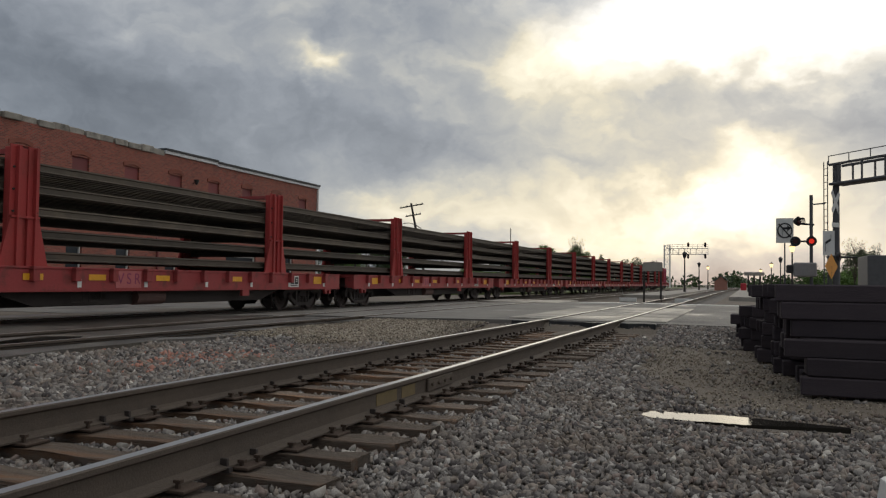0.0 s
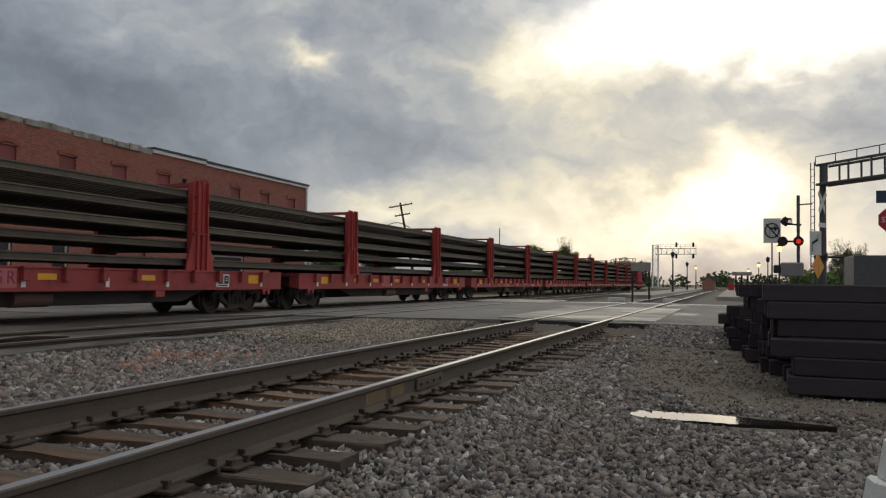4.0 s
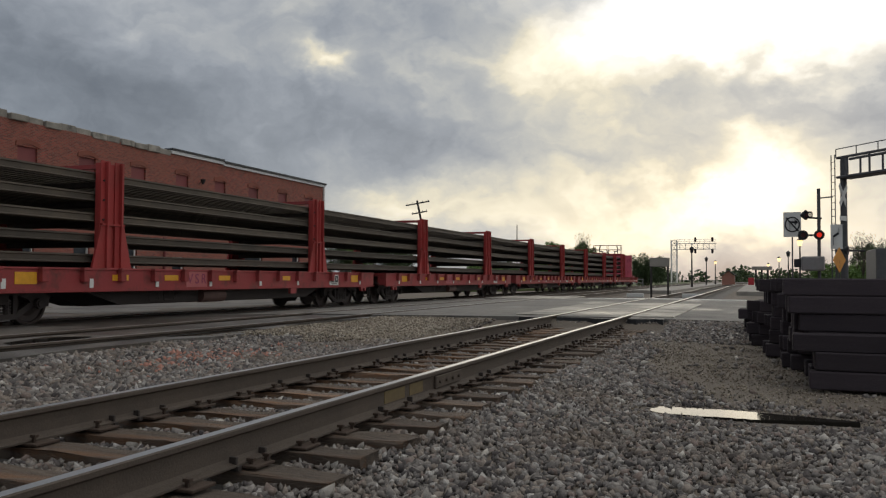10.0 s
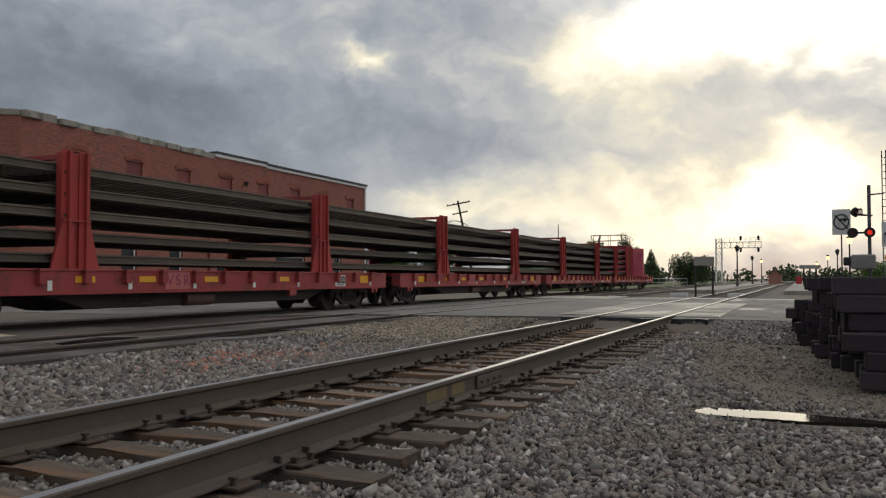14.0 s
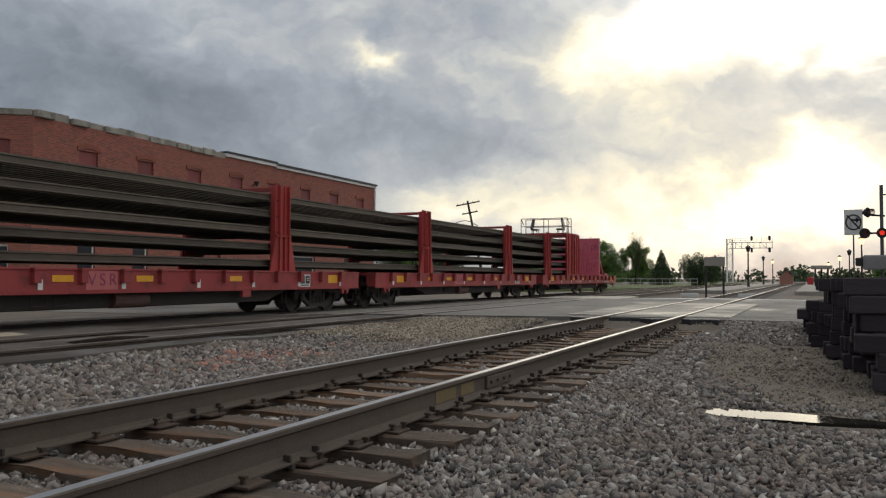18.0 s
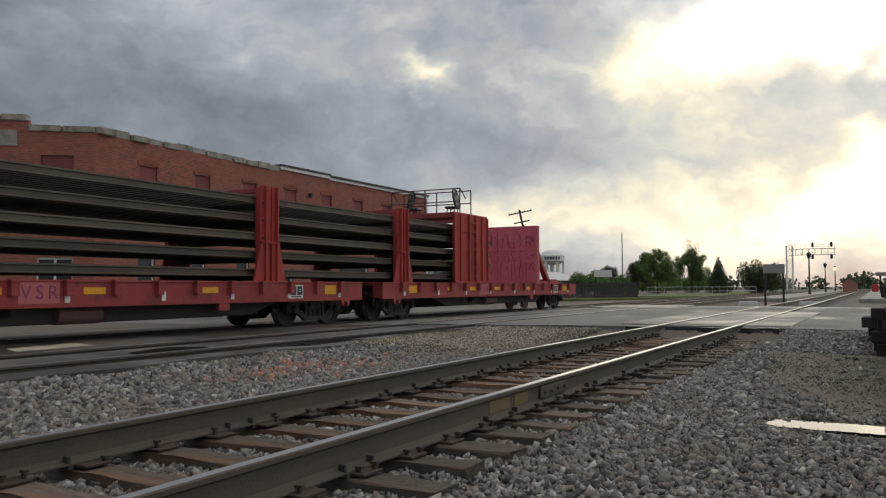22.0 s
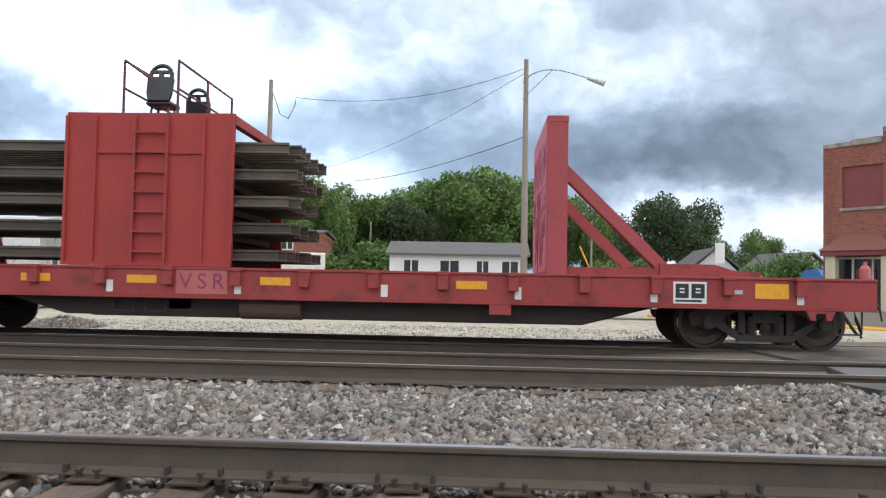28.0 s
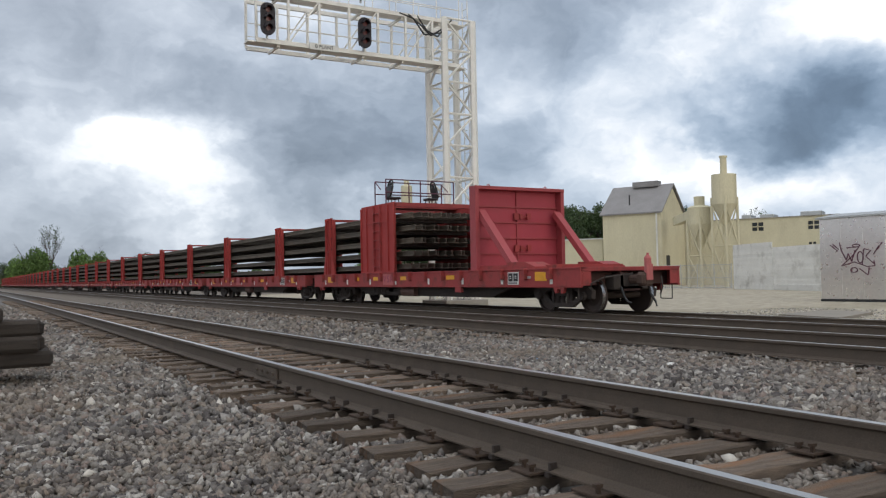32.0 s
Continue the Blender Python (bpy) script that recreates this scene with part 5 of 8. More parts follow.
def build_brick_building():
    C, R, Lf = (-32.9, 26.9), (-32.9, 59.6), (-44.6, 17.9)
    hb = thing("brick_building", "two-storey old red brick building with bricked-up windows", "building")
    H = 9.0
    # long side towards the tracks
    m, ln = wall_frame(C, R)
    wins = [(2.65 + k * 3.86, 3.82 + k * 3.86, 5.4, 7.45) for k in range(8)]
    low = [(2.65 + k * 3.6, 3.75 + k * 3.6, 1.3, 3.0) for k in (0, 1, 2, 7)] + [(14.0, 15.1, 0.1, 2.4), (20.2, 23.8, 0.1, 2.7)]
    wl = part("wall", wall_with_holes(ln, H - 0.35, wins + low), "brickwork", hb, at=m @ pose(0, -0.35 + 0.35, 0))
    for k, (x0, x1, z0, z1) in enumerate(wins):
        bm = boxes((x0, x1, 0.10, 0.30, z0, z1))
        part("blocked_window", bm, "maroon", wl, "arched window boarded with maroon panels")
        bm = bmesh.new()
        arch(bm, x0 - 0.12, x1 + 0.12, z1 - 0.02, 0.16, -0.05, 0.05)
        part("window_arch", bm, "brick", wl)
        part("sill", boxes((x0 - 0.1, x1 + 0.1, -0.07, 0.2, z0 - 0.14, z0)), "stone_cap", wl)
    for x0, x1, z0, z1 in low:
        bm = boxes((x0, x1, 0.2, 0.24, z0, z1))
        pn = part("window", bm, "glass", wl)
        bm = boxes((x0, x1, 0.12, 0.2, z1 - 0.08, z1), (x0, x0 + 0.07, 0.12, 0.2, z0, z1), (x1 - 0.07, x1, 0.12, 0.2, z0, z1), (x0, x1, 0.12, 0.2, (z0 + z1) / 2 - 0.03, (z0 + z1) / 2 + 0.03))
        part("window_frame", bm, "white", pn)
        if z0 > 1:
            bm = bmesh.new()
            arch(bm, x0 - 0.1, x1 + 0.1, z1 - 0.02, 0.14, -0.04, 0.05)
            part("window_arch", bm, "brick", wl)
            part("sill", boxes((x0 - 0.1, x1 + 0.1, -0.06, 0.2, z0 - 0.12, z0)), "stone_cap", wl)
    # stepped coping along the long side
    rnd = random.Random(71)
    for k in range(13):
        x0 = k * ln / 13 * 0.42
        jz, jy = rnd.uniform(-0.07, 0.03), rnd.uniform(-0.04, 0.03)
        bm = boxes((x0 + 0.01, x0 + ln / 13 * 0.42 - rnd.uniform(0.01, 0.07), -0.08 + jy, 0.45, H - 0.36 - k * 0.012, H + 0.02 - k * 0.012 + jz, 0.03))
        part("coping_stone", bm, "stone_cap", wl, at=pose(0, 0, 0, rnd.uniform(-1, 1), rnd.uniform(-0.12, 0.12)))
    bm = boxes((ln * 0.42, ln * 0.58, -0.10, 0.45, H - 0.36, H - 0.16), (ln * 0.58, ln + 0.1, -0.10, 0.45, H - 0.44, H - 0.26))
    part("light_flashing", bm, "white_wall", wl)
    bm = boxes((ln * 0.42, ln * 0.58, -0.16, 0.5, H - 0.15, H - 0.03), (ln * 0.58, ln + 0.14, -0.18, 0.5, H - 0.25, H - 0.12))
    part("roof_edge", bm, "tar", wl)
    part("drainpipe", boxes((ln - 0.2, ln - 0.05, -0.14, -0.02, 0.2, H - 0.5)), "white", wl)
    bm = bmesh.new()
    rod(bm, (16.4, -0.05, 7.1), (16.4, -0.35, 7.3), 0.03, 6)
    rod(bm, (16.4, -0.35, 7.35), (16.4, -0.35, 7.05), 0.18, 10, 0.06)
    part("wall_lamp", bm, "tar", wl)
    bm = bmesh.new()
    for a, b in (((13.2, -0.1, 0.4), (13.2, -0.1, 3.4)), ((13.2, -0.1, 3.4), (13.2, 0.2, 3.6))):
        rod(bm, a, b, 0.09, 8)
    part("vent_pipe", bm, "maroon", wl)
    # long painted sign: white letters on black, not spelled out
    sg = part("wall_sign", boxes((8.2, 20.6, -0.06, -0.01, 4.1, 5.25)), "white", wl, "black painted sign with white block lettering")
    part("sign_field", boxes((8.3, 20.5, -0.075, -0.061, 4.2, 5.15)), "black", sg)
    x = 8.75
    rnd = random.Random(5)
    while x < 19.8:
        w = rnd.choice((0.42, 0.5, 0.36, 0.55))
        bm = boxes((x, x + 0.13, -0.085, -0.076, 4.32, 5.02), (x + w - 0.13, x + w, -0.085, -0.076, 4.32, 5.02))
        box(bm, x + 0.13, x + w - 0.13, -0.085, -0.076, rnd.choice((4.32, 4.62, 4.89)), 5.02)
        part("letter_bar", bm, "white", sg)
        x += w + rnd.choice((0.16, 0.16, 0.2, 0.5))
    # street front, set at an angle
    m, ln = wall_frame(Lf, C)
    holes = [(1.04, 3.18, 5.45, 7.6), (5.3, 7.2, 5.45, 7.6), (8.4, 10.3, 5.45, 7.6), (12.3, 13.8, 5.4, 7.55), (0.5, 3.6, 0.1, 2.9), (8.2, 9.3, 1.2, 2.7), (12.2, 13.8, 1.3, 2.7)]
    holes = [h for h in holes if h[1] < ln]
    wl = part("wall", wall_with_holes(ln, H - 0.35, holes), "brickwork", hb, at=m)
    for x0, x1, z0, z1 in holes:
        if z0 > 4:
            part("blocked_window", boxes((x0, x1, 0.10, 0.3, z0, z1)), "maroon", wl, "window boarded with maroon panels")
            part("sill", boxes((x0 - 0.1, x1 + 0.1, -0.07, 0.2, z0 - 0.14, z0)), "stone_cap", wl)
        else:
            pn = part("window", boxes((x0, x1, 0.2, 0.24, z0, z1)), "glass", wl)
            nb = max(2, int((x1 - x0) / 0.9))
            bm = boxes(*[(x0 + (x1 - x0) * k / nb - 0.05, x0 + (x1 - x0) * k / nb + 0.05, 0.1, 0.2, z0, z1) for k in range(nb + 1)], (x0, x1, 0.1, 0.2, z1 - 0.1, z1))
            part("window_frame", bm, "white", pn)
    for x0, x1, z in ((0, 3.16, H), (3.16, 11.76, H + 0.5), (11.76, ln, H + 0.02)):
        if z > H:
            part("parapet", boxes((x0, x1, 0, 0.35, H - 0.36, z - 0.3)), "brickwork", wl)
        n = max(2, int((x1 - x0) / 1.1))
        for k in range(n):
            bm = boxes((x0 + (x1 - x0) * k / n + 0.01, x0 + (x1 - x0) * (k + 1) / n - rnd.uniform(0.01, 0.08), -0.08 + rnd.uniform(-0.04, 0.03), 0.45, z - 0.35, z + rnd.uniform(-0.09, 0.03), 0.03))
            part("coping_stone", bm, "stone_cap", wl)
    tb = part("stone_tablet", boxes((3.48, 11.27, -0.06, 0.0, 7.95, 8.7)), "stone_cap", wl, "long weathered stone name tablet")
    part("letter_bar", boxes(*[(6.2 + k * 0.42, 6.45 + k * 0.42, -0.068, -0.058, 8.15, 8.5) for k in range(9)]), "concrete", tb)
    # shingled hood over the recessed shop door, on pale columns
    aw = part("awning", boxes((0.42, 4.25, -1.05, 0.0, 2.94, 3.20, 0.02)), "maroon", wl, "brick-red shingled hood over the shop door")
    bm = bmesh.new()
    for k in range(5):
        u, v = k / 5, (k + 1) / 5
        za, zb = 3.2 + 0.88 * u, 3.2 + 0.88 * v
        lo, hi = [(0.36 + 0.7 * w, 4.31 - 1.4 * w) for w in (u, v)]
        ya, yb = -1.12 + 1.1 * u, -1.12 + 1.1 * v
        vs = [bm.verts.new(c) for c in ((lo[0], ya, za), (lo[1], ya, za), (hi[1], yb, zb), (hi[0], yb, zb), (lo[0], 0.0, za), (lo[1], 0.0, za), (hi[1], 0.0, zb), (hi[0], 0.0, zb))]
        for f in ((0, 1, 2, 3), (0, 3, 7, 4), (1, 5, 6, 2), (4, 5, 1, 0), (3, 2, 6, 7)):
            bm.faces.new([vs[i] for i in f])
    part("shingles", bm, "awning", aw)
    for x0, x1 in ((0.62, 1.16), (3.48, 4.02)):
        part("column", boxes((x0, x1, -0.9, -0.5, 0.1, 2.93, 0.02)), "cream", wl, "pale cream column of the shop entrance")
    part("door", boxes((1.7, 2.7, 0.12, 0.19, 0.1, 2.3)), "maroon", wl, "dark red shop door")
    # remaining walls and roof
    for a, b in ((R, (-50.0, 59.6)), ((-50.0, 59.6), Lf)):
        m, ln2 = wall_frame(a, b)
        part("wall", wall_with_holes(ln2, H - 0.5, []), "brickwork", hb, at=m)
    bm = bmesh.new()
    prism(bm, [(C[0] - 0.4, C[1] + 0.2), (R[0] - 0.4, R[1] - 0.4), (-49.6, 59.2), (Lf[0] + 0.2, Lf[1] + 0.4)], 2, H - 1.2, H - 1.0)
    part("roof", bm, "tar", hb)


build_brick_building()


# ---- trees ----
def leaf_mesh(name, blobs, n, size, seed, mat):
    """A crown of many small leaf clumps set through and around several uneven lobes."""
    rs = np.random.RandomState(seed)
    cx = np.array([b[:3] for b in blobs], float)
    rr = np.array([b[3] for b in blobs], float)
    pick = rs.choice(len(blobs), n, p=rr ** 2 / np.sum(rr ** 2))
    d = rs.normal(size=(n, 3))
    d /= np.linalg.norm(d, axis=1)[:, None]
    rad = rr[pick] * (0.45 + 0.75 * rs.rand(n) ** 0.8)
    c = cx[pick] + d * rad[:, None] * np.array([1, 1, 0.85])
    u = rs.normal(size=(n, 3))
    u /= np.linalg.norm(u, axis=1)[:, None]
    v = np.cross(u, rs.normal(size=(n, 3)))
    v /= np.linalg.norm(v, axis=1)[:, None]
    s = size * (0.6 + 0.8 * rs.rand(n))[:, None]
    w = np.cross(u, v) * s * 0.25
    P = np.stack([c - u * s, c - v * s * 0.55 + w, c + u * s, c + v * s * 0.55 + w], 1).reshape(-1, 3)
    me = bpy.data.meshes.new(name)
    me.from_pydata(P.tolist(), [], np.arange(n * 4).reshape(n, 4).tolist())
    me.materials.append(M[mat])
    return me


def build_tree(kind, h, w, seed, n=2600, mat="leaf", leaf=0.34):
    rnd = random.Random(seed)
    t = thing("tree", {"broad": "broad leafy green tree among houses", "bare": "thin half-bare tree with sparse leaves", "cone": "pointed dark green conifer", "bush": "low rounded green bush"}[kind], "tree")
    bm = bmesh.new()
    tips = []
    th = h * {"broad": 0.34, "bare": 0.3, "cone": 0.85, "bush": 0.2}[kind]
    rod(bm, (0, 0, -0.2), (rnd.uniform(-0.2, 0.2), 0, th), (0.035 * h * 0.8 + 0.05) * (0.55 if kind == "bare" else 1), 9, 0.02 * h * (0.5 if kind == "bare" else 1))
    if kind != "cone":
        for k in range(7 if kind != "bare" else 18):
            a = k * 2.4 + rnd.uniform(-0.4, 0.4)
            p = Vector((0, 0, th * rnd.uniform(0.75, 1.0)))
            q = Vector((math.cos(a) * w * rnd.uniform(0.2, 0.38), math.sin(a) * w * rnd.uniform(0.2, 0.38), h * rnd.uniform(0.55, 0.9)))
            mid = p.lerp(q, 0.5) + Vector((rnd.uniform(-0.3, 0.3), rnd.uniform(-0.3, 0.3), 0.05 * h))
            th_ = 0.45 if kind == "bare" else 1.0
            rod(bm, p, mid, 0.014 * h * th_, 6, 0.009 * h * th_)
            rod(bm, mid, q, 0.009 * h * th_, 5, 0.003 * h * th_)
            for j in range(3 if kind != "bare" else 14):
                e = q + Vector((rnd.uniform(-1, 1) * w * 0.14, rnd.uniform(-1, 1) * w * 0.14, rnd.uniform(-0.02, 0.14) * h))
                rod(bm, mid.lerp(q, rnd.uniform(0.3, 1.0)), e, 0.004 * h * th_, 4, 0.0015 * h * th_)
                tips.append(e)
    part("trunk", bm, "bark", t)
    if kind == "broad":
        blobs = [(rnd.uniform(-0.38, 0.38) * w, rnd.uniform(-0.38, 0.38) * w, h * rnd.uniform(0.36, 0.84), w * rnd.uniform(0.09, 0.21)) for k in range(19)]
        blobs += [(0, 0, h * 0.88, w * 0.14), (0.2 * w, 0, h * 0.8, w * 0.16), (-0.24 * w, 0.05 * w, h * 0.76, w * 0.17)]
    elif kind == "bare":
        blobs = [(e.x, e.y, e.z, 0.05 * w) for e in tips]
        n = n // 7
    elif kind == "cone":
        blobs = [(0, 0, h * (0.12 + 0.86 * k / 11), w * 0.5 * (1 - k / 11.5)) for k in range(11)]
    else:
        blobs = [(rnd.uniform(-0.35, 0.35) * w, rnd.uniform(-0.35, 0.35) * w, h * rnd.uniform(0.2, 0.7), w * 0.22) for k in range(8)]
    cr = new("crown", leaf_mesh("crown", blobs, n, leaf, seed, mat))
    cr.parent = t
    return t


TREES = {
    "a": build_tree("broad", 10.0, 10.0, 1, 17000, "leaf", 0.165),
    "b": build_tree("broad", 10.0, 9.0, 2, 16000, "leaf", 0.165),
    "c": build_tree("broad", 10.0, 11.0, 3, 16000, "leaf_dark", 0.165),
    "n": build_tree("bare", 10.0, 8.0, 4, 6000, "leaf_dark", 0.13),
    "p": build_tree("cone", 10.0, 5.5, 5, 7000, "leaf_dark", 0.2),
    "s": build_tree("bush", 4.0, 6.0, 6, 6000, "leaf", 0.15),
    "d": build_tree("bush", 4.0, 6.0, 16, 9000, "leaf_dark", 0.12),
}
USED = set()


def plant(kind, az, dist, el, turn=0, wide=1.0, base=-0.45):
    """Sets a tree at an azimuth and distance, tall enough that its top stands at the given elevation."""
    src = TREES[kind]
    h0 = 4.0 if kind in "sd" else 10.0
    k = (0.8 + dist * math.tan(radians(el)) - base) / h0
    p = at_polar(az, dist, base)
    m = Matrix.Translation(p) @ Matrix.Rotation(radians(turn), 4, "Z")
    t = copy_thing(src, m) if kind in USED else src
    USED.add(kind)
    t.matrix_basis = m @ Matrix.Diagonal((k * wide, k * wide, k, 1))
    tagged(t, group="trees")
    return t


for row in (
    # behind the houses, seen past the end of the train
    ("b", 101.83, 95, 6.72, 0, 0.9), ("n", 109.89, 78, 8.98, 40, 0.9), ("a", 103.22, 84, 7.71, 70, 0.75), ("c", 106.07, 100, 6.3, 10, 0.9), ("s", 98.06, 72, 3.33, 0, 1.3),
    ("a", 94.26, 100, 6.95, 120, 1.0), ("b", 90.29, 98, 8.13, 30, 1.05), ("a", 86.47, 104, 7.2, 200, 0.9), ("c", 83, 110, 5.2, 60, 0.8), ("c", 77.89, 90, 6.15, 150, 0.85), ("b", 75.32, 100, 4.46, 15, 0.8),
    ("s", 80.52, 70, 2.41, 80, 1.0), ("s", 70.63, 66, 2.92, 0, 0.9), ("a", 72.12, 96, 3.82, 300, 0.7), ("s", 112.45, 80, 2.61, 50, 1.6), ("c", 115.54, 120, 2.9, 80, 1.0),
    ("a", 92.27, 96, 7.64, 250, 0.95), ("c", 96.25, 92, 5.76, 210, 0.95), ("b", 88.3, 112, 7.52, 170, 1.0), ("a", 84.58, 98, 6, 20, 0.8), ("a", 81.21, 120, 4.4, 90, 0.9), ("a", 99.94, 92, 6.62, 300, 0.9), ("b", 104.58, 90, 6.9, 140, 0.8), ("c", 107.85, 105, 4.7, 250, 0.9), ("s", 94.18, 74, 2.77, 60, 1.4),
    # behind the factory
    ("c", 140.99, 118, 4.62, 0, 0.8), ("c", 143.57, 125, 4.51, 90, 0.9), ("c", 139, 122, 4.73, 40, 0.6), ("a", 142.18, 130, 4.22, 140, 0.9), ("c", 146.37, 130, 3.82, 140, 1.0), ("d", 141.38, 112, 3.03, 0, 1.6), ("d", 144.88, 114, 2.93, 70, 1.6), ("c", 133.4, 112, 4.27, 10, 0.4), ("n", 128.86, 120, 3.89, 0, 0.5), ("c", 150.84, 140, 2.62, 20, 1.1), ("a", 154.32, 150, 2.23, 66, 1.1),
    # far down the line behind the train's head
    ("n", 175.3, 385, 3.56, 30, 0.5), ("s", 176.3, 390, 2.67, 80, 0.62), ("d", 177.2, 392, 1.68, 10, 0.8), ("s", 173.11, 270, 2.56, 10, 0.55), ("d", 171.02, 230, 1.76, 0, 0.9), ("d", 169.33, 210, 2.1, 200, 0.6), ("d", 166.74, 190, 1.65, 45, 0.8), ("d", 174.21, 360, 1.47, 45, 0.8),
    # north of the street, right of the brick building
    ("c", 24.17, 118, 2.71, 0, 0.7), ("a", 26.38, 112, 2.79, 60, 0.5), ("n", 25.37, 110, 3.3, 0, 0.5), ("c", 27.67, 120, 2.28, 130, 0.7), ("s", 16.2, 150, 1.05, 0, 1.0), ("s", 17.8, 160, 1.37, 40, 0.9),
    ("b", 13.25, 150, 2.6, 20, 0.88), ("c", 14.5, 165, 1.75, 80, 0.8), ("a", 11.0, 160, 2.55, 130, 0.62), ("n", 10.95, 158, 2.95, 10, 0.45), ("p", 9.3, 150, 2.12, 0, 1.0), ("d", 6.8, 140, 1.93, 60, 0.60), ("s", 12.7, 190, 0.9, 0, 1.4), ("s", 10.6, 190, 0.9, 90, 1.4), ("c", 16.5, 160, 1.45, 0, 0.6), ("s", 14.6, 180, 0.9, 40, 1.6),
    # beyond the signals on the other side
    ("n", -6.38, 105, 2.79, 0, 0.55), ("c", -6.78, 130, 2.29, 90, 0.6), ("n", -7.38, 108, 2.5, 90, 0.5), ("s", -5.39, 115, 1.49, 0, 1.2),
):
    plant(*row)

# far tree line along the horizon
rs = random.Random(8)
bl = []
for k in range(260):
    az = rs.uniform(-20, 200)
    dist = rs.uniform(330, 430)
    p = at_polar(az, dist)
    bl.append((p.x, p.y, rs.uniform(-1.0, 1.5), rs.uniform(3.0, 5.5)))
tl = new("distant_tree_line", leaf_mesh("distant_tree_line", bl, 42000, 0.9, 9, "leaf_dark"))
tagged(tl, "low distant line of dark green trees on the horizon", "trees", kind="stuff")


# ---- houses, yard, vehicles ----
def gable_house(name, label, p, turn, ln, wd, eave, ridge, wall, roof, wins):
    """A house with its ridge along local x; windows as (x, z0, w, h) on the front (-y) side."""
    hs = thing(name, label, "house", at=Matrix.Translation((p[0], p[1], yard_z(p[0]) if p[1] < 30 else -0.4)) @ Matrix.Rotation(radians(turn), 4, "Z"))
    holes = [(x, x + w, z, z + h) for x, z, w, h in wins]
    part("wall", wall_with_holes(ln, eave, holes, 0.2), wall, hs, at=pose(-ln / 2, -wd / 2, 0))
    part("wall", wall_with_holes(ln, eave, [], 0.2), wall, hs, at=pose(-ln / 2, wd / 2 - 0.2, 0))
    for s in (-1, 1):
        bm = bmesh.new()
        prism(bm, [(-wd / 2 + 0.2, 0), (wd / 2 - 0.2, 0), (wd / 2 - 0.2, eave), (0, ridge - 0.1), (-wd / 2 + 0.2, eave)], 0, s * ln / 2 - (0.2 if s > 0 else 0), s * ln / 2 + (0.2 if s < 0 else 0))
        part("gable_wall", bm, "blue_wall" if name == "long_white_house" else wall, hs)
    for s in (-1, 1):
        bm = bmesh.new()
        prism(bm, [(s * (wd / 2 + 0.35), eave - 0.12), (0, ridge), (0, ridge + 0.14), (s * (wd / 2 + 0.35), eave + 0.04)], 0, -ln / 2 - 0.3, ln / 2 + 0.3)
        part("roof", bm, roof, hs)
    for x, z, w, h in wins:
        pn = part("window", boxes((x - ln / 2, x + w - ln / 2, -wd / 2 + 0.12, -wd / 2 + 0.15, z, z + h)), "glass", hs)
        bm = boxes(*[(x - ln / 2 + a - 0.04, x - ln / 2 + a + 0.04, -wd / 2 - 0.02, -wd / 2 + 0.12, z, z + h) for a in (0, w / 2, w)], (x - ln / 2, x + w - ln / 2, -wd / 2 - 0.02, -wd / 2 + 0.12, z + h - 0.06, z + h + 0.04), (x - ln / 2, x + w - ln / 2, -wd / 2 - 0.04, -wd / 2 + 0.12, z - 0.08, z))
        part("window_frame", bm, "white", pn)
    return hs


hw = at_polar(91.8, 62)
gable_house("long_white_house", "long low white house with a grey roof and blue gable", (hw.x, hw.y), 90, 9.7, 6.5, 3.45, 4.35, "white_wall", "shingle",
            [(1.0, 2.05, 1.1, 1.0), (3.6, 2.05, 1.4, 1.0), (6.2, 2.05, 0.9, 1.0), (8.0, 2.05, 1.2, 1.0)])
p = at_polar(104.87, 74)
gable_house("brick_house", "red brick house with a low shingle roof behind the container", (p.x, p.y), 90, 9.8, 8.0, 5.3, 5.7, "brickwork", "shingle", [(1.5, 4.0, 1.0, 1.2), (4.3, 4.0, 0.9, 1.2), (7.0, 4.0, 1.0, 1.2)])
p = at_polar(110.46, 64)
gable_house("small_white_house", "small white house with a steep dark roof", (p.x, p.y), 0, 5.0, 3.2, 2.4, 4.2, "white_wall", "shingle", [(1.0, 1.0, 0.8, 1.0)])
p = at_polar(113.74, 92)
gable_house("porch_house", "grey house with a porch and dark shingle roof", (p.x, p.y), 90, 9.0, 7.0, 3.0, 5.2, "white_wall", "shingle", [(1.2, 1.0, 1.1, 1.3), (4.6, 1.0, 1.1, 1.3), (6.9, 1.0, 0.9, 1.9)])
p = at_polar(117.41, 95)
gable_house("grey_house", "grey house with a shingle roof", (p.x, p.y), 90, 8.0, 7.0, 2.8, 4.6, "concrete", "shingle", [(1.2, 1.0, 1.1, 1.3), (4.6, 1.0, 1.1, 1.3)])
p = at_polar(75.33, 78)
gable_house("white_gable_house", "white house with a pointed gable", (p.x, p.y), 0, 7.0, 5.0, 2.6, 4.8, "white_wall", "shingle", [(1.2, 1.0, 1.1, 1.3)])
p = at_polar(70.34, 74)
gable_house("cottage", "white cottage with a dark roof", (p.x, p.y), 20, 6.0, 4.6, 2.5, 4.3, "white_wall", "shingle", [(1.2, 1.0, 1.1, 1.3)])
bm = bmesh.new()
prism(bm, [(0, 0), (2.6, 0), (2.6, 1.7), (1.9, 2.5), (0.7, 2.5), (0, 1.7)], 1, 0, 3.0)
p = at_polar(69.64, 60)
solid("blue_shelter", bm, "blue_tarp", "small blue canvas shelter", "shelter", at=pose(p.x, p.y, -0.4, 0, 0, 20))


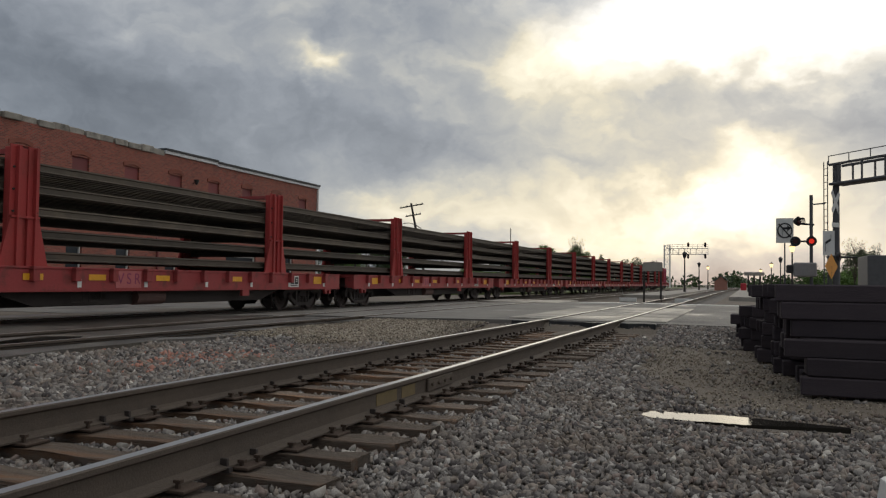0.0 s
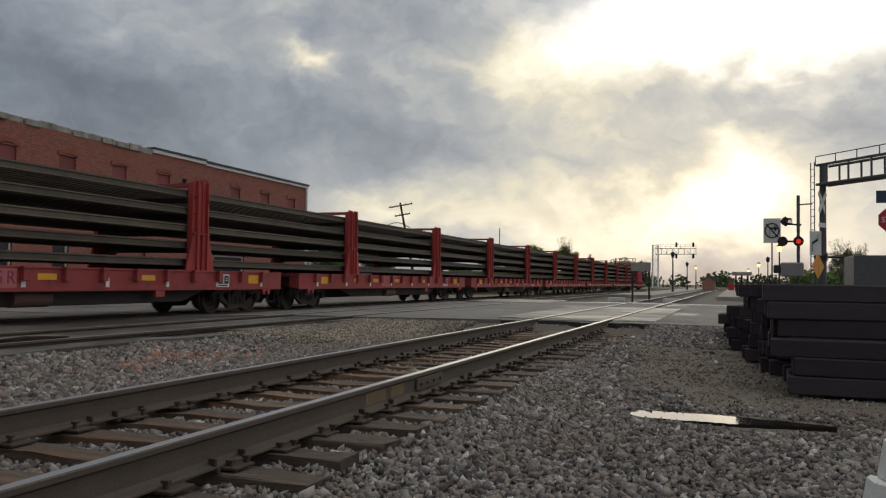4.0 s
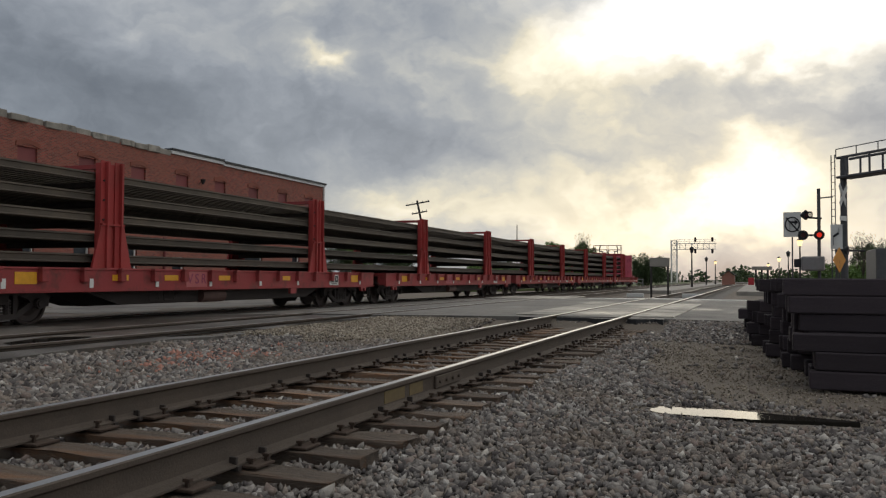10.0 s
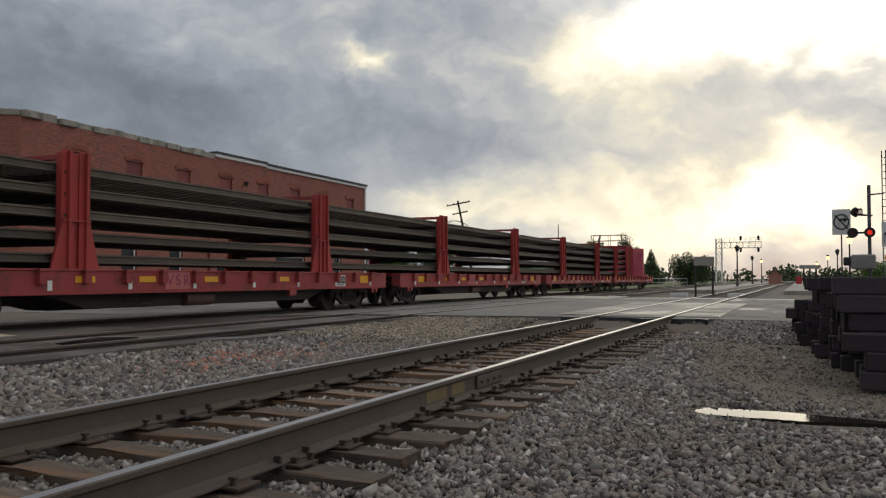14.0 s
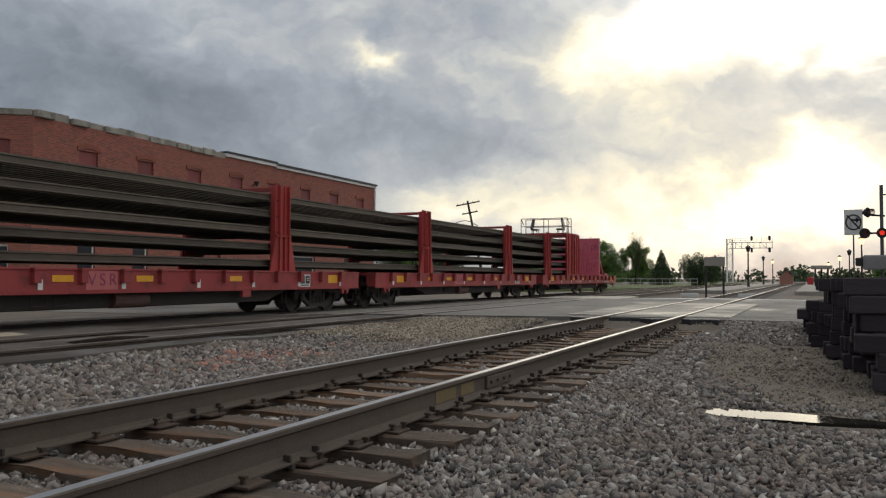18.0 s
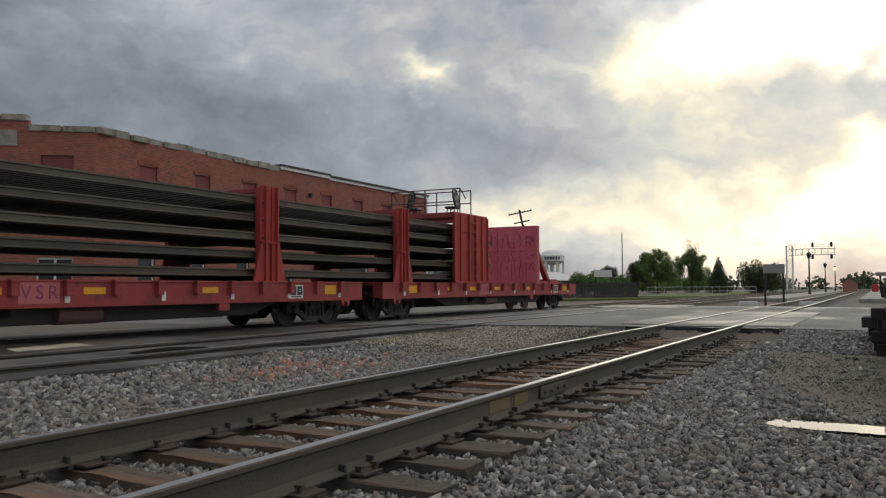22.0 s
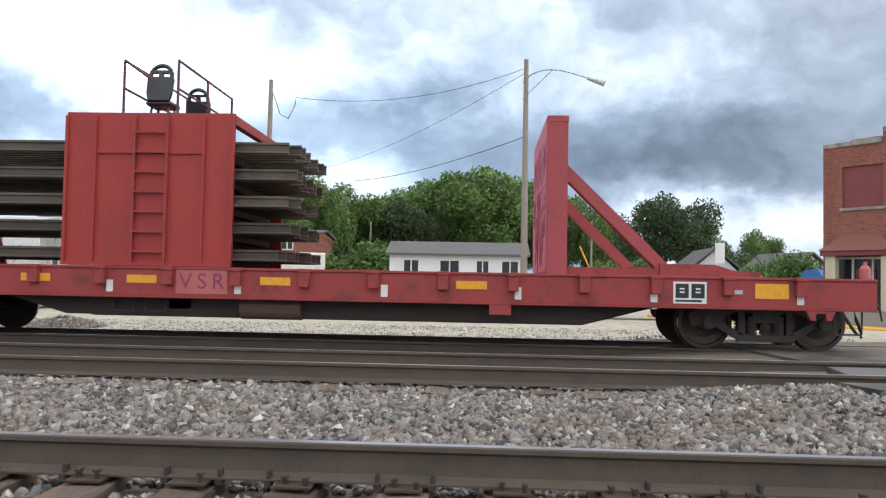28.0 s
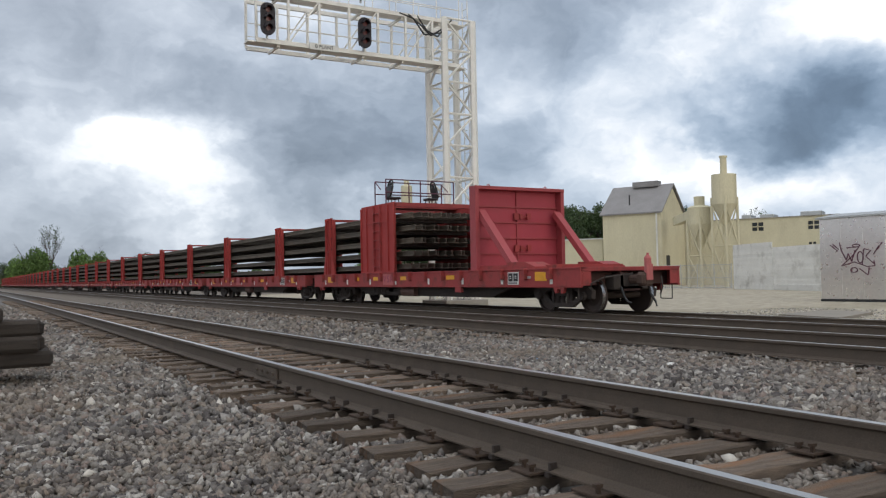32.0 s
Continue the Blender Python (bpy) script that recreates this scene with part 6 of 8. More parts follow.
def build_trailer():
    a, b = at_polar(110.16, 40.5), at_polar(100.99, 42.0)
    d = b - a
    t = thing("box_trailer", "long white corrugated freight container on the gravel", "container", at=Matrix.Translation((a.x, a.y, yard_z(a.x))) @ Matrix.Rotation(math.atan2(d.y, d.x), 4, "Z"))
    ln, h = d.length, 2.7
    for k in range(2):
        x0 = k * ln / 2
        part("body", boxes((x0 + 0.02, x0 + ln / 2 - 0.02, 0.02, 2.4, 0.04, h, 0.02)), "sheet", t)
        for j in range(13):
            z = 0.15 + j * 0.2
            part("rib", boxes((x0 + 0.06, x0 + ln / 2 - 0.06, -0.025, 0.02, z, z + 0.09)), "sheet", t)


build_trailer()


def build_vehicle(name, label, p, turn, paint, kind):
    v = thing(name, label, "car", at=Matrix.Translation((p[0], p[1], yard_z(p[0]) + 0.004)) @ Matrix.Rotation(radians(turn), 4, "Z"))
    L_, W_ = (5.7, 1.95) if kind == "pickup" else (4.9, 1.9)
    if kind == "pickup":
        low = [(-2.75, 0.45), (2.75, 0.45), (2.82, 0.75), (2.72, 1.08), (1.35, 1.2), (-2.75, 1.2)]
        cab = [(-0.95, 1.2), (-0.85, 1.82), (-0.55, 1.88), (0.5, 1.86), (1.35, 1.2)]
        ws = [(-1.75,), (1.75,)]
        glass = [(-0.78, 1.26, -0.72, 1.76, 0.02, 1.79, 0.02, 1.26), (0.12, 1.26, 0.12, 1.79, 0.46, 1.77, 1.08, 1.26)]
    else:
        low = [(-2.4, 0.35), (2.4, 0.35), (2.45, 0.7), (2.3, 0.95), (1.35, 1.05), (-2.4, 1.05)]
        cab = [(-2.35, 1.05), (-2.1, 1.7), (-1.6, 1.76), (0.4, 1.72), (1.4, 1.05)]
        ws = [(-1.5,), (1.5,)]
        glass = [(-2.0, 1.1, -1.85, 1.62, -0.95, 1.66, -0.95, 1.1), (-0.85, 1.1, -0.85, 1.66, 0.3, 1.64, 1.05, 1.1)]
    bm = bmesh.new()
    prism(bm, low, 1, -W_ / 2, W_ / 2)
    bmesh.ops.bevel(bm, geom=list(bm.edges), offset=0.05, segments=2, affect="EDGES")
    body = part("body", bm, paint, v)
    bm = bmesh.new()
    prism(bm, cab, 1, -W_ / 2 + 0.1, W_ / 2 - 0.1)
    bmesh.ops.bevel(bm, geom=list(bm.edges), offset=0.05, segments=2, affect="EDGES")
    part("cab", bm, paint, v)
    for s in (-1, 1):
        for g in glass:
            bm = bmesh.new()
            pts = [(g[0], g[1]), (g[2], g[3]), (g[4], g[5]), (g[6], g[7])]
            y = s * (W_ / 2 - 0.095)
            prism(bm, pts, 1, y - 0.012, y + 0.012)
            part("window", bm, "glass", v)
        for (wx,) in ws:
            bm = bmesh.new()
            rod(bm, (wx, s * (W_ / 2 - 0.22), 0.38), (wx, s * (W_ / 2 + 0.01), 0.38), 0.38, 20)
            wh = part("wheel", bm, "rubber", v)
            bm = bmesh.new()
            rod(bm, (wx, s * (W_ / 2), 0.38), (wx, s * (W_ / 2 + 0.025), 0.38), 0.22, 14)
            part("rim", bm, "galv", wh)
    x = low[2][0]
    for s in (-1, 1):
        part("headlight", boxes((x - 0.12, x + 0.02, s * 0.72 - 0.18, s * 0.72 + 0.18, 0.72 if kind != "pickup" else 0.82, 0.88 if kind != "pickup" else 1.0)), "white", v)
        part("tail_light", boxes((-low[1][0] - 0.02, -low[1][0] + 0.06, s * 0.78 - 0.1, s * 0.78 + 0.1, 0.75, 1.0)), "sign_red", v)
    part("grille", boxes((x - 0.05, x + 0.03, -0.5, 0.5, 0.62, 0.95)), "black", v)
    part("bumper", boxes((x - 0.1, x + 0.08, -W_ / 2 + 0.05, W_ / 2 - 0.05, 0.42, 0.6, 0.03)), "galv" if kind == "pickup" else paint, v)
    return v


p = at_polar(80.83, 33.5)
build_vehicle("pickup_truck", "white crew-cab pickup truck waiting on the gravel", (p.x, p.y), 88, "car_white", "pickup")
p = at_polar(92.1, 48)
build_vehicle("minivan", "dark red minivan parked beyond the gravel", (p.x, p.y), 82, "car_red", "van")
p = at_polar(96.87, 88)
build_vehicle("sedan", "red car parked in a row behind the trailer", (p.x, p.y), 80, "car_red", "van")
p = at_polar(99.25, 90)
build_vehicle("sedan", "dark car parked in a row behind the trailer", (p.x, p.y), 80, "sign_blue", "van")
bm = boxes((-0.03, 0.03, 0, 3.4, 0.4, 1.4, 0.02))
p = at_polar(89.32, 46)
solid("roadside_banner", bm, "sign_red", "low red roadside banner", "banner", at=pose(p.x, p.y, yard_z(p.x) - 0.3))
bm = boxes((-0.4, 0.4, -6, 6, -0.12, 0.05, 0.03))
p = at_polar(77.71, 27)
solid("kerb", bm, "yellow", "yellow painted kerb beside the street", "kerb", kind="structure", at=pose(-31.5, 10.6, -0.46, 0, 0, -58))

# ---- signal bridge over the far tracks ----
def lattice(bm, a, b, wx, wy, legs=0.055, bays=6, brace=0.028):
    """A four-legged lattice between two points on one axis."""
    a, b = Vector(a), Vector(b)
    d = (b - a).normalized()
    up = Vector((0, 0, 1)) if abs(d.z) < 0.9 else Vector((1, 0, 0))
    u = d.cross(up).normalized()
    v = d.cross(u).normalized()
    corners = [(-1, -1), (1, -1), (1, 1), (-1, 1)]
    off = [u * (p * wx / 2) + v * (q * wy / 2) for p, q in corners]
    for o in off:
        rod(bm, a + o, b + o, legs, 6)
    ln = (b - a).length
    for k in range(bays):
        p, q = a + d * (ln * k / bays), a + d * (ln * (k + 1) / bays)
        for i in range(4):
            o, r = off[i], off[(i + 1) % 4]
            rod(bm, p + (o if k % 2 else r), q + (r if k % 2 else o), brace, 5)
            rod(bm, q + o, q + r, brace, 5)


def signal_head(parent, x, y, z, turn, name="signal_head"):
    """A tall black colour-light head: a rounded shield, hooded lenses and a case behind."""
    m = pose(x, y, z, 0, 0, turn) @ Matrix.Diagonal((0.80, 0.80, 0.80, 1))
    ring = [(0.34 * math.cos(math.pi * k / 8), 0.40 + 0.34 * math.sin(math.pi * k / 8)) for k in range(9)]
    ring += [(-u, -v) for u, v in ring]
    bm = bmesh.new()
    prism(bm, ring, 1, -0.03, 0.03)
    h = part(name, bm, "signal_black", parent, "black three-lens signal head with a rounded shield", at=m)
    for zz in (-0.42, 0.0, 0.42):
        bm = bmesh.new()
        for k in range(8):
            a, b = math.pi * k / 8, math.pi * (k + 1) / 8
            beam(bm, (0.17 * math.cos((a + b) / 2), 0.03, zz + 0.17 * math.sin((a + b) / 2)), (0.17 * math.cos((a + b) / 2), 0.30, zz + 0.16 * math.sin((a + b) / 2)), 0.07, 0.07)
        part("hood", bm, "signal_black", h)
        bm = bmesh.new()
        rod(bm, (0, 0.03, zz), (0, 0.045, zz), 0.12, 14)
        part("lens", bm, "dark_lens", h)
    bm = boxes((-0.22, 0.22, -0.28, -0.03, -0.6, 0.6, 0.05))
    part("case", bm, "signal_black", h)
    bm = boxes((-0.04, 0.04, -0.2, -0.1, -0.85, -0.6))
    part("bracket", bm, "galv", h)
    return h


def build_signal_bridge(name, label, mast_x, y, top, end_x, z0, z1, heads, lower=-0.4, plate=True):
    g = thing(name, label, "signal bridge")
    bm = bmesh.new()
    lattice(bm, (mast_x, y, lower), (mast_x, y, top), 1.35, 1.35, 0.15, 9, 0.05)
    part("mast", bm, "silver", g, "tall aluminium-painted lattice mast")
    bm = boxes((mast_x - 1.0, mast_x + 1.0, y - 1.0, y + 1.0, lower - 0.2, lower + 0.25, 0.03))
    part("footing", bm, "concrete", g)
    for yy in (y - 0.62, y + 0.62):
        bm = bmesh.new()
        n = 7
        for zz in (z0, z1):
            beam(bm, (mast_x, yy, zz), (end_x, yy, zz), 0.10, 0.15)
        for k in range(n):
            xa, xb = mast_x + (end_x - mast_x) * k / n, mast_x + (end_x - mast_x) * (k + 1) / n
            beam(bm, (xb, yy, z0), (xb, yy, z1), 0.085, 0.085)
            if k % 2:
                beam(bm, (xa, yy, z1), (xb, yy, z0), 0.05, 0.05)
        part("truss", bm, "silver", g)
    lo, hi = min(mast_x, end_x), max(mast_x, end_x)
    for zz in (z0, z1):
        wk = part("walkway", boxes((lo - 0.4, hi + 0.3, y + 0.08, y + 0.56, zz - 0.07, zz - 0.02)), "silver", g, "pale walkway planks")
        for k in range(5):
            x = lo + (hi - lo) * (k + 0.5) / 5
            part("cross_beam", boxes((x - 0.04, x + 0.04, y - 0.56, y + 0.56, zz - 0.16, zz - 0.072)), "silver", wk)
    bm = bmesh.new()
    for yy in (y - 0.75, y + 0.75):
        for zz in (0.5, 1.0):
            rod(bm, (lo, yy, z1 + zz), (hi, yy, z1 + zz), 0.02, 5)
            rod(bm, (lo, yy, z0 + zz), (hi, yy, z0 + zz), 0.016, 5)
        for k in range(9):
            x = lo + (hi - lo) * k / 8
            rod(bm, (x, yy, z1), (x, yy, z1 + 1.0), 0.02, 5)
    part("handrail", bm, "silver", g)
    bm = bmesh.new()
    lx = mast_x - 0.75 * (1 if end_x > mast_x else -1)
    for yy in (y - 0.2, y + 0.2):
        rod(bm, (lx, yy, lower), (lx, yy, z1 + 1.2), 0.022, 5)
    zz = lower + 0.3
    while zz < z1 + 1.0:
        rod(bm, (lx, y - 0.2, zz), (lx, y + 0.2, zz), 0.014, 4)
        zz += 0.32
    part("ladder", bm, "silver", g)
    for hx, hz, tn in heads:
        signal_head(g, hx, y + (0.95 if tn == 0 else -0.95), hz, tn)
    if plate:
        px = mast_x + (end_x - mast_x) * 0.70
        sp = part("name_plate", boxes((px - 0.58, px + 0.58, y + 0.76, y + 0.79, z0 - 0.13, z0 + 0.11)), "white", g, "white name plate with black letters")
        words("plate_letters", "B PLANT", 0.19, "black", sp, Matrix.Translation((px, y + 0.795, z0 - 0.01)) @ Euler((radians(90), 0, radians(180))).to_matrix().to_4x4(), 0.002)
        bm = bmesh.new()
        for a in range(3):
            pts = [(mast_x + 0.3 + a * 0.25, y + 0.65, z1 + 0.1 - a * 0.3), (mast_x + 1.0 + a * 0.3, y + 0.7, z1 - 0.7), (mast_x + 1.5 + a * 0.3, y + 0.7, z1 - 0.5 + 0.2 * a), (mast_x + 1.9 + a * 0.4, y + 0.65, z1 + 0.05)]
            for p, q in zip(pts, pts[1:]):
                rod(bm, p, q, 0.035, 5)
        part("cable", bm, "black", g)
    return g


build_signal_bridge("signal_bridge", "aluminium-painted lattice cantilever signal bridge over the far tracks", -17.55, -29.3, 11.35, -9.07, 9.44, 11.2,
                    [(-9.4, 10.15, 0), (-13.2, 10.15, 0), (-13.1, 12.0, 0), (-11.4, 12.45, 180)])
build_signal_bridge("far_signal_bridge", "distant lattice cantilever signal bridge beyond the station", -18.4, 212.0, 10.4, -8.7, 8.2, 9.6,
                    [(-13.3, 10.5, 180), (-9.3, 10.5, 180), (-13.3, 7.7, 180), (-9.3, 7.7, 180)], plate=False)


# ---- crossing signals ----
def crossbuck(parent, m, mat="white"):
    for k, a in enumerate((45, -45)):
        bm = boxes((-0.61, 0.61, -0.012 - 0.02 * k, 0.012 - 0.02 * k, -0.115, 0.115))
        part("crossbuck_blade", bm, mat, parent, "white crossbuck blade", at=m @ pose(0, 0, 0, 0, a, 0))


def flasher(parent, m, lit=False, case="black"):
    bm = bmesh.new()
    rod(bm, (0, 0, 0), (0, -0.03, 0), 0.21, 18)
    f = part("flasher", bm, "black", parent, "black flasher disc with a red lens", at=m)
    bm = bmesh.new()
    rod(bm, (0, -0.03, 0), (0, -0.06, 0), 0.10, 16)
    part("lens", bm, "red_lens" if lit else "dark_lens", f)
    bm = bmesh.new()
    for k in range(9):
        a = math.pi * (k - 0.5) / 8
        beam(bm, (0.135 * math.cos(a), -0.03, 0.135 * math.sin(a)), (0.135 * math.cos(a), -0.26, 0.125 * math.sin(a)), 0.056, 0.012)
    part("hood", bm, "black", f)
    bm = bmesh.new()
    rod(bm, (0, 0, 0), (0, 0.09, 0), 0.19, 14, 0.15)
    rod(bm, (0, 0.09, 0), (0, 0.2, 0), 0.15, 14, 0.05)
    part("lamp_case", bm, case, f)
    return f


def build_far_crossbuck():
    p = Vector((-16.8, 9.6, 0))
    g = thing("crossing_signal", "white crossing signal mast with crossbuck, bell, flashers and control box", "crossing signal", "crossing signals", at=pose(p.x, p.y, 0, 0, 0, 2))
    bm = bmesh.new()
    rod(bm, (0, 0, -0.4), (0, 0, 4.75), 0.065, 12)
    rod(bm, (0, 0, 4.75), (0, 0, 4.86), 0.085, 12)
    part("mast", bm, "white", g)
    crossbuck(g, pose(-0.16, -0.1, 4.05, 0, 0, -6))
    part("track_plate", boxes((-0.33, 0.05, -0.12, -0.10, 3.2, 3.48)), "white", g, "small white track-count plate")
    bm = bmesh.new()
    rod(bm, (0, 0, 4.25), (0.55, 0, 4.18), 0.03, 8)
    part("bell_arm", bm, "white", g)
    bm = bmesh.new()
    rod(bm, (0.05, 0.08, 2.5), (-0.32, -0.55, 2.5), 0.035, 8)
    part("flasher_arm", bm, "galv", g)
    for x, y in ((-0.30, -0.52), (-0.12, -0.2)):
        flasher(g, pose(x, y - 0.08, 2.42, 0, 0, 25), case="silver")
        flasher(g, pose(x + 0.22, y + 0.02, 2.42, 0, 0, 200), case="silver")
    lv = part("louvred_panel", boxes((-0.5, -0.08, 0.0, 0.03, 0.9, 2.1)), "galv", g, "grey-green louvred panel")
    for k in range(7):
        part("louvre", boxes((-0.49, -0.09, -0.05, 0.0, 0.92 + k * 0.168, 1.05 + k * 0.168, 0.01)), "mossy_wall", lv)
    part("gate_motor", boxes((-0.45, 0.12, -0.3, 0.3, 0.72, 1.5, 0.05), (-0.2, 0.05, -0.12, 0.12, -0.3, 0.74)), "galv", g, "grey gate motor box on its bracket")
    part("junction_box", boxes((-0.86, -0.5, -0.2, 0.2, 1.12, 1.52, 0.03), (-0.52, -0.44, -0.05, 0.05, 1.2, 1.28)), "galv", g)
    part("footing", boxes((-0.35, 0.35, -0.35, 0.35, -0.5, -0.1)), "concrete", g)


build_far_crossbuck()


def no_turn_sign(name, p, top, w, h, label):
    """A white square sign with a black arrow in a ring, on a post."""
    g = thing(name, label, "road sign", at=pose(p.x, p.y, 0))
    bm = boxes((-0.03, 0.03, -0.03, 0.03, -0.4, top))
    part("post", bm, "dark_steel", g)
    b = part("board", boxes((-w / 2, w / 2, -0.05, -0.035, top - h, top)), "white", g)
    bm = bmesh.new()
    n, r, cz = 22, w * 0.40, top - h / 2
    for k in range(n):
        a, c = 2 * math.pi * k / n, 2 * math.pi * (k + 1) / n
        beam(bm, (r * math.cos(a), -0.056, cz + r * 1.1 * math.sin(a)), (r * math.cos(c), -0.056, cz + r * 1.1 * math.sin(c)), 0.012, 0.06)
    part("ring", bm, "black", b)
    bm = bmesh.new()
    beam(bm, (-0.1, -0.056, cz - 0.26), (-0.1, -0.056, cz + 0.12), 0.012, 0.09)
    beam(bm, (-0.1, -0.056, cz + 0.10), (0.16, -0.056, cz + 0.10), 0.012, 0.09)
    prism(bm, [(0.1, cz + 0.24), (0.1, cz - 0.05), (0.25, cz + 0.1)], 1, -0.062, -0.05)
    beam(bm, (-0.25, -0.06, cz + 0.3), (0.25, -0.06, cz - 0.3), 0.012, 0.06)
    part("arrow", bm, "black", b)
    return g


SY = 38.0                          # the far side of the street
p = at_polar(-2.35, SY + 1.5)
no_turn_sign("no_turn_sign", p, 0.8 + (SY + 1.5) * math.tan(radians(4.32)), 0.72, 1.1, "white no-turn sign with a black arrow on a steel post")


def build_near_signals():
    p = at_polar(-3.91, SY)
    g = thing("crossing_signal", "crossing flasher mast with a lit red lens", "crossing signal", "crossing signals", at=pose(p.x, p.y, 0))
    zt = 0.8 + SY * math.tan(radians(5.76))
    bm = bmesh.new()
    rod(bm, (0, 0, -0.4), (0, 0, zt), 0.07, 10)
    rod(bm, (0, 0, zt - 0.4), (0.55, 0, zt - 0.36), 0.03, 6)
    part("mast", bm, "dark_steel", g)
    zf = 0.8 + SY * math.tan(radians(2.83))
    bm = bmesh.new()
    rod(bm, (-0.75, 0, zf), (0.12, 0, zf), 0.04, 8)
    part("flasher_arm", bm, "black", g)
    bm = bmesh.new()
    rod(bm, (-0.55, 0, zf + 0.75), (0.12, 0, zf + 0.7), 0.04, 8)
    part("flasher_arm", bm, "black", g)
    flasher(g, pose(-0.62, -0.05, zf))
    flasher(g, pose(0.0, -0.12, zf), lit=True)
    flasher(g, pose(-0.52, -0.05, zf + 0.85, 0, 20, 60))
    part("gate_motor", boxes((-0.7, 0.2, -0.3, 0.3, zf - 1.5, zf - 0.9, 0.05)), "roof", g)
    part("counterweight", boxes((-0.98, -0.68, -0.1, 0.1, zf - 1.35, zf - 1.0, 0.04)), "black", g)
    # street cantilever with a railed truss arm, ladder, crossbuck and more flashers
    p = at_polar(-5.34, SY + 2)
    zt = 0.8 + (SY + 2) * math.tan(radians(7.71))
    c = thing("street_cantilever", "tall grey cantilever with a railed truss arm over the street", "crossing signal", at=pose(p.x, p.y, 0, 0, 0, -52))
    bm = bmesh.new()
    rod(bm, (0, 0, -0.4), (0, 0, zt), 0.16, 14, 0.13)
    part("post", bm, "dark_steel", c)
    bm = bmesh.new()
    for yy in (-0.35, 0.35):
        for zz in (zt - 0.95, zt - 0.1):
            rod(bm, (0, yy, zz), (9.5, yy, zz), 0.06, 6)
        for k in range(8):
            rod(bm, (0.6 + k * 1.2, yy, zt - 0.95), (0.6 + k * 1.2, yy, zt - 0.1), 0.045, 6)
    for k in range(8):
        rod(bm, (0.6 + k * 1.2, -0.35, zt - 0.95), (0.6 + k * 1.2, 0.35, zt - 0.95), 0.04, 5)
    part("arm", bm, "dark_steel", c)
    bm = bmesh.new()
    for k in range(9):
        rod(bm, (k * 1.15, -0.4, zt - 0.1), (k * 1.15, -0.4, zt + 0.28), 0.022, 5)
    rod(bm, (0, -0.4, zt + 0.28), (9.5, -0.4, zt + 0.28), 0.022, 5)
    part("handrail", bm, "dark_steel", c)
    part("walkway", boxes((0, 9.5, -0.34, 0.34, zt - 1.0, zt - 0.93)), "dark_steel", c)
    bm = bmesh.new()
    for x in (-0.5, -0.28):
        rod(bm, (x, -0.2, -0.2), (x, -0.2, zt + 0.1), 0.025, 5)
    z = 0.0
    while z < zt:
        rod(bm, (-0.5, -0.2, z), (-0.28, -0.2, z), 0.014, 4)
        z += 0.3
    part("ladder", bm, "dark_steel", c)
    q = pose(0, 0, 0, 0, 0, 52)
    crossbuck(c, Matrix.Translation((0.28, -0.3, zt - 1.75)) @ q @ pose(0, 0, 0, 0, 0, 66), "white")
    part("track_plate", boxes((-0.3, 0.3, -0.01, 0.01, -0.1, 0.1)), "white", c, at=Matrix.Translation((0.28, -0.3, zt - 2.75)) @ q @ pose(0, 0, 0, 0, 0, 58))
    bm = bmesh.new()
    rod(bm, (-0.3, 0, 0), (0.9, 0, 0), 0.04, 6)
    part("flasher_arm", bm, "black", c, at=Matrix.Translation((0.1, -0.2, zt - 4.15)) @ q)
    flasher(c, Matrix.Translation((0.75, -0.55, zt - 4.15)) @ q @ pose(0, 0, 0, 0, 0, 70))
    flasher(c, Matrix.Translation((0.25, -0.3, zt - 4.1)) @ q @ pose(0, 0, 0, 0, 0, -70))
    # signs clustered by the post
    p = at_polar(-4.91, SY - 1)
    k = thing("lane_sign", "white road sign with a curved black arrow", "road sign", at=pose(p.x, p.y, 0))
    z = 0.8 + (SY - 1) * math.tan(radians(3.48))
    part("post", boxes((-0.03, 0.03, 0.0, 0.06, -0.4, z)), "dark_steel", k)
    bd = part("board", boxes((-0.22, 0.22, -0.02, 0.0, z - 1.0, z)), "white", k)
    bm = bmesh.new()
    for a, b in (((-0.12, z - 0.85), (-0.12, z - 0.5)), ((-0.12, z - 0.5), (0.08, z - 0.35)), ((0.08, z - 0.35), (0.08, z - 0.15))):
        beam(bm, (a[0], -0.026, a[1]), (b[0], -0.026, b[1]), 0.012, 0.09)
    part("arrow", bm, "black", bd)
    p = at_polar(-5.04, SY - 1.2)
    k = thing("warning_sign", "orange diamond warning sign on a post", "road sign", at=pose(p.x, p.y, 0))
    z = 0.8 + (SY - 1) * math.tan(radians(1.24))
    part("post", boxes((-0.03, 0.03, 0.0, 0.06, -0.4, z)), "dark_steel", k)
    part("board", boxes((-0.36, 0.36, -0.02, 0.0, -0.36, 0.36)), "sign_orange", k, at=pose(0, 0, z, 0, 0, 58) @ pose(0, 0, 0, 0, 45, 0))
    p = at_polar(-9.18, 30)
    k = thing("stop_sign", "red octagonal stop sign under a small street-name blade", "road sign", at=pose(p.x, p.y, 0))
    z = 0.8 + 30 * math.tan(radians(4.1))
    part("post", boxes((-0.03, 0.03, 0.0, 0.06, -0.4, z + 1.0)), "dark_steel", k)
    bm = bmesh.new()
    prism(bm, [(0.42 * math.cos(math.pi / 8 + i * math.pi / 4), z + 0.42 * math.sin(math.pi / 8 + i * math.pi / 4)) for i in range(8)], 1, -0.02, 0.0)
    bd = part("board", bm, "sign_red", k)
    words("stop_letters", "STOP", 0.26, "white", bd, Matrix.Translation((0, -0.024, z)) @ Euler((radians(90), 0, 0)).to_matrix().to_4x4(), 0.002)
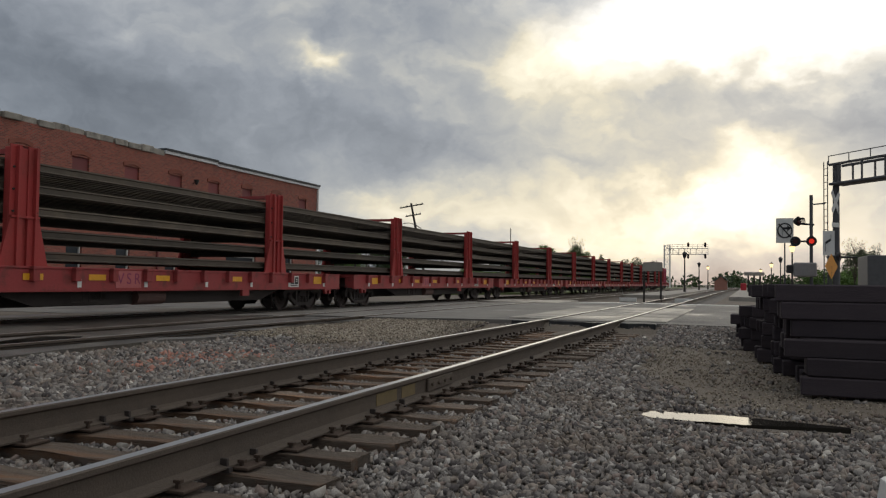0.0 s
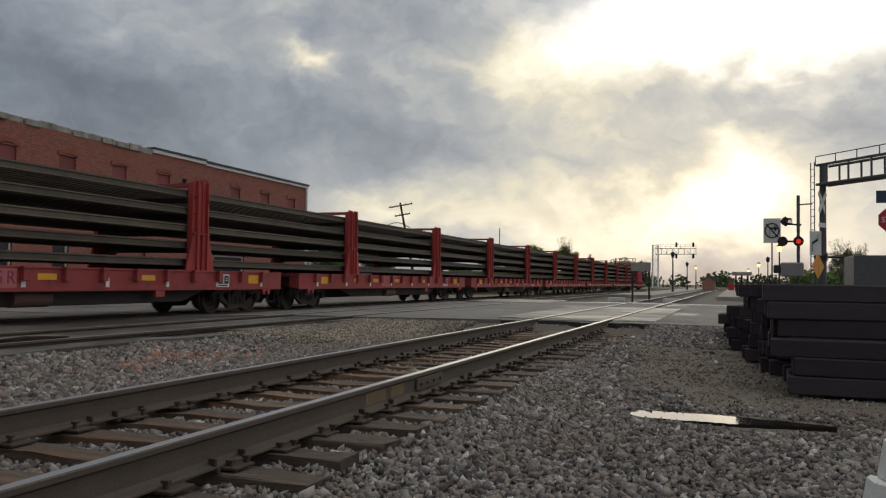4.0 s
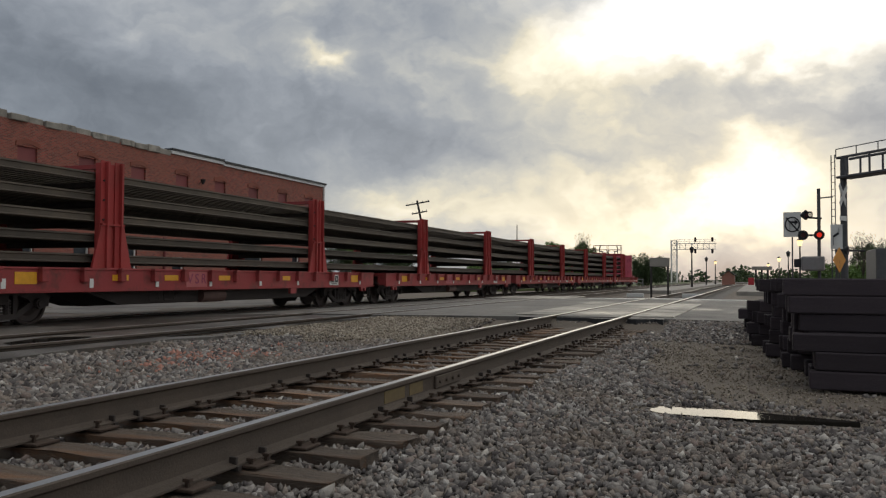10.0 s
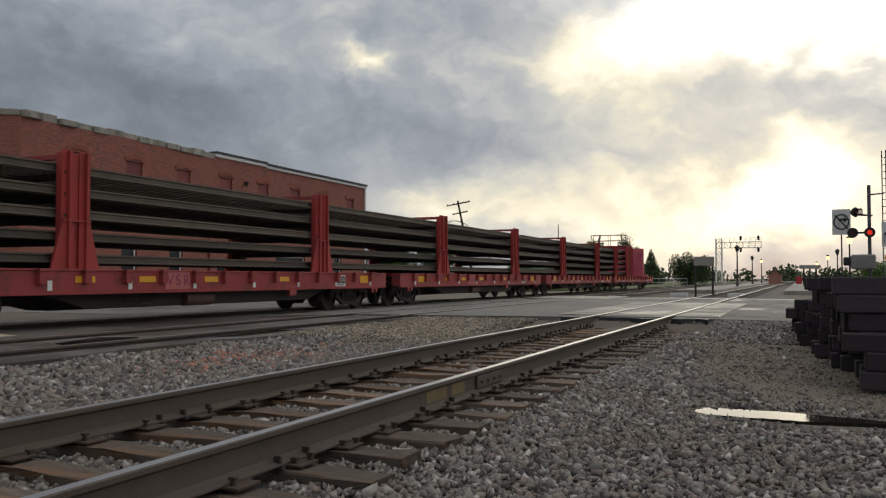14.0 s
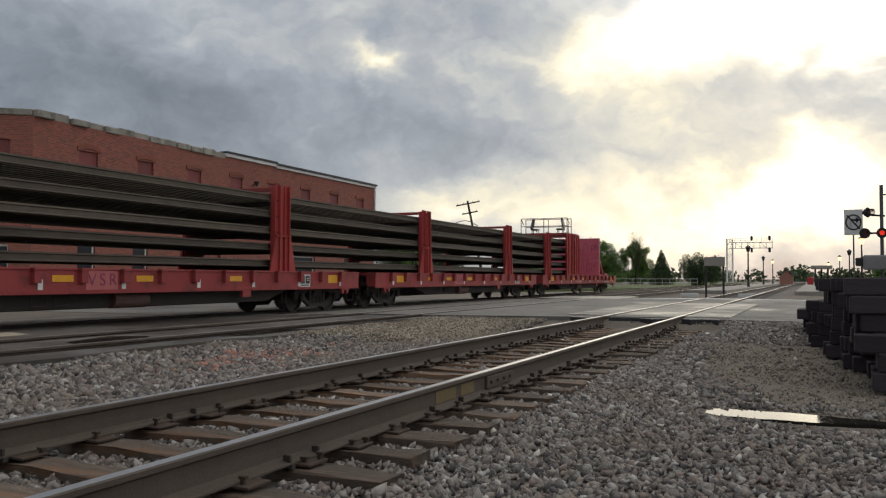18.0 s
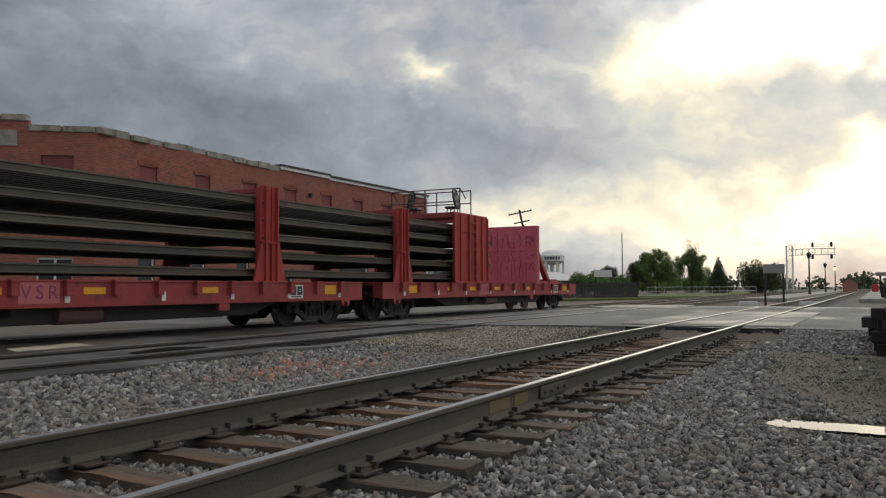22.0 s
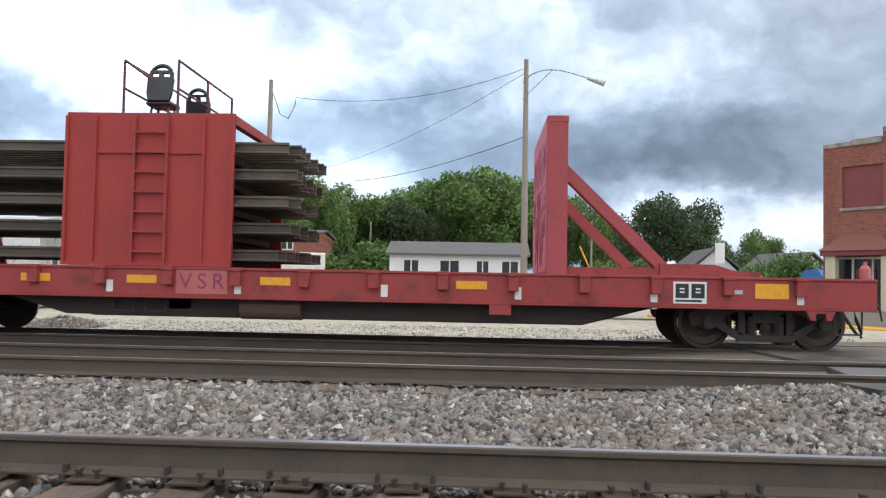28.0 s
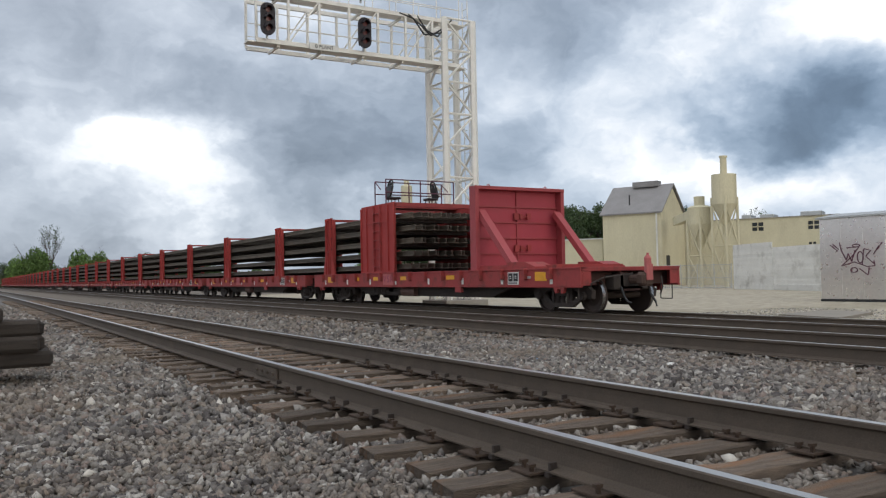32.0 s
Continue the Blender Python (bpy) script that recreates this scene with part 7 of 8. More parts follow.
    part("street_blade", boxes((-0.45, 0.45, -0.01, 0.01, z + 0.55, z + 0.95)), "sign_blue", k)


build_near_signals()


# ---- poles and wires ----
def build_pole(name, label, base, top, z, mat, arms=(), r=0.15):
    g = thing(name, label, "utility pole", "utility poles")
    bm = bmesh.new()
    rod(bm, (base.x, base.y, -0.5), (top.x, top.y, z), r, 10, r * 0.62)
    part("pole", bm, mat, g)
    d = Vector((top.x - base.x, top.y - base.y, z + 0.5)).normalized()
    for drop, ln, turn in arms:
        c = Vector((top.x, top.y, z)) - d * drop
        u = Vector((math.cos(radians(turn)), math.sin(radians(turn)), 0))
        u = (u - d * u.dot(d)).normalized()
        bm = bmesh.new()
        beam(bm, c - u * ln / 2, c + u * ln / 2, 0.13, 0.15)
        ca = part("crossarm", bm, mat, g)
        for k in (-0.45, -0.2, 0.2, 0.45):
            bm = bmesh.new()
            q = c + u * ln * k + Vector((0, 0, 0.05))
            rod(bm, q, q + Vector((0, 0, 0.18)), 0.04, 6, 0.03)
            part("insulator", bm, "galv", ca)
    return g


def wire(a, b, sag, r=0.012, n=14):
    bm = bmesh.new()
    a, b = Vector(a), Vector(b)
    pts = [a.lerp(b, k / n) - Vector((0, 0, sag * 4 * (k / n) * (1 - k / n))) for k in range(n + 1)]
    tube(bm, pts, r, 4)
    return bm


def polar(az, dist, el):
    return at_polar(az, dist, 0.8 + dist * math.tan(radians(el)))


def build_poles():
    p1, b1 = polar(22.45, 100, 5.36), at_polar(21.22, 100)
    build_pole("leaning_pole", "leaning dark utility pole with two crossarms", b1, p1, p1.z, "dark_pole", ((0.35, 2.9, 24), (1.5, 1.9, 24)), 0.19)
    lean = thing("bracket_lamp", "street light on a curved bracket of the leaning pole", "street light")
    pa, pb = polar(21.73, 99.7, 3.62), polar(23.38, 99.0, 3.76)
    bm = bmesh.new()
    tube(bm, [pa.lerp(pb, k / 6) + Vector((0, 0, 0.5 * math.sin(math.pi * k / 6))) for k in range(7)], 0.045, 6)
    part("bracket", bm, "dark_pole", lean)
    bm = bmesh.new()
    rod(bm, pb + (pa - pb).normalized() * 0.2, pb + (pb - pa).normalized() * 0.7, 0.10, 8, 0.17)
    part("lamp_head", bm, "galv", lean)
    p = polar(26.24, 90, 3.48)
    build_pole("utility_pole", "dark utility pole with a crossarm among trees", p, p, p.z, "dark_pole", ((0.3, 2.4, 10),), 0.13)
    p = polar(15.5, 160, 3.7)
    build_pole("utility_pole", "thin grey utility pole beyond the yard", p, p, p.z, "wood_pole", (), 0.14)
    # street lamp pole and its neighbour in the gravel yard
    lp = polar(87.33, 38.0, 15.31)
    g = build_pole("street_lamp", "weathered pole with a curved bracket and street light", at_polar(87.29, 38.0), lp, lp.z, "wood_pole", (), 0.17)
    tip = polar(82.87, 37.5, 13.95)
    bm = bmesh.new()
    a = polar(87.54, 38.0, 13.77)
    n = 9
    pts = [a.lerp(tip, k / n) + Vector((0, 0, 0.55 * math.sin(math.pi * (k / n) ** 0.7))) for k in range(n + 1)]
    tube(bm, pts, 0.035, 6)
    a2 = polar(87.59, 38.0, 12.67)
    rod(bm, a2, pts[4], 0.02, 5)
    part("bracket", bm, "galv", g)
    bm = bmesh.new()
    d = (pts[-1] - pts[-3]).normalized()
    rod(bm, pts[-1] - d * 0.15, pts[-1] + d * 0.65, 0.09, 10, 0.15)
    part("lamp_head", bm, "galv", g, "grey cobra-head street light")
    p2 = polar(104.99, 40.5, 13.41)
    build_pole("utility_pole", "pale weathered utility pole in the gravel yard", at_polar(105.07, 40.5), p2, p2.z, "wood_pole", (), 0.17)
    bm = bmesh.new()
    q = p2 + Vector((0.1, 0.15, -0.7))
    pts = [q, q + Vector((0, 0.35, -1.0)), q + Vector((0, 0.75, -1.2)), q + Vector((0, 1.05, -0.6)), q + Vector((0, 1.1, -0.3))]
    tube(bm, pts, 0.02, 5)
    solid("service_cable", bm, "black", "looped black service cable on the pole", "cable")
    for bmw in (wire(p2 + Vector((0, 1.2, -0.85)), lp + Vector((0, 0, -0.4)), 0.7), wire(polar(103.12, 75, 7.31), lp + Vector((0, 0, -0.6)), 0.9), wire(lp + Vector((0, 0, -3.6)), polar(99.15, 70, 6.91), 0.4, 0.02)):
        solid("overhead_wire", bmw, "black", "thin black overhead wire between poles", "wire", "overhead wires")
    for az, dd, el in ((113.9, 62, 4.79), (118.42, 80, 3.84)):
        p = polar(az, dd, el)
        build_pole("utility_pole", "distant utility pole with a crossarm", p, p, p.z, "wood_pole", ((0.2, 2.2, 100),), 0.11)
    for az, dd, el in ((82.7, 60, 4.41), (97.96, 70, 4.13)):
        p = polar(az, dd, el)
        build_pole("utility_pole", "short grey service pole beside a house", p, p, p.z, "wood_pole", (), 0.09)
    # guy-wire guard and a small post sign near the street
    a, b = at_polar(81.32, 31.0, -0.4), polar(83.6, 31.5, 2.92)
    bm = bmesh.new()
    rod(bm, a, a.lerp(b, 0.95), 0.026, 6)
    solid("guy_guard", bm, "yellow", "yellow guard on a slanting guy wire", "guy wire")
    for az, dd, el, lab in ((56.78, 24, 4.93, "arrow"), (74.33, 32, 2.96, "plain")):
        p = polar(az, dd, el)
        k = thing("road_sign", "small white roadside sign on a post", "road sign", at=pose(p.x, p.y, 0, 0, 0, az - 10))
        part("post", boxes((-0.025, 0.025, 0.0, 0.05, -0.4, p.z)), "yellow" if lab == "arrow" else "galv", k)
        bd = part("board", boxes((-0.17, 0.17, -0.02, 0.0, p.z - 0.75, p.z)), "white", k)
        if lab == "arrow":
            bm = bmesh.new()
            beam(bm, (-0.05, -0.025, p.z - 0.62), (0.05, -0.025, p.z - 0.15), 0.01, 0.06)
            part("arrow", bm, "black", bd)


build_poles()


# ---- factory, sheds, water tower ----
def build_factory():
    def run(az0, d0, az1, d1):
        a, b = at_polar(az0, d0), at_polar(az1, d1)
        d = b - a
        return Matrix.Translation((a.x, a.y, yard_z(a.x))) @ Matrix.Rotation(math.atan2(d.y, d.x), 4, "Z"), d.length

    f = thing("cream_factory", "cream sheet-metal factory with a grey pitched roof tower", "factory")
    m, ln = run(138.83, 90.5, 134.97, 88)
    eave, ridge, wd = 7.75, 10.8, 7.0
    part("tower_wall", boxes((0, ln, 0, wd, 0, eave)), "cream", f, at=m)
    bm = bmesh.new()
    prism(bm, [(0.05, eave), (wd - 0.05, eave), (wd * 0.5, ridge - 0.15)], 0, 0.05, ln - 0.05)
    part("gable", bm, "cream", f, at=m)
    for y0 in (-0.25, wd + 0.25):
        bm = bmesh.new()
        prism(bm, [(y0, eave - 0.15), (wd * 0.5, ridge), (wd * 0.5, ridge + 0.12), (y0, eave)], 0, -0.25, ln + 0.2)
        part("roof", bm, "roof", f, at=m)
    n = 9
    for k in range(n):
        x = ln * (k + 0.5) / n
        part("siding_seam", boxes((x - 0.02, x + 0.02, -0.008, 0.0, 0.2, eave - 0.15)), "cream", f, at=m)
    part("ridge_vent", boxes((ln * 0.35, ln * 0.78, wd / 2 - 0.6, wd / 2 + 0.6, ridge - 0.1, ridge + 0.5)), "roof", f, at=m)
    part("downpipe", boxes((ln - 0.55, ln - 0.4, -0.14, -0.03, 0, eave - 0.2)), "white", f, at=m)
    bm = bmesh.new()
    rod(bm, (ln * 0.42, 0.9, eave + 0.4), (ln * 0.42, 0.9, eave + 2.0), 0.07, 6)
    part("flue", bm, "tar", f, at=m)
    part("door", boxes((ln - 0.01, ln + 0.03, 1.2, 2.2, 0.1, 3.2)), "tar", f, at=m)
    # long low wing on one side, long wing with small windows on the other
    m2, ln2 = run(147.85, 97, 138.88, 92)
    part("wing_wall", boxes((0, ln2, 0, 5, 0, 5.15)), "cream", f, at=m2)
    part("wing_roof", boxes((-0.2, ln2, -0.15, 5.2, 5.15, 5.27)), "white_wall", f, at=m2)
    m3, ln3 = run(134.87, 96, 124.17, 92)
    wins = [(ln3 * 0.535, ln3 * 0.60, 5.65, 6.55), (ln3 * 0.842, ln3 * 0.90, 5.6, 6.45), (ln3 * 0.842, ln3 * 0.882, 3.7, 4.3)]
    part("wing_wall", wall_with_holes(ln3, 6.95, wins, 0.3), "cream", f, at=m3)
    part("wing_back", boxes((0, ln3, 1.0, 9, 0, 6.85)), "tar", f, at=m3)
    part("wing_roof", boxes((-0.2, ln3 + 0.2, -0.12, 9, 6.95, 7.03)), "stone_cap", f, at=m3)
    for x0, x1, z0, z1 in wins:
        w = part("window", boxes((x0, x1, 0.2, 0.25, z0, z1)), "glass", f, "dark broken factory window", at=m3)
        part("window_bar", boxes(((x0 + x1) / 2 - 0.05, (x0 + x1) / 2 + 0.05, 0.08, 0.2, z0, z1), (x0, x1, 0.08, 0.2, (z0 + z1) / 2 - 0.05, (z0 + z1) / 2 + 0.05)), "cream", w)
    for x0, x1, h in ((0.445, 0.50, 0.55), (0.55, 0.63, 0.5), (0.78, 0.895, 0.6)):
        part("roof_unit", boxes((ln3 * x0, ln3 * x1, 2.5, 5, 7.03, 7.03 + h, 0.05)), "galv", f, at=m3)


def build_silo(name, az, dist, r, z_top, z_cyl, z_cone, label, stack=True):
    p = at_polar(az, dist)
    s = thing(name, label, "silo", "dust silos", at=pose(p.x, p.y, yard_z(p.x)))
    bm = bmesh.new()
    rod(bm, (0, 0, z_cyl), (0, 0, z_top), r, 22)
    part("tank", bm, "cream", s)
    bm = bmesh.new()
    rod(bm, (0, 0, z_cone), (0, 0, z_cyl), 0.25, 22, r)
    part("hopper", bm, "cream", s)
    for k in range(4):
        a = math.pi / 4 + k * math.pi / 2
        c, q = Vector((math.cos(a) * r, math.sin(a) * r, 0)), Vector((math.cos(a + math.pi / 2) * r, math.sin(a + math.pi / 2) * r, 0))
        bm = bmesh.new()
        rod(bm, c, c + Vector((0, 0, z_cyl + 0.6)), 0.12, 6)
        part("leg", bm, "cream", s)
        bm = bmesh.new()
        for z0, z1 in ((0.4, z_cyl * 0.5), (z_cyl * 0.5, z_cyl)):
            rod(bm, c + Vector((0, 0, z0)), q + Vector((0, 0, z1)), 0.06, 5)
            rod(bm, q + Vector((0, 0, z0)), c + Vector((0, 0, z1)), 0.06, 5)
            rod(bm, c + Vector((0, 0, z1)), q + Vector((0, 0, z1)), 0.06, 5)
        part("brace", bm, "cream", s)
    bm = bmesh.new()
    if stack:
        rod(bm, (0, 0, z_top - 0.1), (0, 0, z_top + 1.55), 0.29, 12)
        rod(bm, (0, 0, z_top + 1.5), (0, 0, z_top + 1.65), 0.36, 12)
    else:
        rod(bm, (0, 0, z_top - 0.01), (0, 0, z_top + 0.15), r, 18, 0.8)
        rod(bm, (0, 0, z_top + 0.1), (0, 0, z_top + 1.0), 0.48, 14)
    part("chimney", bm, "cream", s)
    return s


build_factory()
build_silo("silo", 130.91, 76, 1.06, 9.85, 7.25, 5.5, "tall cream dust silo on braced steel legs")
build_silo("cyclone", 132.49, 78, 1.07, 7.2, 5.65, 3.3, "cream dust collector hopper on steel legs", False)
build_silo("silo", 152.3, 140, 0.95, 16.9, 10.5, 8.6, "slim cream silo far behind the train", False)
bm = bmesh.new()
beam(bm, polar(133.99, 88, 3.38), polar(133, 78.3, 3.78), 0.7, 0.8)
solid("duct", bm, "cream", "cream square duct between tower and collector", "duct")


def build_metal_hut():
    a, b = at_polar(125.26, 37.0), at_polar(119.05, 35.0)
    d = b - a
    hut = thing("metal_hut", "silver sheet-metal equipment hut with graffiti", "hut", at=Matrix.Translation((a.x, a.y, yard_z(a.x))) @ Matrix.Rotation(math.atan2(d.y, d.x), 4, "Z"))
    ln, h, wd = d.length, 3.35, 2.7
    part("body", boxes((0.02, ln - 0.02, 0.02, wd - 0.02, 0.1, h)), "shed", hut)
    n = 5
    for k in range(n):
        x0, x1 = ln * k / n, ln * (k + 1) / n
        part("wall_panel", boxes((x0 + 0.004, x1 - 0.004, -0.02, 0.03, 0.1, h - 0.02, 0.006)), "shed", hut)
        part("seam", boxes((x1 - 0.02, x1 + 0.02, -0.03, -0.018, 0.1, h, 0.004)), "shed", hut)
    for y0, y1 in ((0.03, wd * 0.28), (wd * 0.74, wd - 0.03)):
        part("end_panel", boxes((ln - 0.02, ln + 0.012, y0, y1, 0.1, h - 0.02, 0.006)), "shed", hut)
    part("plinth", boxes((-0.02, ln + 0.02, -0.03, wd, -0.05, 0.1)), "tar", hut)
    bm = bmesh.new()
    prism(bm, [(-0.15, h - 0.02), (wd + 0.1, h - 0.02), (wd + 0.1, h + 0.05), (wd / 2, h + 0.25), (-0.15, h + 0.05)], 0, -0.1, ln + 0.15)
    part("roof", bm, "galv", hut)
    dr = part("door", boxes((ln - 0.005, ln + 0.03, wd * 0.3, wd * 0.72, 0.15, 2.35)), "shed", hut, "grey metal door with a small window")
    part("window", boxes((ln + 0.031, ln + 0.04, wd * 0.42, wd * 0.6, 1.5, 2.0)), "glass", dr)
    part("handle", boxes((ln + 0.03, ln + 0.09, wd * 0.66, wd * 0.70, 1.1, 1.25)), "black", dr)
    part("notice", boxes((ln + 0.031, ln + 0.036, wd * 0.40, wd * 0.50, 1.55, 2.0)), "white", dr, "small white notice")
    # scrawled tag
    strokes = [((0, 9), (28, 36)), ((9, 5), (32, 30)), ((36, 0), (42, 35), (60, 75), (68, 48), (80, 82), (94, 35)), ((62, 24), (108, 22), (84, 58), (42, 100)), ((118, 98), (126, 30), (150, 38), (132, 62), (160, 92)), ((42, 100), (90, 84), (135, 104), (164, 102), (161, 80)),
               ((108, 112), (138, 140), (144, 108)), ((160, 55), (180, 20)), ((174, 35), (192, 7))]
    for cx, cz, rx, rz in ((98, 16, 14, 6), (112, 65, 11, 24), (88, 118, 13, 10)):
        strokes.append([(cx + rx * math.cos(k * math.pi / 6), cz + rz * math.sin(k * math.pi / 6)) for k in range(13)])
    bm = bmesh.new()
    for st in strokes:
        for p, q in zip(st, st[1:]):
            beam(bm, (0.45 + p[0] * 0.0108, -0.036, 2.36 - p[1] * 0.0094), (0.45 + q[0] * 0.0108, -0.036, 2.36 - q[1] * 0.0094), 0.03, 0.032)
    part("graffiti", bm, "graf", hut, "scrawled dark red graffiti tag")
    part("notice_bar", boxes(*[(ln * 0.70 + k * 0.13, ln * 0.70 + 0.09 + k * 0.13, -0.034, -0.026, zz, zz + 0.07) for k in range(4) for zz in (2.05, 2.2)]), "black", hut)


build_metal_hut()


def build_yard_things():
    # leaning corrugated sheets and a chain fence before the factory
    a, b = at_polar(130.45, 68), at_polar(125.17, 57)
    d = b - a
    m = Matrix.Translation((a.x, a.y, yard_z(a.x))) @ Matrix.Rotation(math.atan2(d.y, d.x), 4, "Z")
    g = thing("sheet_fence", "pale corrugated metal sheet fence on the gravel", "fence", at=m)
    for k in range(2):
        x0 = k * d.length / 2
        for j in range(17 if k == 0 else 15):
            z = j * 0.2
            part("sheet", boxes((x0 + 0.03, x0 + d.length / 2 - 0.03, -0.04 - 0.02 * (j % 2), 0.0, z, z + 0.197)), "sheet", g)
    f = thing("mesh_fence", "rusty wire mesh fence before the factory", "fence")
    a, b = at_polar(145.37, 84), at_polar(130.6, 70)
    n = 16
    for k in range(n + 1):
        p = a.lerp(b, k / n)
        bm = bmesh.new()
        rod(bm, (p.x, p.y, -0.7), (p.x, p.y, 1.45), 0.04, 6)
        part("post", bm, "galv", f)
    bm = bmesh.new()
    for z in (-0.5, 0.3, 1.35):
        rod(bm, (a.x, a.y, z), (b.x, b.y, z), 0.025, 4)
    for k in range(150):
        p = a.lerp(b, k / 150)
        q = a.lerp(b, min(1, (k + 6) / 150))
        rod(bm, (p.x, p.y, -0.6), (q.x, q.y, 1.3), 0.008, 3)
        rod(bm, (q.x, q.y, -0.6), (p.x, p.y, 1.3), 0.008, 3)
    part("mesh", bm, "galv", f)
    bm = bmesh.new()
    prism(bm, [(0, 0), (2.4, -1.5), (4.2, -0.2), (1.4, 0.9)], 2, 0, 0.08)
    p = at_polar(124.77, 26.5)
    solid("steel_plate", bm, "plate_grey", "flat dull grey steel plate lying on the gravel", "plate", at=pose(p.x, p.y, yard_z(p.x) + 0.004, 0, 0, 40))
    # mossy board wall with posts before the houses, loose sheets at its foot
    w = thing("retaining_wall", "mossy grey-green board wall with dark posts before the houses", "wall")
    a, b = at_polar(119.5, 44.0), at_polar(106.0, 46.0)
    n = 14
    for k in range(n):
        p, q = a.lerp(b, k / n), a.lerp(b, (k + 1) / n)
        bm = bmesh.new()
        beam(bm, (p.x, p.y, 1.03), (q.x, q.y, 1.03), 0.08, 1.12)
        part("board_panel", bm, "mossy_wall", w)
        bm = bmesh.new()
        beam(bm, (p.x, p.y, yard_z(p.x)), (p.x, p.y, 1.66), 0.2, 0.16)
        part("post", bm, "dark_pole", w)
    bm = bmesh.new()
    beam(bm, (a.x, a.y, 0.02), (b.x, b.y, 0.02), 0.3, 0.9)
    part("footing", bm, "concrete", w)
    for az, dist, tn, tl in ((116.0, 42.6, 18, 62), (113.6, 43.0, 14, 70)):
        p = at_polar(az, dist)
        sh = thing("loose_sheet", "pale corrugated metal sheet leaning on the wall", "sheet", "loose sheets", at=pose(p.x, p.y, yard_z(p.x), 0, 0, 90 + tn) @ pose(0, 0, 0, tl, 0, 0))
        for k in range(9):
            part("corrugation", boxes((-0.95, 0.95, k * 0.105, k * 0.105 + 0.1, 0, 0.02 + 0.015 * (k % 2), 0.004)), "sheet", sh)
    # dark slatted fence and long shed along the far lot
    f = thing("board_fence", "long dark fence with posts and grass at its foot", "fence")
    a, b = Vector((-33.5, 62, 0)), Vector((-22.4, 86.6, 0))
    n = 16
    for k in range(n):
        p, q = a.lerp(b, k / n), a.lerp(b, (k + 1) / n)
        bm = bmesh.new()
        for z in (-0.1, 1.1):
            beam(bm, (p.x, p.y, z), (q.x, q.y, z), 0.05, 0.08)
        for u in range(11):
            c = p.lerp(q, (u + 0.5) / 11)
            rod(bm, (c.x, c.y, -0.35), (c.x, c.y, 1.2 + 0.04 * (u % 3)), 0.045, 4)
        part("panel", bm, "dark_pole", f)
        bm = bmesh.new()
        rod(bm, (p.x, p.y, -0.4), (p.x, p.y, 1.45), 0.06, 6)
        part("post", bm, "tar", f)
    s = thing("long_shed", "long low shed with a pale roof behind the fence", "shed")
    a, b = at_polar(22.97, 150), at_polar(18.29, 165)
    d = b - a
    m = Matrix.Translation((a.x, a.y, -0.4)) @ Matrix.Rotation(math.atan2(d.y, d.x), 4, "Z")
    part("wall", boxes((0, d.length, 0, 12, 0, 2.6)), "concrete", s, at=m)
    bm = bmesh.new()
    prism(bm, [(-0.5, 2.5), (12.5, 2.5), (6, 4.3)], 0, -0.4, d.length + 0.4)
    part("roof", bm, "galv", s, at=m)
    # pale railing beyond the street and a notice board
    r = thing("pipe_railing", "low grey pipe railing along the far lot", "railing")
    a, b = at_polar(13.85, 112), at_polar(7.0, 128)
    n = 14
    for k in range(n + 1):
        p = a.lerp(b, k / n)
        bm = bmesh.new()
        rod(bm, (p.x, p.y, -0.45), (p.x, p.y, 0.78), 0.03, 6)
        part("post", bm, "galv", r)
    for z in (0.76, 0.2):
        bm = bmesh.new()
        rod(bm, (a.x, a.y, z), (b.x, b.y, z), 0.03, 6)
        part("top_rail" if z > 0.5 else "lower_rail", bm, "galv", r)
    p = at_polar(16.8, 96)
    g = thing("notice_board", "white notice board on two posts", "sign", at=pose(p.x, p.y, 0, 0, 0, 17))
    part("board", boxes((-1.0, 1.0, -0.03, 0.03, 1.95, 2.75)), "white", g)
    for x in (-0.8, 0.8):
        part("post", boxes((x - 0.05, x + 0.05, 0.031, 0.13, -0.45, 2.7)), "dark_pole", g)
    # water tower
    p = at_polar(20.23, 430)
    w = thing("water_tower", "white water tower on steel legs with painted lettering", "water tower", at=pose(p.x, p.y, 0))
    R, zb, zt = 6.3, 13.5, 20.2
    prof = [(0.0, zb - 1.2), (R * 0.6, zb - 0.9), (R, zb + 0.8), (R, zb + 3.6), (R * 0.8, zt - 1.4), (R * 0.45, zt - 0.4), (0.0, zt)]
    bm = bmesh.new()
    n = 24
    rings = [[bm.verts.new((r * math.cos(2 * math.pi * k / n), r * math.sin(2 * math.pi * k / n), z)) for r, z in prof] for k in range(n)]
    for k in range(n):
        for i in range(len(prof) - 1):
            bm.faces.new((rings[k][i], rings[k][i + 1], rings[(k + 1) % n][i + 1], rings[(k + 1) % n][i]))
    bmesh.ops.remove_doubles(bm, verts=bm.verts, dist=1e-3)
    part("tank", bm, "white", w)
    for k in range(6):
        a = 2 * math.pi * k / 6 + 0.3
        bm = bmesh.new()
        rod(bm, (R * 0.9 * math.cos(a), R * 0.9 * math.sin(a), -1), (R * 0.9 * math.cos(a), R * 0.9 * math.sin(a), zb + 0.5), 0.55, 8)
        part("leg", bm, "white", w)
    bm = bmesh.new()
    rod(bm, (0, 0, -1), (0, 0, zb), 1.1, 12)
    part("riser", bm, "white", w)
    fd = (Vector((0, 0, 0)) - p).normalized()
    sd = Vector((-fd.y, fd.x, 0))
    bm = bmesh.new()
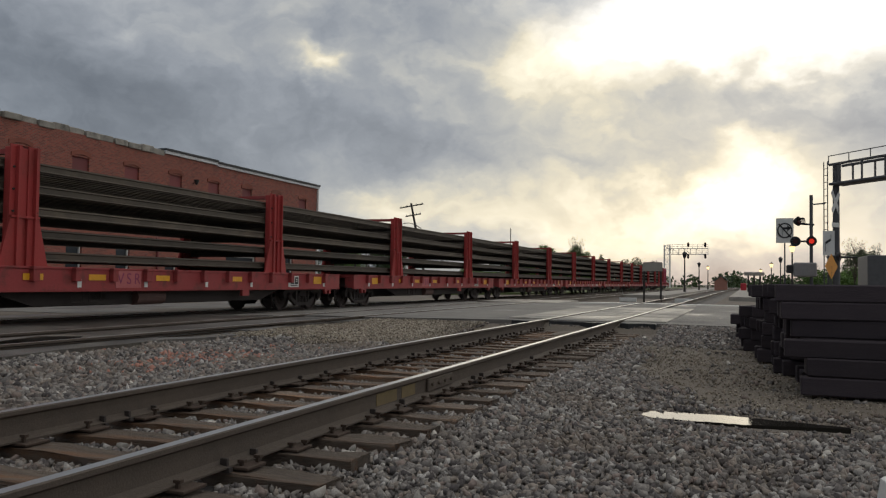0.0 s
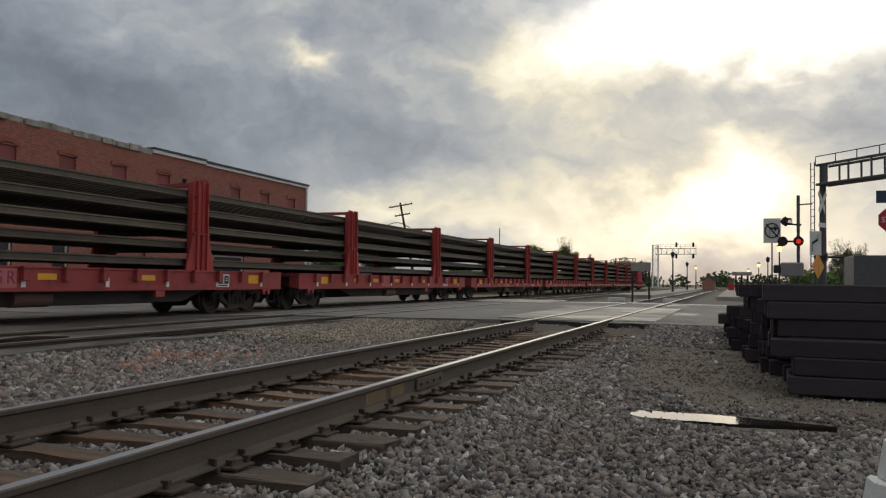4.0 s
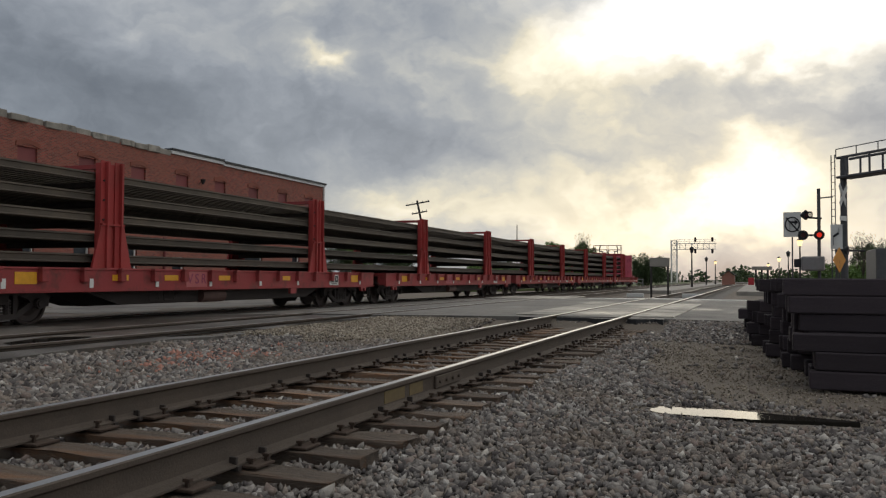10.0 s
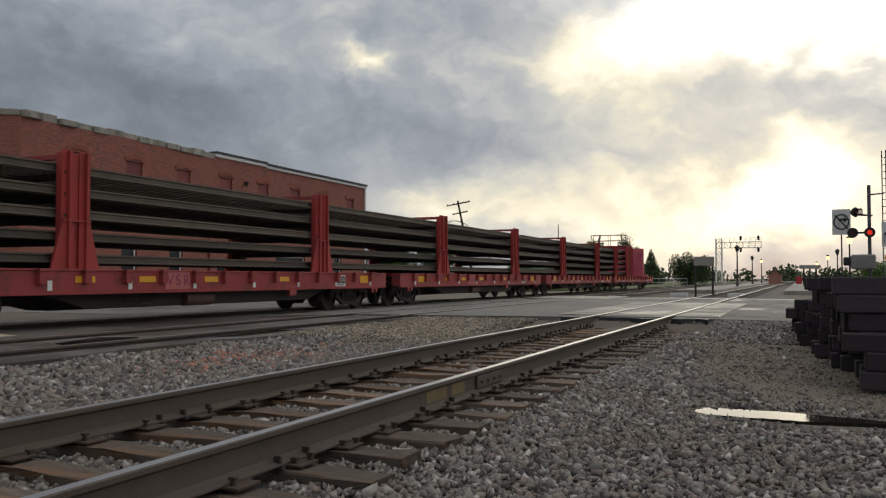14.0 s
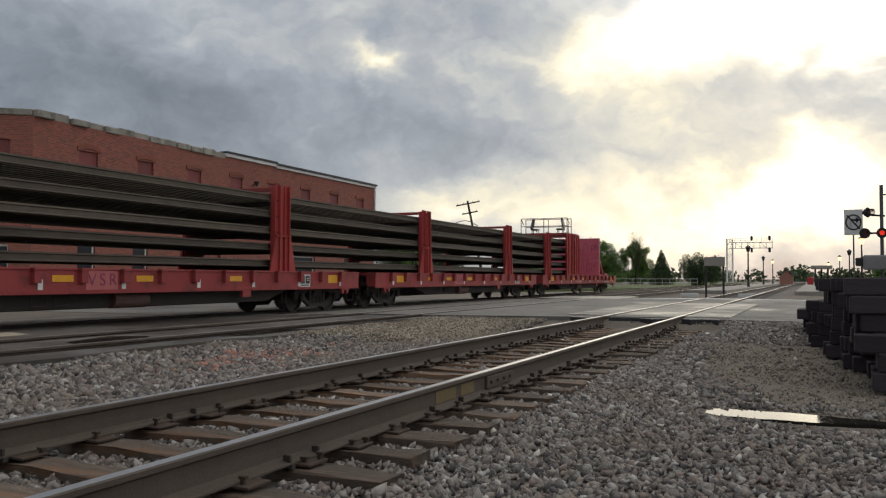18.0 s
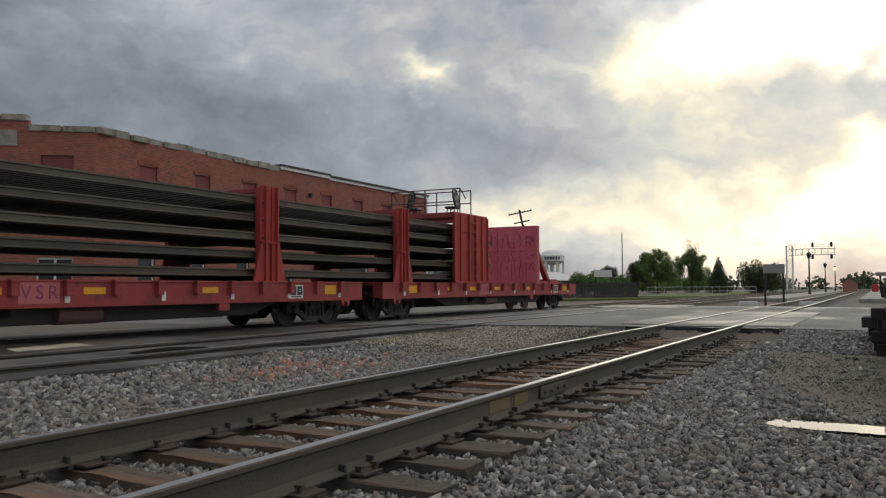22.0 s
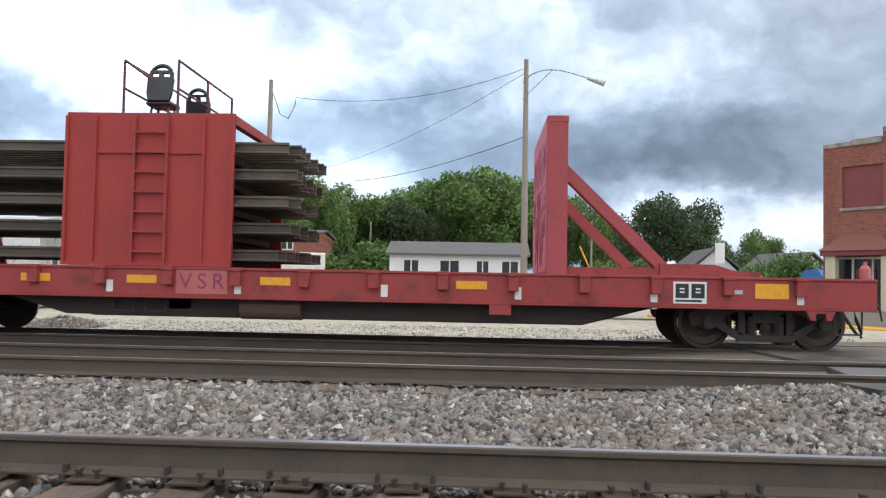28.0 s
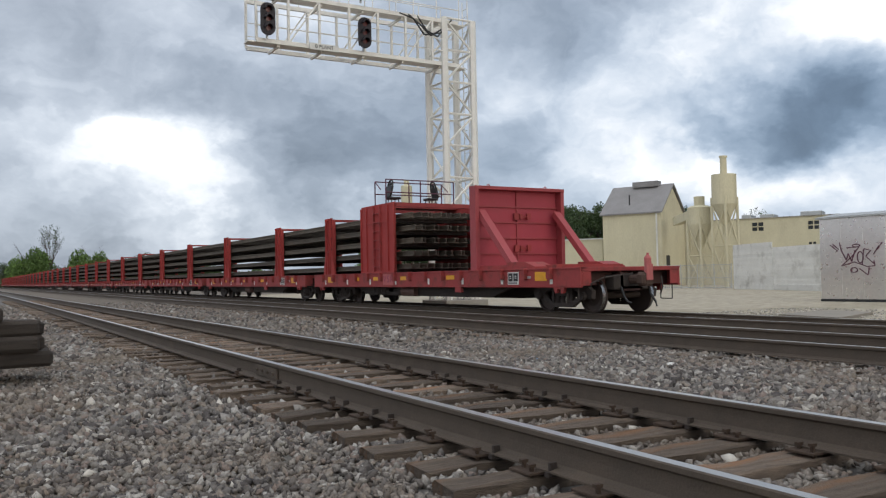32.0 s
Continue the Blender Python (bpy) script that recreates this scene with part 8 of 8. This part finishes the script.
    for k in range(6):
        c = (fd * math.sqrt(max(0, (R + 0.05) ** 2 - ((k - 2.5) * 1.35) ** 2)) + sd * (k - 2.5) * 1.35)
        box(bm, c.x - 0.45, c.x + 0.45, c.y - 0.12, c.y + 0.12, zb + 1.5, zb + 3.0)
    part("letter_bar", bm, "sign_blue", w)


build_yard_things()


# ---- station stretch beyond the street ----
def build_station():
    pl = thing("platform", "low concrete station platform beyond the street", "platform", kind="structure")
    bm = boxes((-8.6, -5.6, 62, 205, -0.5, -0.02, 0.03))
    part("slab", bm, "concrete", pl)
    bm = boxes((-1.1, 3.2, 60, 205, -0.5, -0.02, 0.03))
    part("slab", bm, "concrete", pl)
    for az, dd, el, lit, rr in ((3.83, 92, 2.1, 0, 0.09), (2.91, 130, 1.42, 0, 0.09), (2.35, 150, 1.21, 1, 0.09), (-1.55, 120, 1.43, 1, 0.08), (-2.79, 75, 2.58, 1, 0.08), (-0.91, 160, 1.03, 1, 0.08), (-2.1, 105, 1.78, 0, 0.08)):
        p = polar(az, dd, el)
        g = thing("platform_lamp", "slim dark platform lamp post" + (" with a lit lamp" if lit else ""), "lamp post", "platform lamps", at=pose(p.x, p.y, 0))
        bm = bmesh.new()
        rod(bm, (0, 0, -0.4), (0, 0, 0.6), rr * 2, 8, rr)
        rod(bm, (0, 0, 0.6), (0, 0, p.z - 0.5), rr, 8, rr * 0.7)
        part("post", bm, "dark_pole", g)
        bm = bmesh.new()
        rod(bm, (0, 0, p.z - 0.55), (0, 0, p.z - 0.1), 0.14, 8, 0.24)
        hd = part("lantern", bm, "lamp" if lit else "black", g)
        bm = bmesh.new()
        rod(bm, (0, 0, p.z - 0.1), (0, 0, p.z + 0.15), 0.28, 8, 0.03)
        part("cap", bm, "black", hd)
    p = polar(5.91, 44, 1.39)
    g = thing("station_sign", "dark station sign board on two posts", "sign", at=pose(p.x, p.y, 0, 0, 0, 8))
    for x in (-0.42, 0.42):
        part("post", boxes((x - 0.05, x + 0.05, -0.05, 0.05, -0.4, p.z)), "dark_pole", g)
    part("board", boxes((-0.5, 0.5, -0.07, -0.05, p.z - 0.42, p.z + 0.02)), "concrete", g)
    part("board_back", boxes((-0.5, 0.5, -0.045, 0.03, p.z - 0.43, p.z + 0.03)), "dark_pole", g)
    p = at_polar(1.53, 160)
    # warm light on the shelter is put into its orange wall colour
    gable_house("platform_shelter", "small brick platform shelter with warm light painted into its orange walls", (p.x, p.y), 90, 2.6, 2.2, 1.9, 2.8, "rust_orange", "shingle", [(0.5, 0.8, 0.5, 0.8), (1.5, 0.8, 0.5, 0.8)])
    p = at_polar(-0.51, 88)
    g = thing("canopy_shelter", "flat-roofed open platform canopy on posts", "shelter", at=pose(p.x, p.y, 0))
    part("roof", boxes((-0.95, 0.95, -1.0, 1.0, 1.75, 2.1, 0.06)), "concrete", g)
    for x in (-0.55, 0.0, 0.55):
        part("post", boxes((x - 0.08, x + 0.08, -0.1, 0.1, 0.1, 1.75)), "dark_pole", g)
    bm = boxes((-0.35, 0.35, -0.2, 0.2, 0.1, 1.0, 0.05))
    p = at_polar(0.14, 110)
    solid("red_cart", bm, "sign_red", "small red cart on the platform", "cart", at=pose(p.x, p.y, 0.02))
    p = polar(-8.03, 60, 1.95)
    bm = boxes((-2.0, 2.4, 0, 5, -0.4, p.z, 0.05))
    solid("utility_cabinet", bm, "dark_steel", "large dark equipment cabinet beyond the tie stack", "cabinet", at=pose(p.x + 1.0, p.y, 0))
    for k in range(2):
        solid("wheel_stop", boxes((-0.5, 0.5, 0, 0.12, -0.3, -0.05, 0.02)), "white", "low white kerb block beside the platform", "kerb", "kerb blocks", at=pose(-6.6 + k * 3.2, 50, 0))


build_station()


# ---- stacked ties ----
def build_tie_stacks():
    bm = bmesh.new()
    box(bm, -1.3, 1.3, -0.115, 0.115, 0.0, 0.181, 0.012)
    me = mesh_of("stacked_tie", bm, "new_tie")
    bm = bmesh.new()
    box(bm, -1.3, 1.3, -0.115, 0.115, 0.0, 0.172, 0.038)
    me_old = mesh_of("old_tie", bm, "old_tie")
    rnd = random.Random(31)

    def put(x, y, z, turn=0, mesh=me, label="black creosoted timber tie in a stack", group="new ties", tilt=0):
        ob = new("timber_tie", mesh)
        tagged(ob, label, "railway tie", group)
        ob.matrix_basis = pose(x, y, z, 0, tilt, turn)
        return ob

    g0 = -0.30
    # bundles of ties lying across the line, ends towards the track
    for b, (y0, xl, rows, cols) in enumerate(((9.2, 0.66, 2, 6), (9.25, 0.5, 3, 7), (11.1, 0.44, 6, 6), (12.9, 0.26, 6, 6), (14.8, 0.02, 4, 5), (16.4, -0.2, 3, 3))):
        for r in range(rows):
            if b == 1 and r < 2:
                continue
            for c in range(cols):
                if b == 0 and r == 0 and c in (1,):
                    continue
                put(xl + 1.3 + rnd.uniform(-0.14, 0.14) + (0.0 if r < 4 else -0.1), y0 + c * 0.25 + rnd.uniform(-0.012, 0.012), g0 + r * 0.186, rnd.uniform(-1.6, 1.6), tilt=rnd.uniform(-0.3, 0.3))
    for r in range(3, 6):
        for c in range(5):
            put(0.44 + 1.3 - (r - 3) * 0.06 + rnd.uniform(-0.05, 0.05), 9.5 + c * 0.25, g0 + r * 0.186 + 0.004, rnd.uniform(-1.0, 1.0))
    # old ties in loose piles along the other way
    for y0, layers in ((-10.1, (-0.2, -0.85, -0.72, -0.72, -0.36)), (-15.0, (-0.15, -0.35, -0.2, -0.45, -0.15, -0.25)), (-19.0, (-0.4, -0.65, -0.3, -0.5, -0.4, -0.25))):
        for r, end in enumerate(layers):
            for c in range(4 if r < 3 else 3):
                put(end + 1.3 + rnd.uniform(-0.1, 0.1) * (c > 0), y0 - 0.06 * (r % 2) - c * 0.26, -0.28 + r * 0.170, rnd.uniform(-3.5, 3.5) if c else rnd.uniform(-1, 1), me_old,
                    "worn dark-brown timber tie in a loose pile", "old ties", tilt=rnd.uniform(-0.6, 0.6))
    for x, y, z, tn in ((0.75, -13.2, -0.28, 12), (0.9, -13.6, -0.28, -8), (0.8, -13.4, -0.11, 4)):
        put(x, y, z, tn, me_old, "worn dark-brown timber tie in a loose pile", "old ties")


build_tie_stacks()
# loose boards beside the camera
bm = boxes((-0.10, 0.10, -0.9, 0.9, 0, 0.03, 0.006), (-0.10, -0.075, -0.9, 0.9, 0.03, 0.045), (0.03, 0.05, -0.9, 0.9, 0.03, 0.042))
solid("loose_board", bm, "board", "bleached wooden board lying on the ballast", "board", at=pose(-2.47, -1.37, -0.178, 0, 2, 3))
post = thing("marker_post", "short white-painted concrete post leaning in the gravel", "post", at=pose(0.71, 4.63, -0.36, 0, 10, 8))
part("base", boxes((-0.10, 0.16, -0.08, 0.08, 0, 0.20, 0.015)), "white", post)
part("shaft", boxes((-0.06, 0.12, -0.06, 0.06, 0.20, 0.40, 0.012)), "white", post)
bm = boxes((-0.07, 0.07, -0.12, 0.12, 0, 0.17, 0.02))
solid("post_stub", bm, "old_tie", "dark timber stub beside the white post", "post", at=pose(0.55, 4.29, -0.40, 0, 8, 20))

# ---- ties, plates, spikes ----
def lay_ties(track, cx, z, y0, y1, plates, spacing=0.52, near=(-9.0, 17.0)):
    meshes = [tie_mesh(s) for s in range(5)]
    bm = bmesh.new()
    box(bm, -0.09, 0.09, -0.16, 0.16, 0, 0.016, 0.003)
    pm = mesh_of("tie_plate", bm, "plate")
    bm = bmesh.new()
    box(bm, -0.009, 0.009, -0.009, 0.009, -0.05, 0.02)
    box(bm, -0.018, 0.022, -0.014, 0.014, 0.018, 0.034)
    sm = mesh_of("spike", bm, "plate")
    bm = bmesh.new()
    box(bm, -0.022, 0.022, -0.010, 0.010, -0.03, 0.035, 0.003)
    box(bm, -0.04, 0.04, -0.016, 0.016, -0.035, -0.01)
    am = mesh_of("rail_anchor", bm, "under")
    rnd = random.Random(int(cx * 10))
    made = []
    y = y0
    ztop = z - 0.186 - 0.018
    while y < y1:
        t = new("tie", rnd.choice(meshes))
        t.parent = track
        t.matrix_basis = pose(cx + rnd.uniform(-0.07, 0.07), y + rnd.uniform(-0.02, 0.02), ztop + rnd.uniform(-0.012, 0.0), 0, rnd.uniform(-0.4, 0.4), rnd.uniform(-1.6, 1.6))
        if plates and near[0] < y < near[1]:
            for s in (-1, 1):
                x = cx + s * GAUGE / 2
                p = new("tie_plate", pm)
                p.parent = track
                p.matrix_basis = pose(x, y, ztop + 0.001, 0, 0, 90)
                for dx, dy in ((-0.095, -0.05), (-0.095, 0.05), (0.095, -0.045), (0.125, 0.06)):
                    if rnd.random() < 0.85:
                        k = new("spike", sm)
                        k.parent = track
                        k.matrix_basis = pose(x + dx, y + dy, ztop + 0.012 + rnd.uniform(0, 0.02), 0, 0, 0 if dx > 0 else 180)
                for dy in (-0.135, 0.135):
                    if rnd.random() < 0.75:
                        k = new("rail_anchor", am)
                        k.parent = track
                        k.matrix_basis = pose(x + rnd.choice((-0.05, 0.05)), y + dy, z - 0.17)
        made.append(y)
        y += spacing * rnd.uniform(0.96, 1.04)
    return np.array(made)


TIE_Y = lay_ties(TRACK_A, A_X, A_Z, -58.0, 17.2, True)
lay_ties(TRACK_B, B_X, B_Z, -40.0, 5.0, False)
lay_ties(TRACK_C, C_X, C_Z, -30.0, 5.0, False)
# joint bars and a faded yellow mark on the near rail's web
for y in (6.95, -7.9, 1.6):
    for s, xx in ((1, A_X + GAUGE / 2),):
        for side in (-1, 1):
            bm = boxes((xx + side * 0.012, xx + side * 0.036, y - 0.32, y + 0.32, -0.150, -0.045, 0.006))
            part("joint_bar", bm, "rail_side", TRACK_A)
            for k in range(4):
                bm = bmesh.new()
                rod(bm, (xx + side * 0.036, y - 0.24 + k * 0.16, -0.095), (xx + side * 0.055, y - 0.24 + k * 0.16, -0.095), 0.016, 6)
                part("bolt", bm, "rail_side", TRACK_A)
bm = boxes((A_X + GAUGE / 2 + 0.0105, A_X + GAUGE / 2 + 0.0135, 5.62, 6.0, -0.14, -0.05))
part("yellow_mark", bm, "stain", TRACK_A, "faded yellow paint mark on the rail web")
bm = boxes((A_X + GAUGE / 2 + 0.0105, A_X + GAUGE / 2 + 0.0135, 6.1, 6.38, -0.14, -0.05))
part("yellow_mark", bm, "stain", TRACK_A, "faded orange paint mark on the rail web")


# ---- loose ballast stones ----
def stones(name, label, count, place, size, seed, mat):
    """Many small angular stones, joined: place(rs, n) gives the points."""
    rs = np.random.RandomState(seed)
    P = place(rs, count)
    n = len(P)
    base = np.array([(1, 0, 0), (-1, 0, 0), (0, 1, 0), (0, -1, 0), (0, 0, 1), (0, 0, -1), (0.6, 0.6, 0.5), (-0.6, -0.55, 0.5)], float)
    faces = np.array([(0, 2, 6), (2, 4, 6), (4, 0, 6), (2, 1, 4), (1, 3, 7), (3, 4, 7), (4, 1, 7), (3, 0, 4), (2, 0, 5), (1, 2, 5), (3, 1, 5), (0, 3, 5)])
    V = base[None] * (0.7 + 0.6 * rs.rand(n, 8, 1))
    sc = size * (0.55 + 0.9 * rs.rand(n, 1, 1) ** 1.5) * np.stack([0.8 + 0.7 * rs.rand(n), 0.7 + 0.5 * rs.rand(n), 0.5 + 0.35 * rs.rand(n)], 1)[:, None]
    V = V * sc
    q = rs.normal(size=(n, 4))
    q[:, 0] *= 1.5
    q /= np.linalg.norm(q, axis=1)[:, None]
    w, x, y, z = q.T
    R = np.stack([1 - 2 * (y * y + z * z), 2 * (x * y - z * w), 2 * (x * z + y * w), 2 * (x * y + z * w), 1 - 2 * (x * x + z * z), 2 * (y * z - x * w), 2 * (x * z - y * w), 2 * (y * z + x * w), 1 - 2 * (x * x + y * y)], 1).reshape(n, 3, 3)
    V = np.einsum("nij,nkj->nki", R, V) + P[:, None]
    F = (faces[None] + 8 * np.arange(n)[:, None, None]).reshape(-1)
    me = bpy.data.meshes.new(name)
    me.vertices.add(n * 8)
    me.vertices.foreach_set("co", V.reshape(-1).astype(np.float32))
    me.loops.add(len(F))
    me.loops.foreach_set("vertex_index", F.astype(np.int32))
    me.polygons.add(len(F) // 3)
    me.polygons.foreach_set("loop_start", np.arange(0, len(F), 3, dtype=np.int32))
    me.update(calc_edges=True)
    me.materials.append(M[mat])
    ob = new(name, me)
    tagged(ob, label, "ballast", kind="stuff")
    return ob


def heights(P):
    """Ballast surface under each point."""
    x, y = P[:, 0], P[:, 1]
    z = np.array([ground_z(a, b) for a, b in zip(x, y)])
    for cx, cz, y1 in ((A_X, A_Z, ROAD_Y0), (B_X, B_Z, 5.0), (C_X, C_Z, 5.0)):
        d = np.abs(x - cx)
        top = np.where(d < 1.6, cz - 0.279, cz - 0.279 - (d - 1.6) / 0.75 * 0.118)
        on = (d < 2.35) & (y < y1)
        z = np.where(on, np.maximum(z, top), z)
    return z


def strip(x0, x1, y0, y1, keep=None, lift=0.004, power=1.0):
    def f(rs, n):
        P = np.zeros((n, 3))
        P[:, 0] = x0 + (x1 - x0) * rs.rand(n)
        P[:, 1] = y0 + (y1 - y0) * rs.rand(n)
        if keep is not None:
            P = P[keep(P, rs)]
        P[:, 2] = heights(P) + lift + 0.012 * rs.rand(len(P))
        return P
    return f


def off_street(P, rs):
    """Keeps stones off the asphalt and thins them out towards the bare dirt."""
    x, y = P[:, 0], P[:, 1]
    ok = y < ROAD_Y0 + SKEW * (x - A_X) - 0.15
    ok &= ~((x < -7.75 + 0.12 * np.sin(y * 3.1)) & (y > 3.5))
    # buried under the spread grit
    g = np.clip((y - 11.2 - 0.75 * (x + 8.0)) / 1.5, 0, 1) * np.clip((-5.3 - x) / 0.6, 0, 1)
    ok &= rs.rand(len(P)) > g * 0.9
    # bare dirt beside the puddle
    d = np.clip((x + 1.0 + 0.19 * (y - 7) + 0.2 * np.sin(y * 1.3)) / 0.7, 0, 1) * np.clip((y - 6.8) / 1.4, 0, 1) * np.clip((15.2 - y) / 0.5, 0, 1)
    ok &= rs.rand(len(P)) > d * 0.985
    ok &= ((x + 0.03) / 0.98) ** 2 + ((y - 7.15) / 0.38) ** 2 > 1.0
    # clear of the near track's ties
    near = np.abs(x - A_X) < 1.28
    k = np.clip(np.searchsorted(TIE_Y, y), 1, len(TIE_Y) - 1)
    gap = np.minimum(np.abs(y - TIE_Y[k]), np.abs(y - TIE_Y[k - 1]))
    ok &= ~(near & (gap < 0.115) & (rs.rand(len(P)) < 0.985))
    ok &= ~(near & (np.abs(np.abs(x - A_X) - GAUGE / 2) < 0.09))
    return ok


stones("ballast_stones", "loose grey ballast stones beside and between the near rails", 78000, strip(-5.6, 1.4, -6.0, 8.5, off_street), 0.0265, 1, "stone")
stones("ballast_stones", "loose grey ballast stones along the near track", 40000, strip(-6.0, 1.2, 8.5, 17.6, off_street), 0.036, 2, "stone")
stones("ballast_stones", "loose grey ballast stones along the near track", 36000, strip(-5.8, 1.6, -20.0, -6.0, off_street), 0.038, 3, "stone")
stones("ballast_stones", "loose grey ballast stones between the tracks", 50000, strip(-8.7, -5.5, -12.0, 17.4, off_street), 0.038, 4, "stone")
stones("ballast_stones", "coarse grey ballast far along the tracks", 15000, strip(-9.4, 1.0, -48.0, -12.0, off_street), 0.055, 5, "stone")
stones("pale_stones", "scattered paler stones in the ballast", 2600, strip(-8.6, 1.4, -10.0, 17.0, off_street, 0.012), 0.036, 6, "pale_stone")


def fines(P, rs):
    x, y = P[:, 0], P[:, 1]
    ok = y < ROAD_Y0 + SKEW * (x - A_X) - 0.1
    ok &= ((x + 0.03) / 0.84) ** 2 + ((y - 7.15) / 0.33) ** 2 > 1.0
    return ok


stones("fine_gravel", "fine brown gravel on the dirt beside the tie stack", 17000, strip(-2.4, 2.0, 5.8, 17.4, fines, 0.0), 0.0115, 11, "grit_stone")
stones("ballast_stones", "loose grey ballast stones on the dirt", 7000, strip(1.3, 4.2, -20.0, 4.4), 0.034, 13, "stone")
stones("yard_stones", "pale loose gravel on the yard", 9000, strip(-24.0, -15.7, -18.0, 7.0, None, 0.03), 0.03, 7, "pale_stone")


def stained(P, rs):
    c = np.exp(-((P[:, 0] + 6.6) / 0.5) ** 2 - ((P[:, 1] - 9.1) / 1.2) ** 2)
    return rs.rand(len(P)) < c


stones("stained_stones", "orange-red stained ballast stones", 2600, strip(-8, -5.4, 6.0, 12.0, stained, 0.010), 0.036, 8, "rust_orange")

# ---- spread grit and a dark heap of stone ----
def build_grit():
    """Tan grit spread over the stones along the broken asphalt edge, thinning out at its rim."""
    bm = bmesh.new()
    xs, ys = [-8.1 + 0.12 * i for i in range(28)], [9.6 + 0.2 * j for j in range(39)]
    grid = {}
    for i, x in enumerate(xs):
        for j, y in enumerate(ys):
            h = float(heights(np.array([[x, y, 0.0]]))[0])
            edge = min((x + 8.1) / 0.3 + 0.4, (-5.15 - x) / 0.9, (y - 10.4 - 0.75 * (x + 8.0)) / 1.6, (17.35 - y) / 0.4 + 0.3)
            n = 0.5 * noise.noise(Vector((x * 1.3, y * 0.9, 5))) + 0.3 * noise.noise(Vector((x * 4, y * 3, 1)))
            lift = -0.05 + 0.10 * max(0.0, min(1.0, edge + n)) + 0.012 * noise.noise(Vector((x * 6, y * 6, 2)))
            grid[i, j] = bm.verts.new((x, y, h + lift))
    for i in range(len(xs) - 1):
        for j in range(len(ys) - 1):
            bm.faces.new((grid[i, j], grid[i + 1, j], grid[i + 1, j + 1], grid[i, j + 1]))
    solid("tan_grit", bm, "grit", "tan grit spread along the broken asphalt edge", "grit", kind="stuff")


build_grit()


def heap_points(rs, n):
    c = at_polar(117.4, 22.3)
    a, r = rs.rand(n) * 2 * np.pi, np.sqrt(rs.rand(n))
    P = np.zeros((n, 3))
    P[:, 0], P[:, 1] = c.x + r * np.cos(a) * 1.0, c.y + r * np.sin(a) * 0.95
    P[:, 2] = yard_z(c.x) + 0.26 * (1 - r) ** 0.8 * (0.8 + 0.2 * np.sin(3 * a))
    return P


def gritty(P, rs):
    x, y = P[:, 0], P[:, 1]
    return (y > 11.0 + 0.75 * (x + 8.0) + 0.5 * np.sin(x * 5)) & (y < 17.2)


stones("grit_pebbles", "small tan pebbles in the spread grit", 11000, strip(-8.0, -5.2, 10.6, 17.2, gritty, 0.042), 0.021, 22, "grit_stone")
stones("stone_heap", "low dark heap of crushed stone on the yard", 2000, heap_points, 0.045, 21, "stone")

# ---- puddle by the near track ----
bm = bmesh.new()
rnd = random.Random(17)
up, down = [], []
for k in range(31):
    u = k / 30
    half = 0.20 * max(0.45, min(1.0, (u / 0.06) ** 0.5)) * (1.0 if u < 0.5 else 1.0 - 0.85 * (u - 0.5) / 0.5)
    x, y = -0.82 + 1.58 * u, 7.18 - 0.06 * u
    up.append((x, y + half * rnd.uniform(0.9, 1.1) + 0.001))
    down.append((x, y - half * rnd.uniform(0.92, 1.08) - 0.001))
outline = down + up[::-1]
zp = ground_z(-0.05, 7.15)
prism(bm, outline, 2, zp - 0.02, zp + 0.024)
solid("puddle", bm, "water", "small puddle of rain water on the dirt mirroring the sky", "puddle", "puddles", kind="structure")


def rim(P, rs):
    e = ((P[:, 0] + 0.03) / 0.80) ** 2 + ((P[:, 1] - 7.15) / 0.23) ** 2
    return (e > 1.05) & (e < 2.2) & (rs.rand(len(P)) < 0.35)


stones("puddle_stones", "small dark stones round the edge of the puddle", 3000, strip(-1.1, 1.0, 6.6, 7.7, rim, 0.0), 0.012, 12, "stone")

# scraps of litter caught in the ballast
M["blue_scrap"] = material("blue_wrapper", (0.10, 0.28, 0.55), 0.5, scale=20, bump=0.2)
for x, y, sz, mat, lab in ((-6.8, -1.4, 0.05, "blue_scrap", "crumpled blue wrapper in the ballast"), (-8.1, -2.6, 0.04, "white", "white paper scrap in the ballast"), (-7.8, -0.7, 0.03, "white", "white paper scrap in the ballast"), (-7.1, -7.0, 0.05, "white", "white paper scrap in the ballast"), (-6.3, -8.5, 0.04, "blue_scrap", "crumpled blue wrapper in the ballast")):
    bm = bmesh.new()
    bmesh.ops.create_icosphere(bm, subdivisions=2, radius=sz)
    rl = random.Random(int(x * 100))
    for v in bm.verts:
        v.co = Vector((v.co.x * 1.5, v.co.y, v.co.z * 0.5)) * rl.uniform(0.6, 1.3)
    zz = float(heights(np.array([[x, y, 0.0]]))[0])
    solid("litter", bm, mat, lab, "litter", at=pose(x, y, zz + 0.02, 0, 0, rl.uniform(0, 180)))


# ---- what moves ----
def motions():
    for k, car in enumerate(CARS):
        walk(car, [(t, pose(C_X, y - k * PITCH, C_Z)) for t, y in zip(TRAIN_T, TRAIN_Y)])
        for w in [c for c in car.children if c.name.startswith("wheelset")]:
            y = w.matrix_basis.translation.y
            if k < 9:
                rows, t = [], 0.0
                while t <= 32.01:
                    s = float(np.interp(t, TRAIN_T, TRAIN_Y)) - TRAIN_Y[0]
                    rows.append((t, pose(0, y, 0.419, -math.degrees(s / 0.419))))
                    t += 0.1
                walk(w, rows)
    for ob in LOAD:
        walk(ob, [(t, pose(C_X, y, C_Z)) for t, y in zip(TRAIN_T, TRAIN_Y)])


motions()
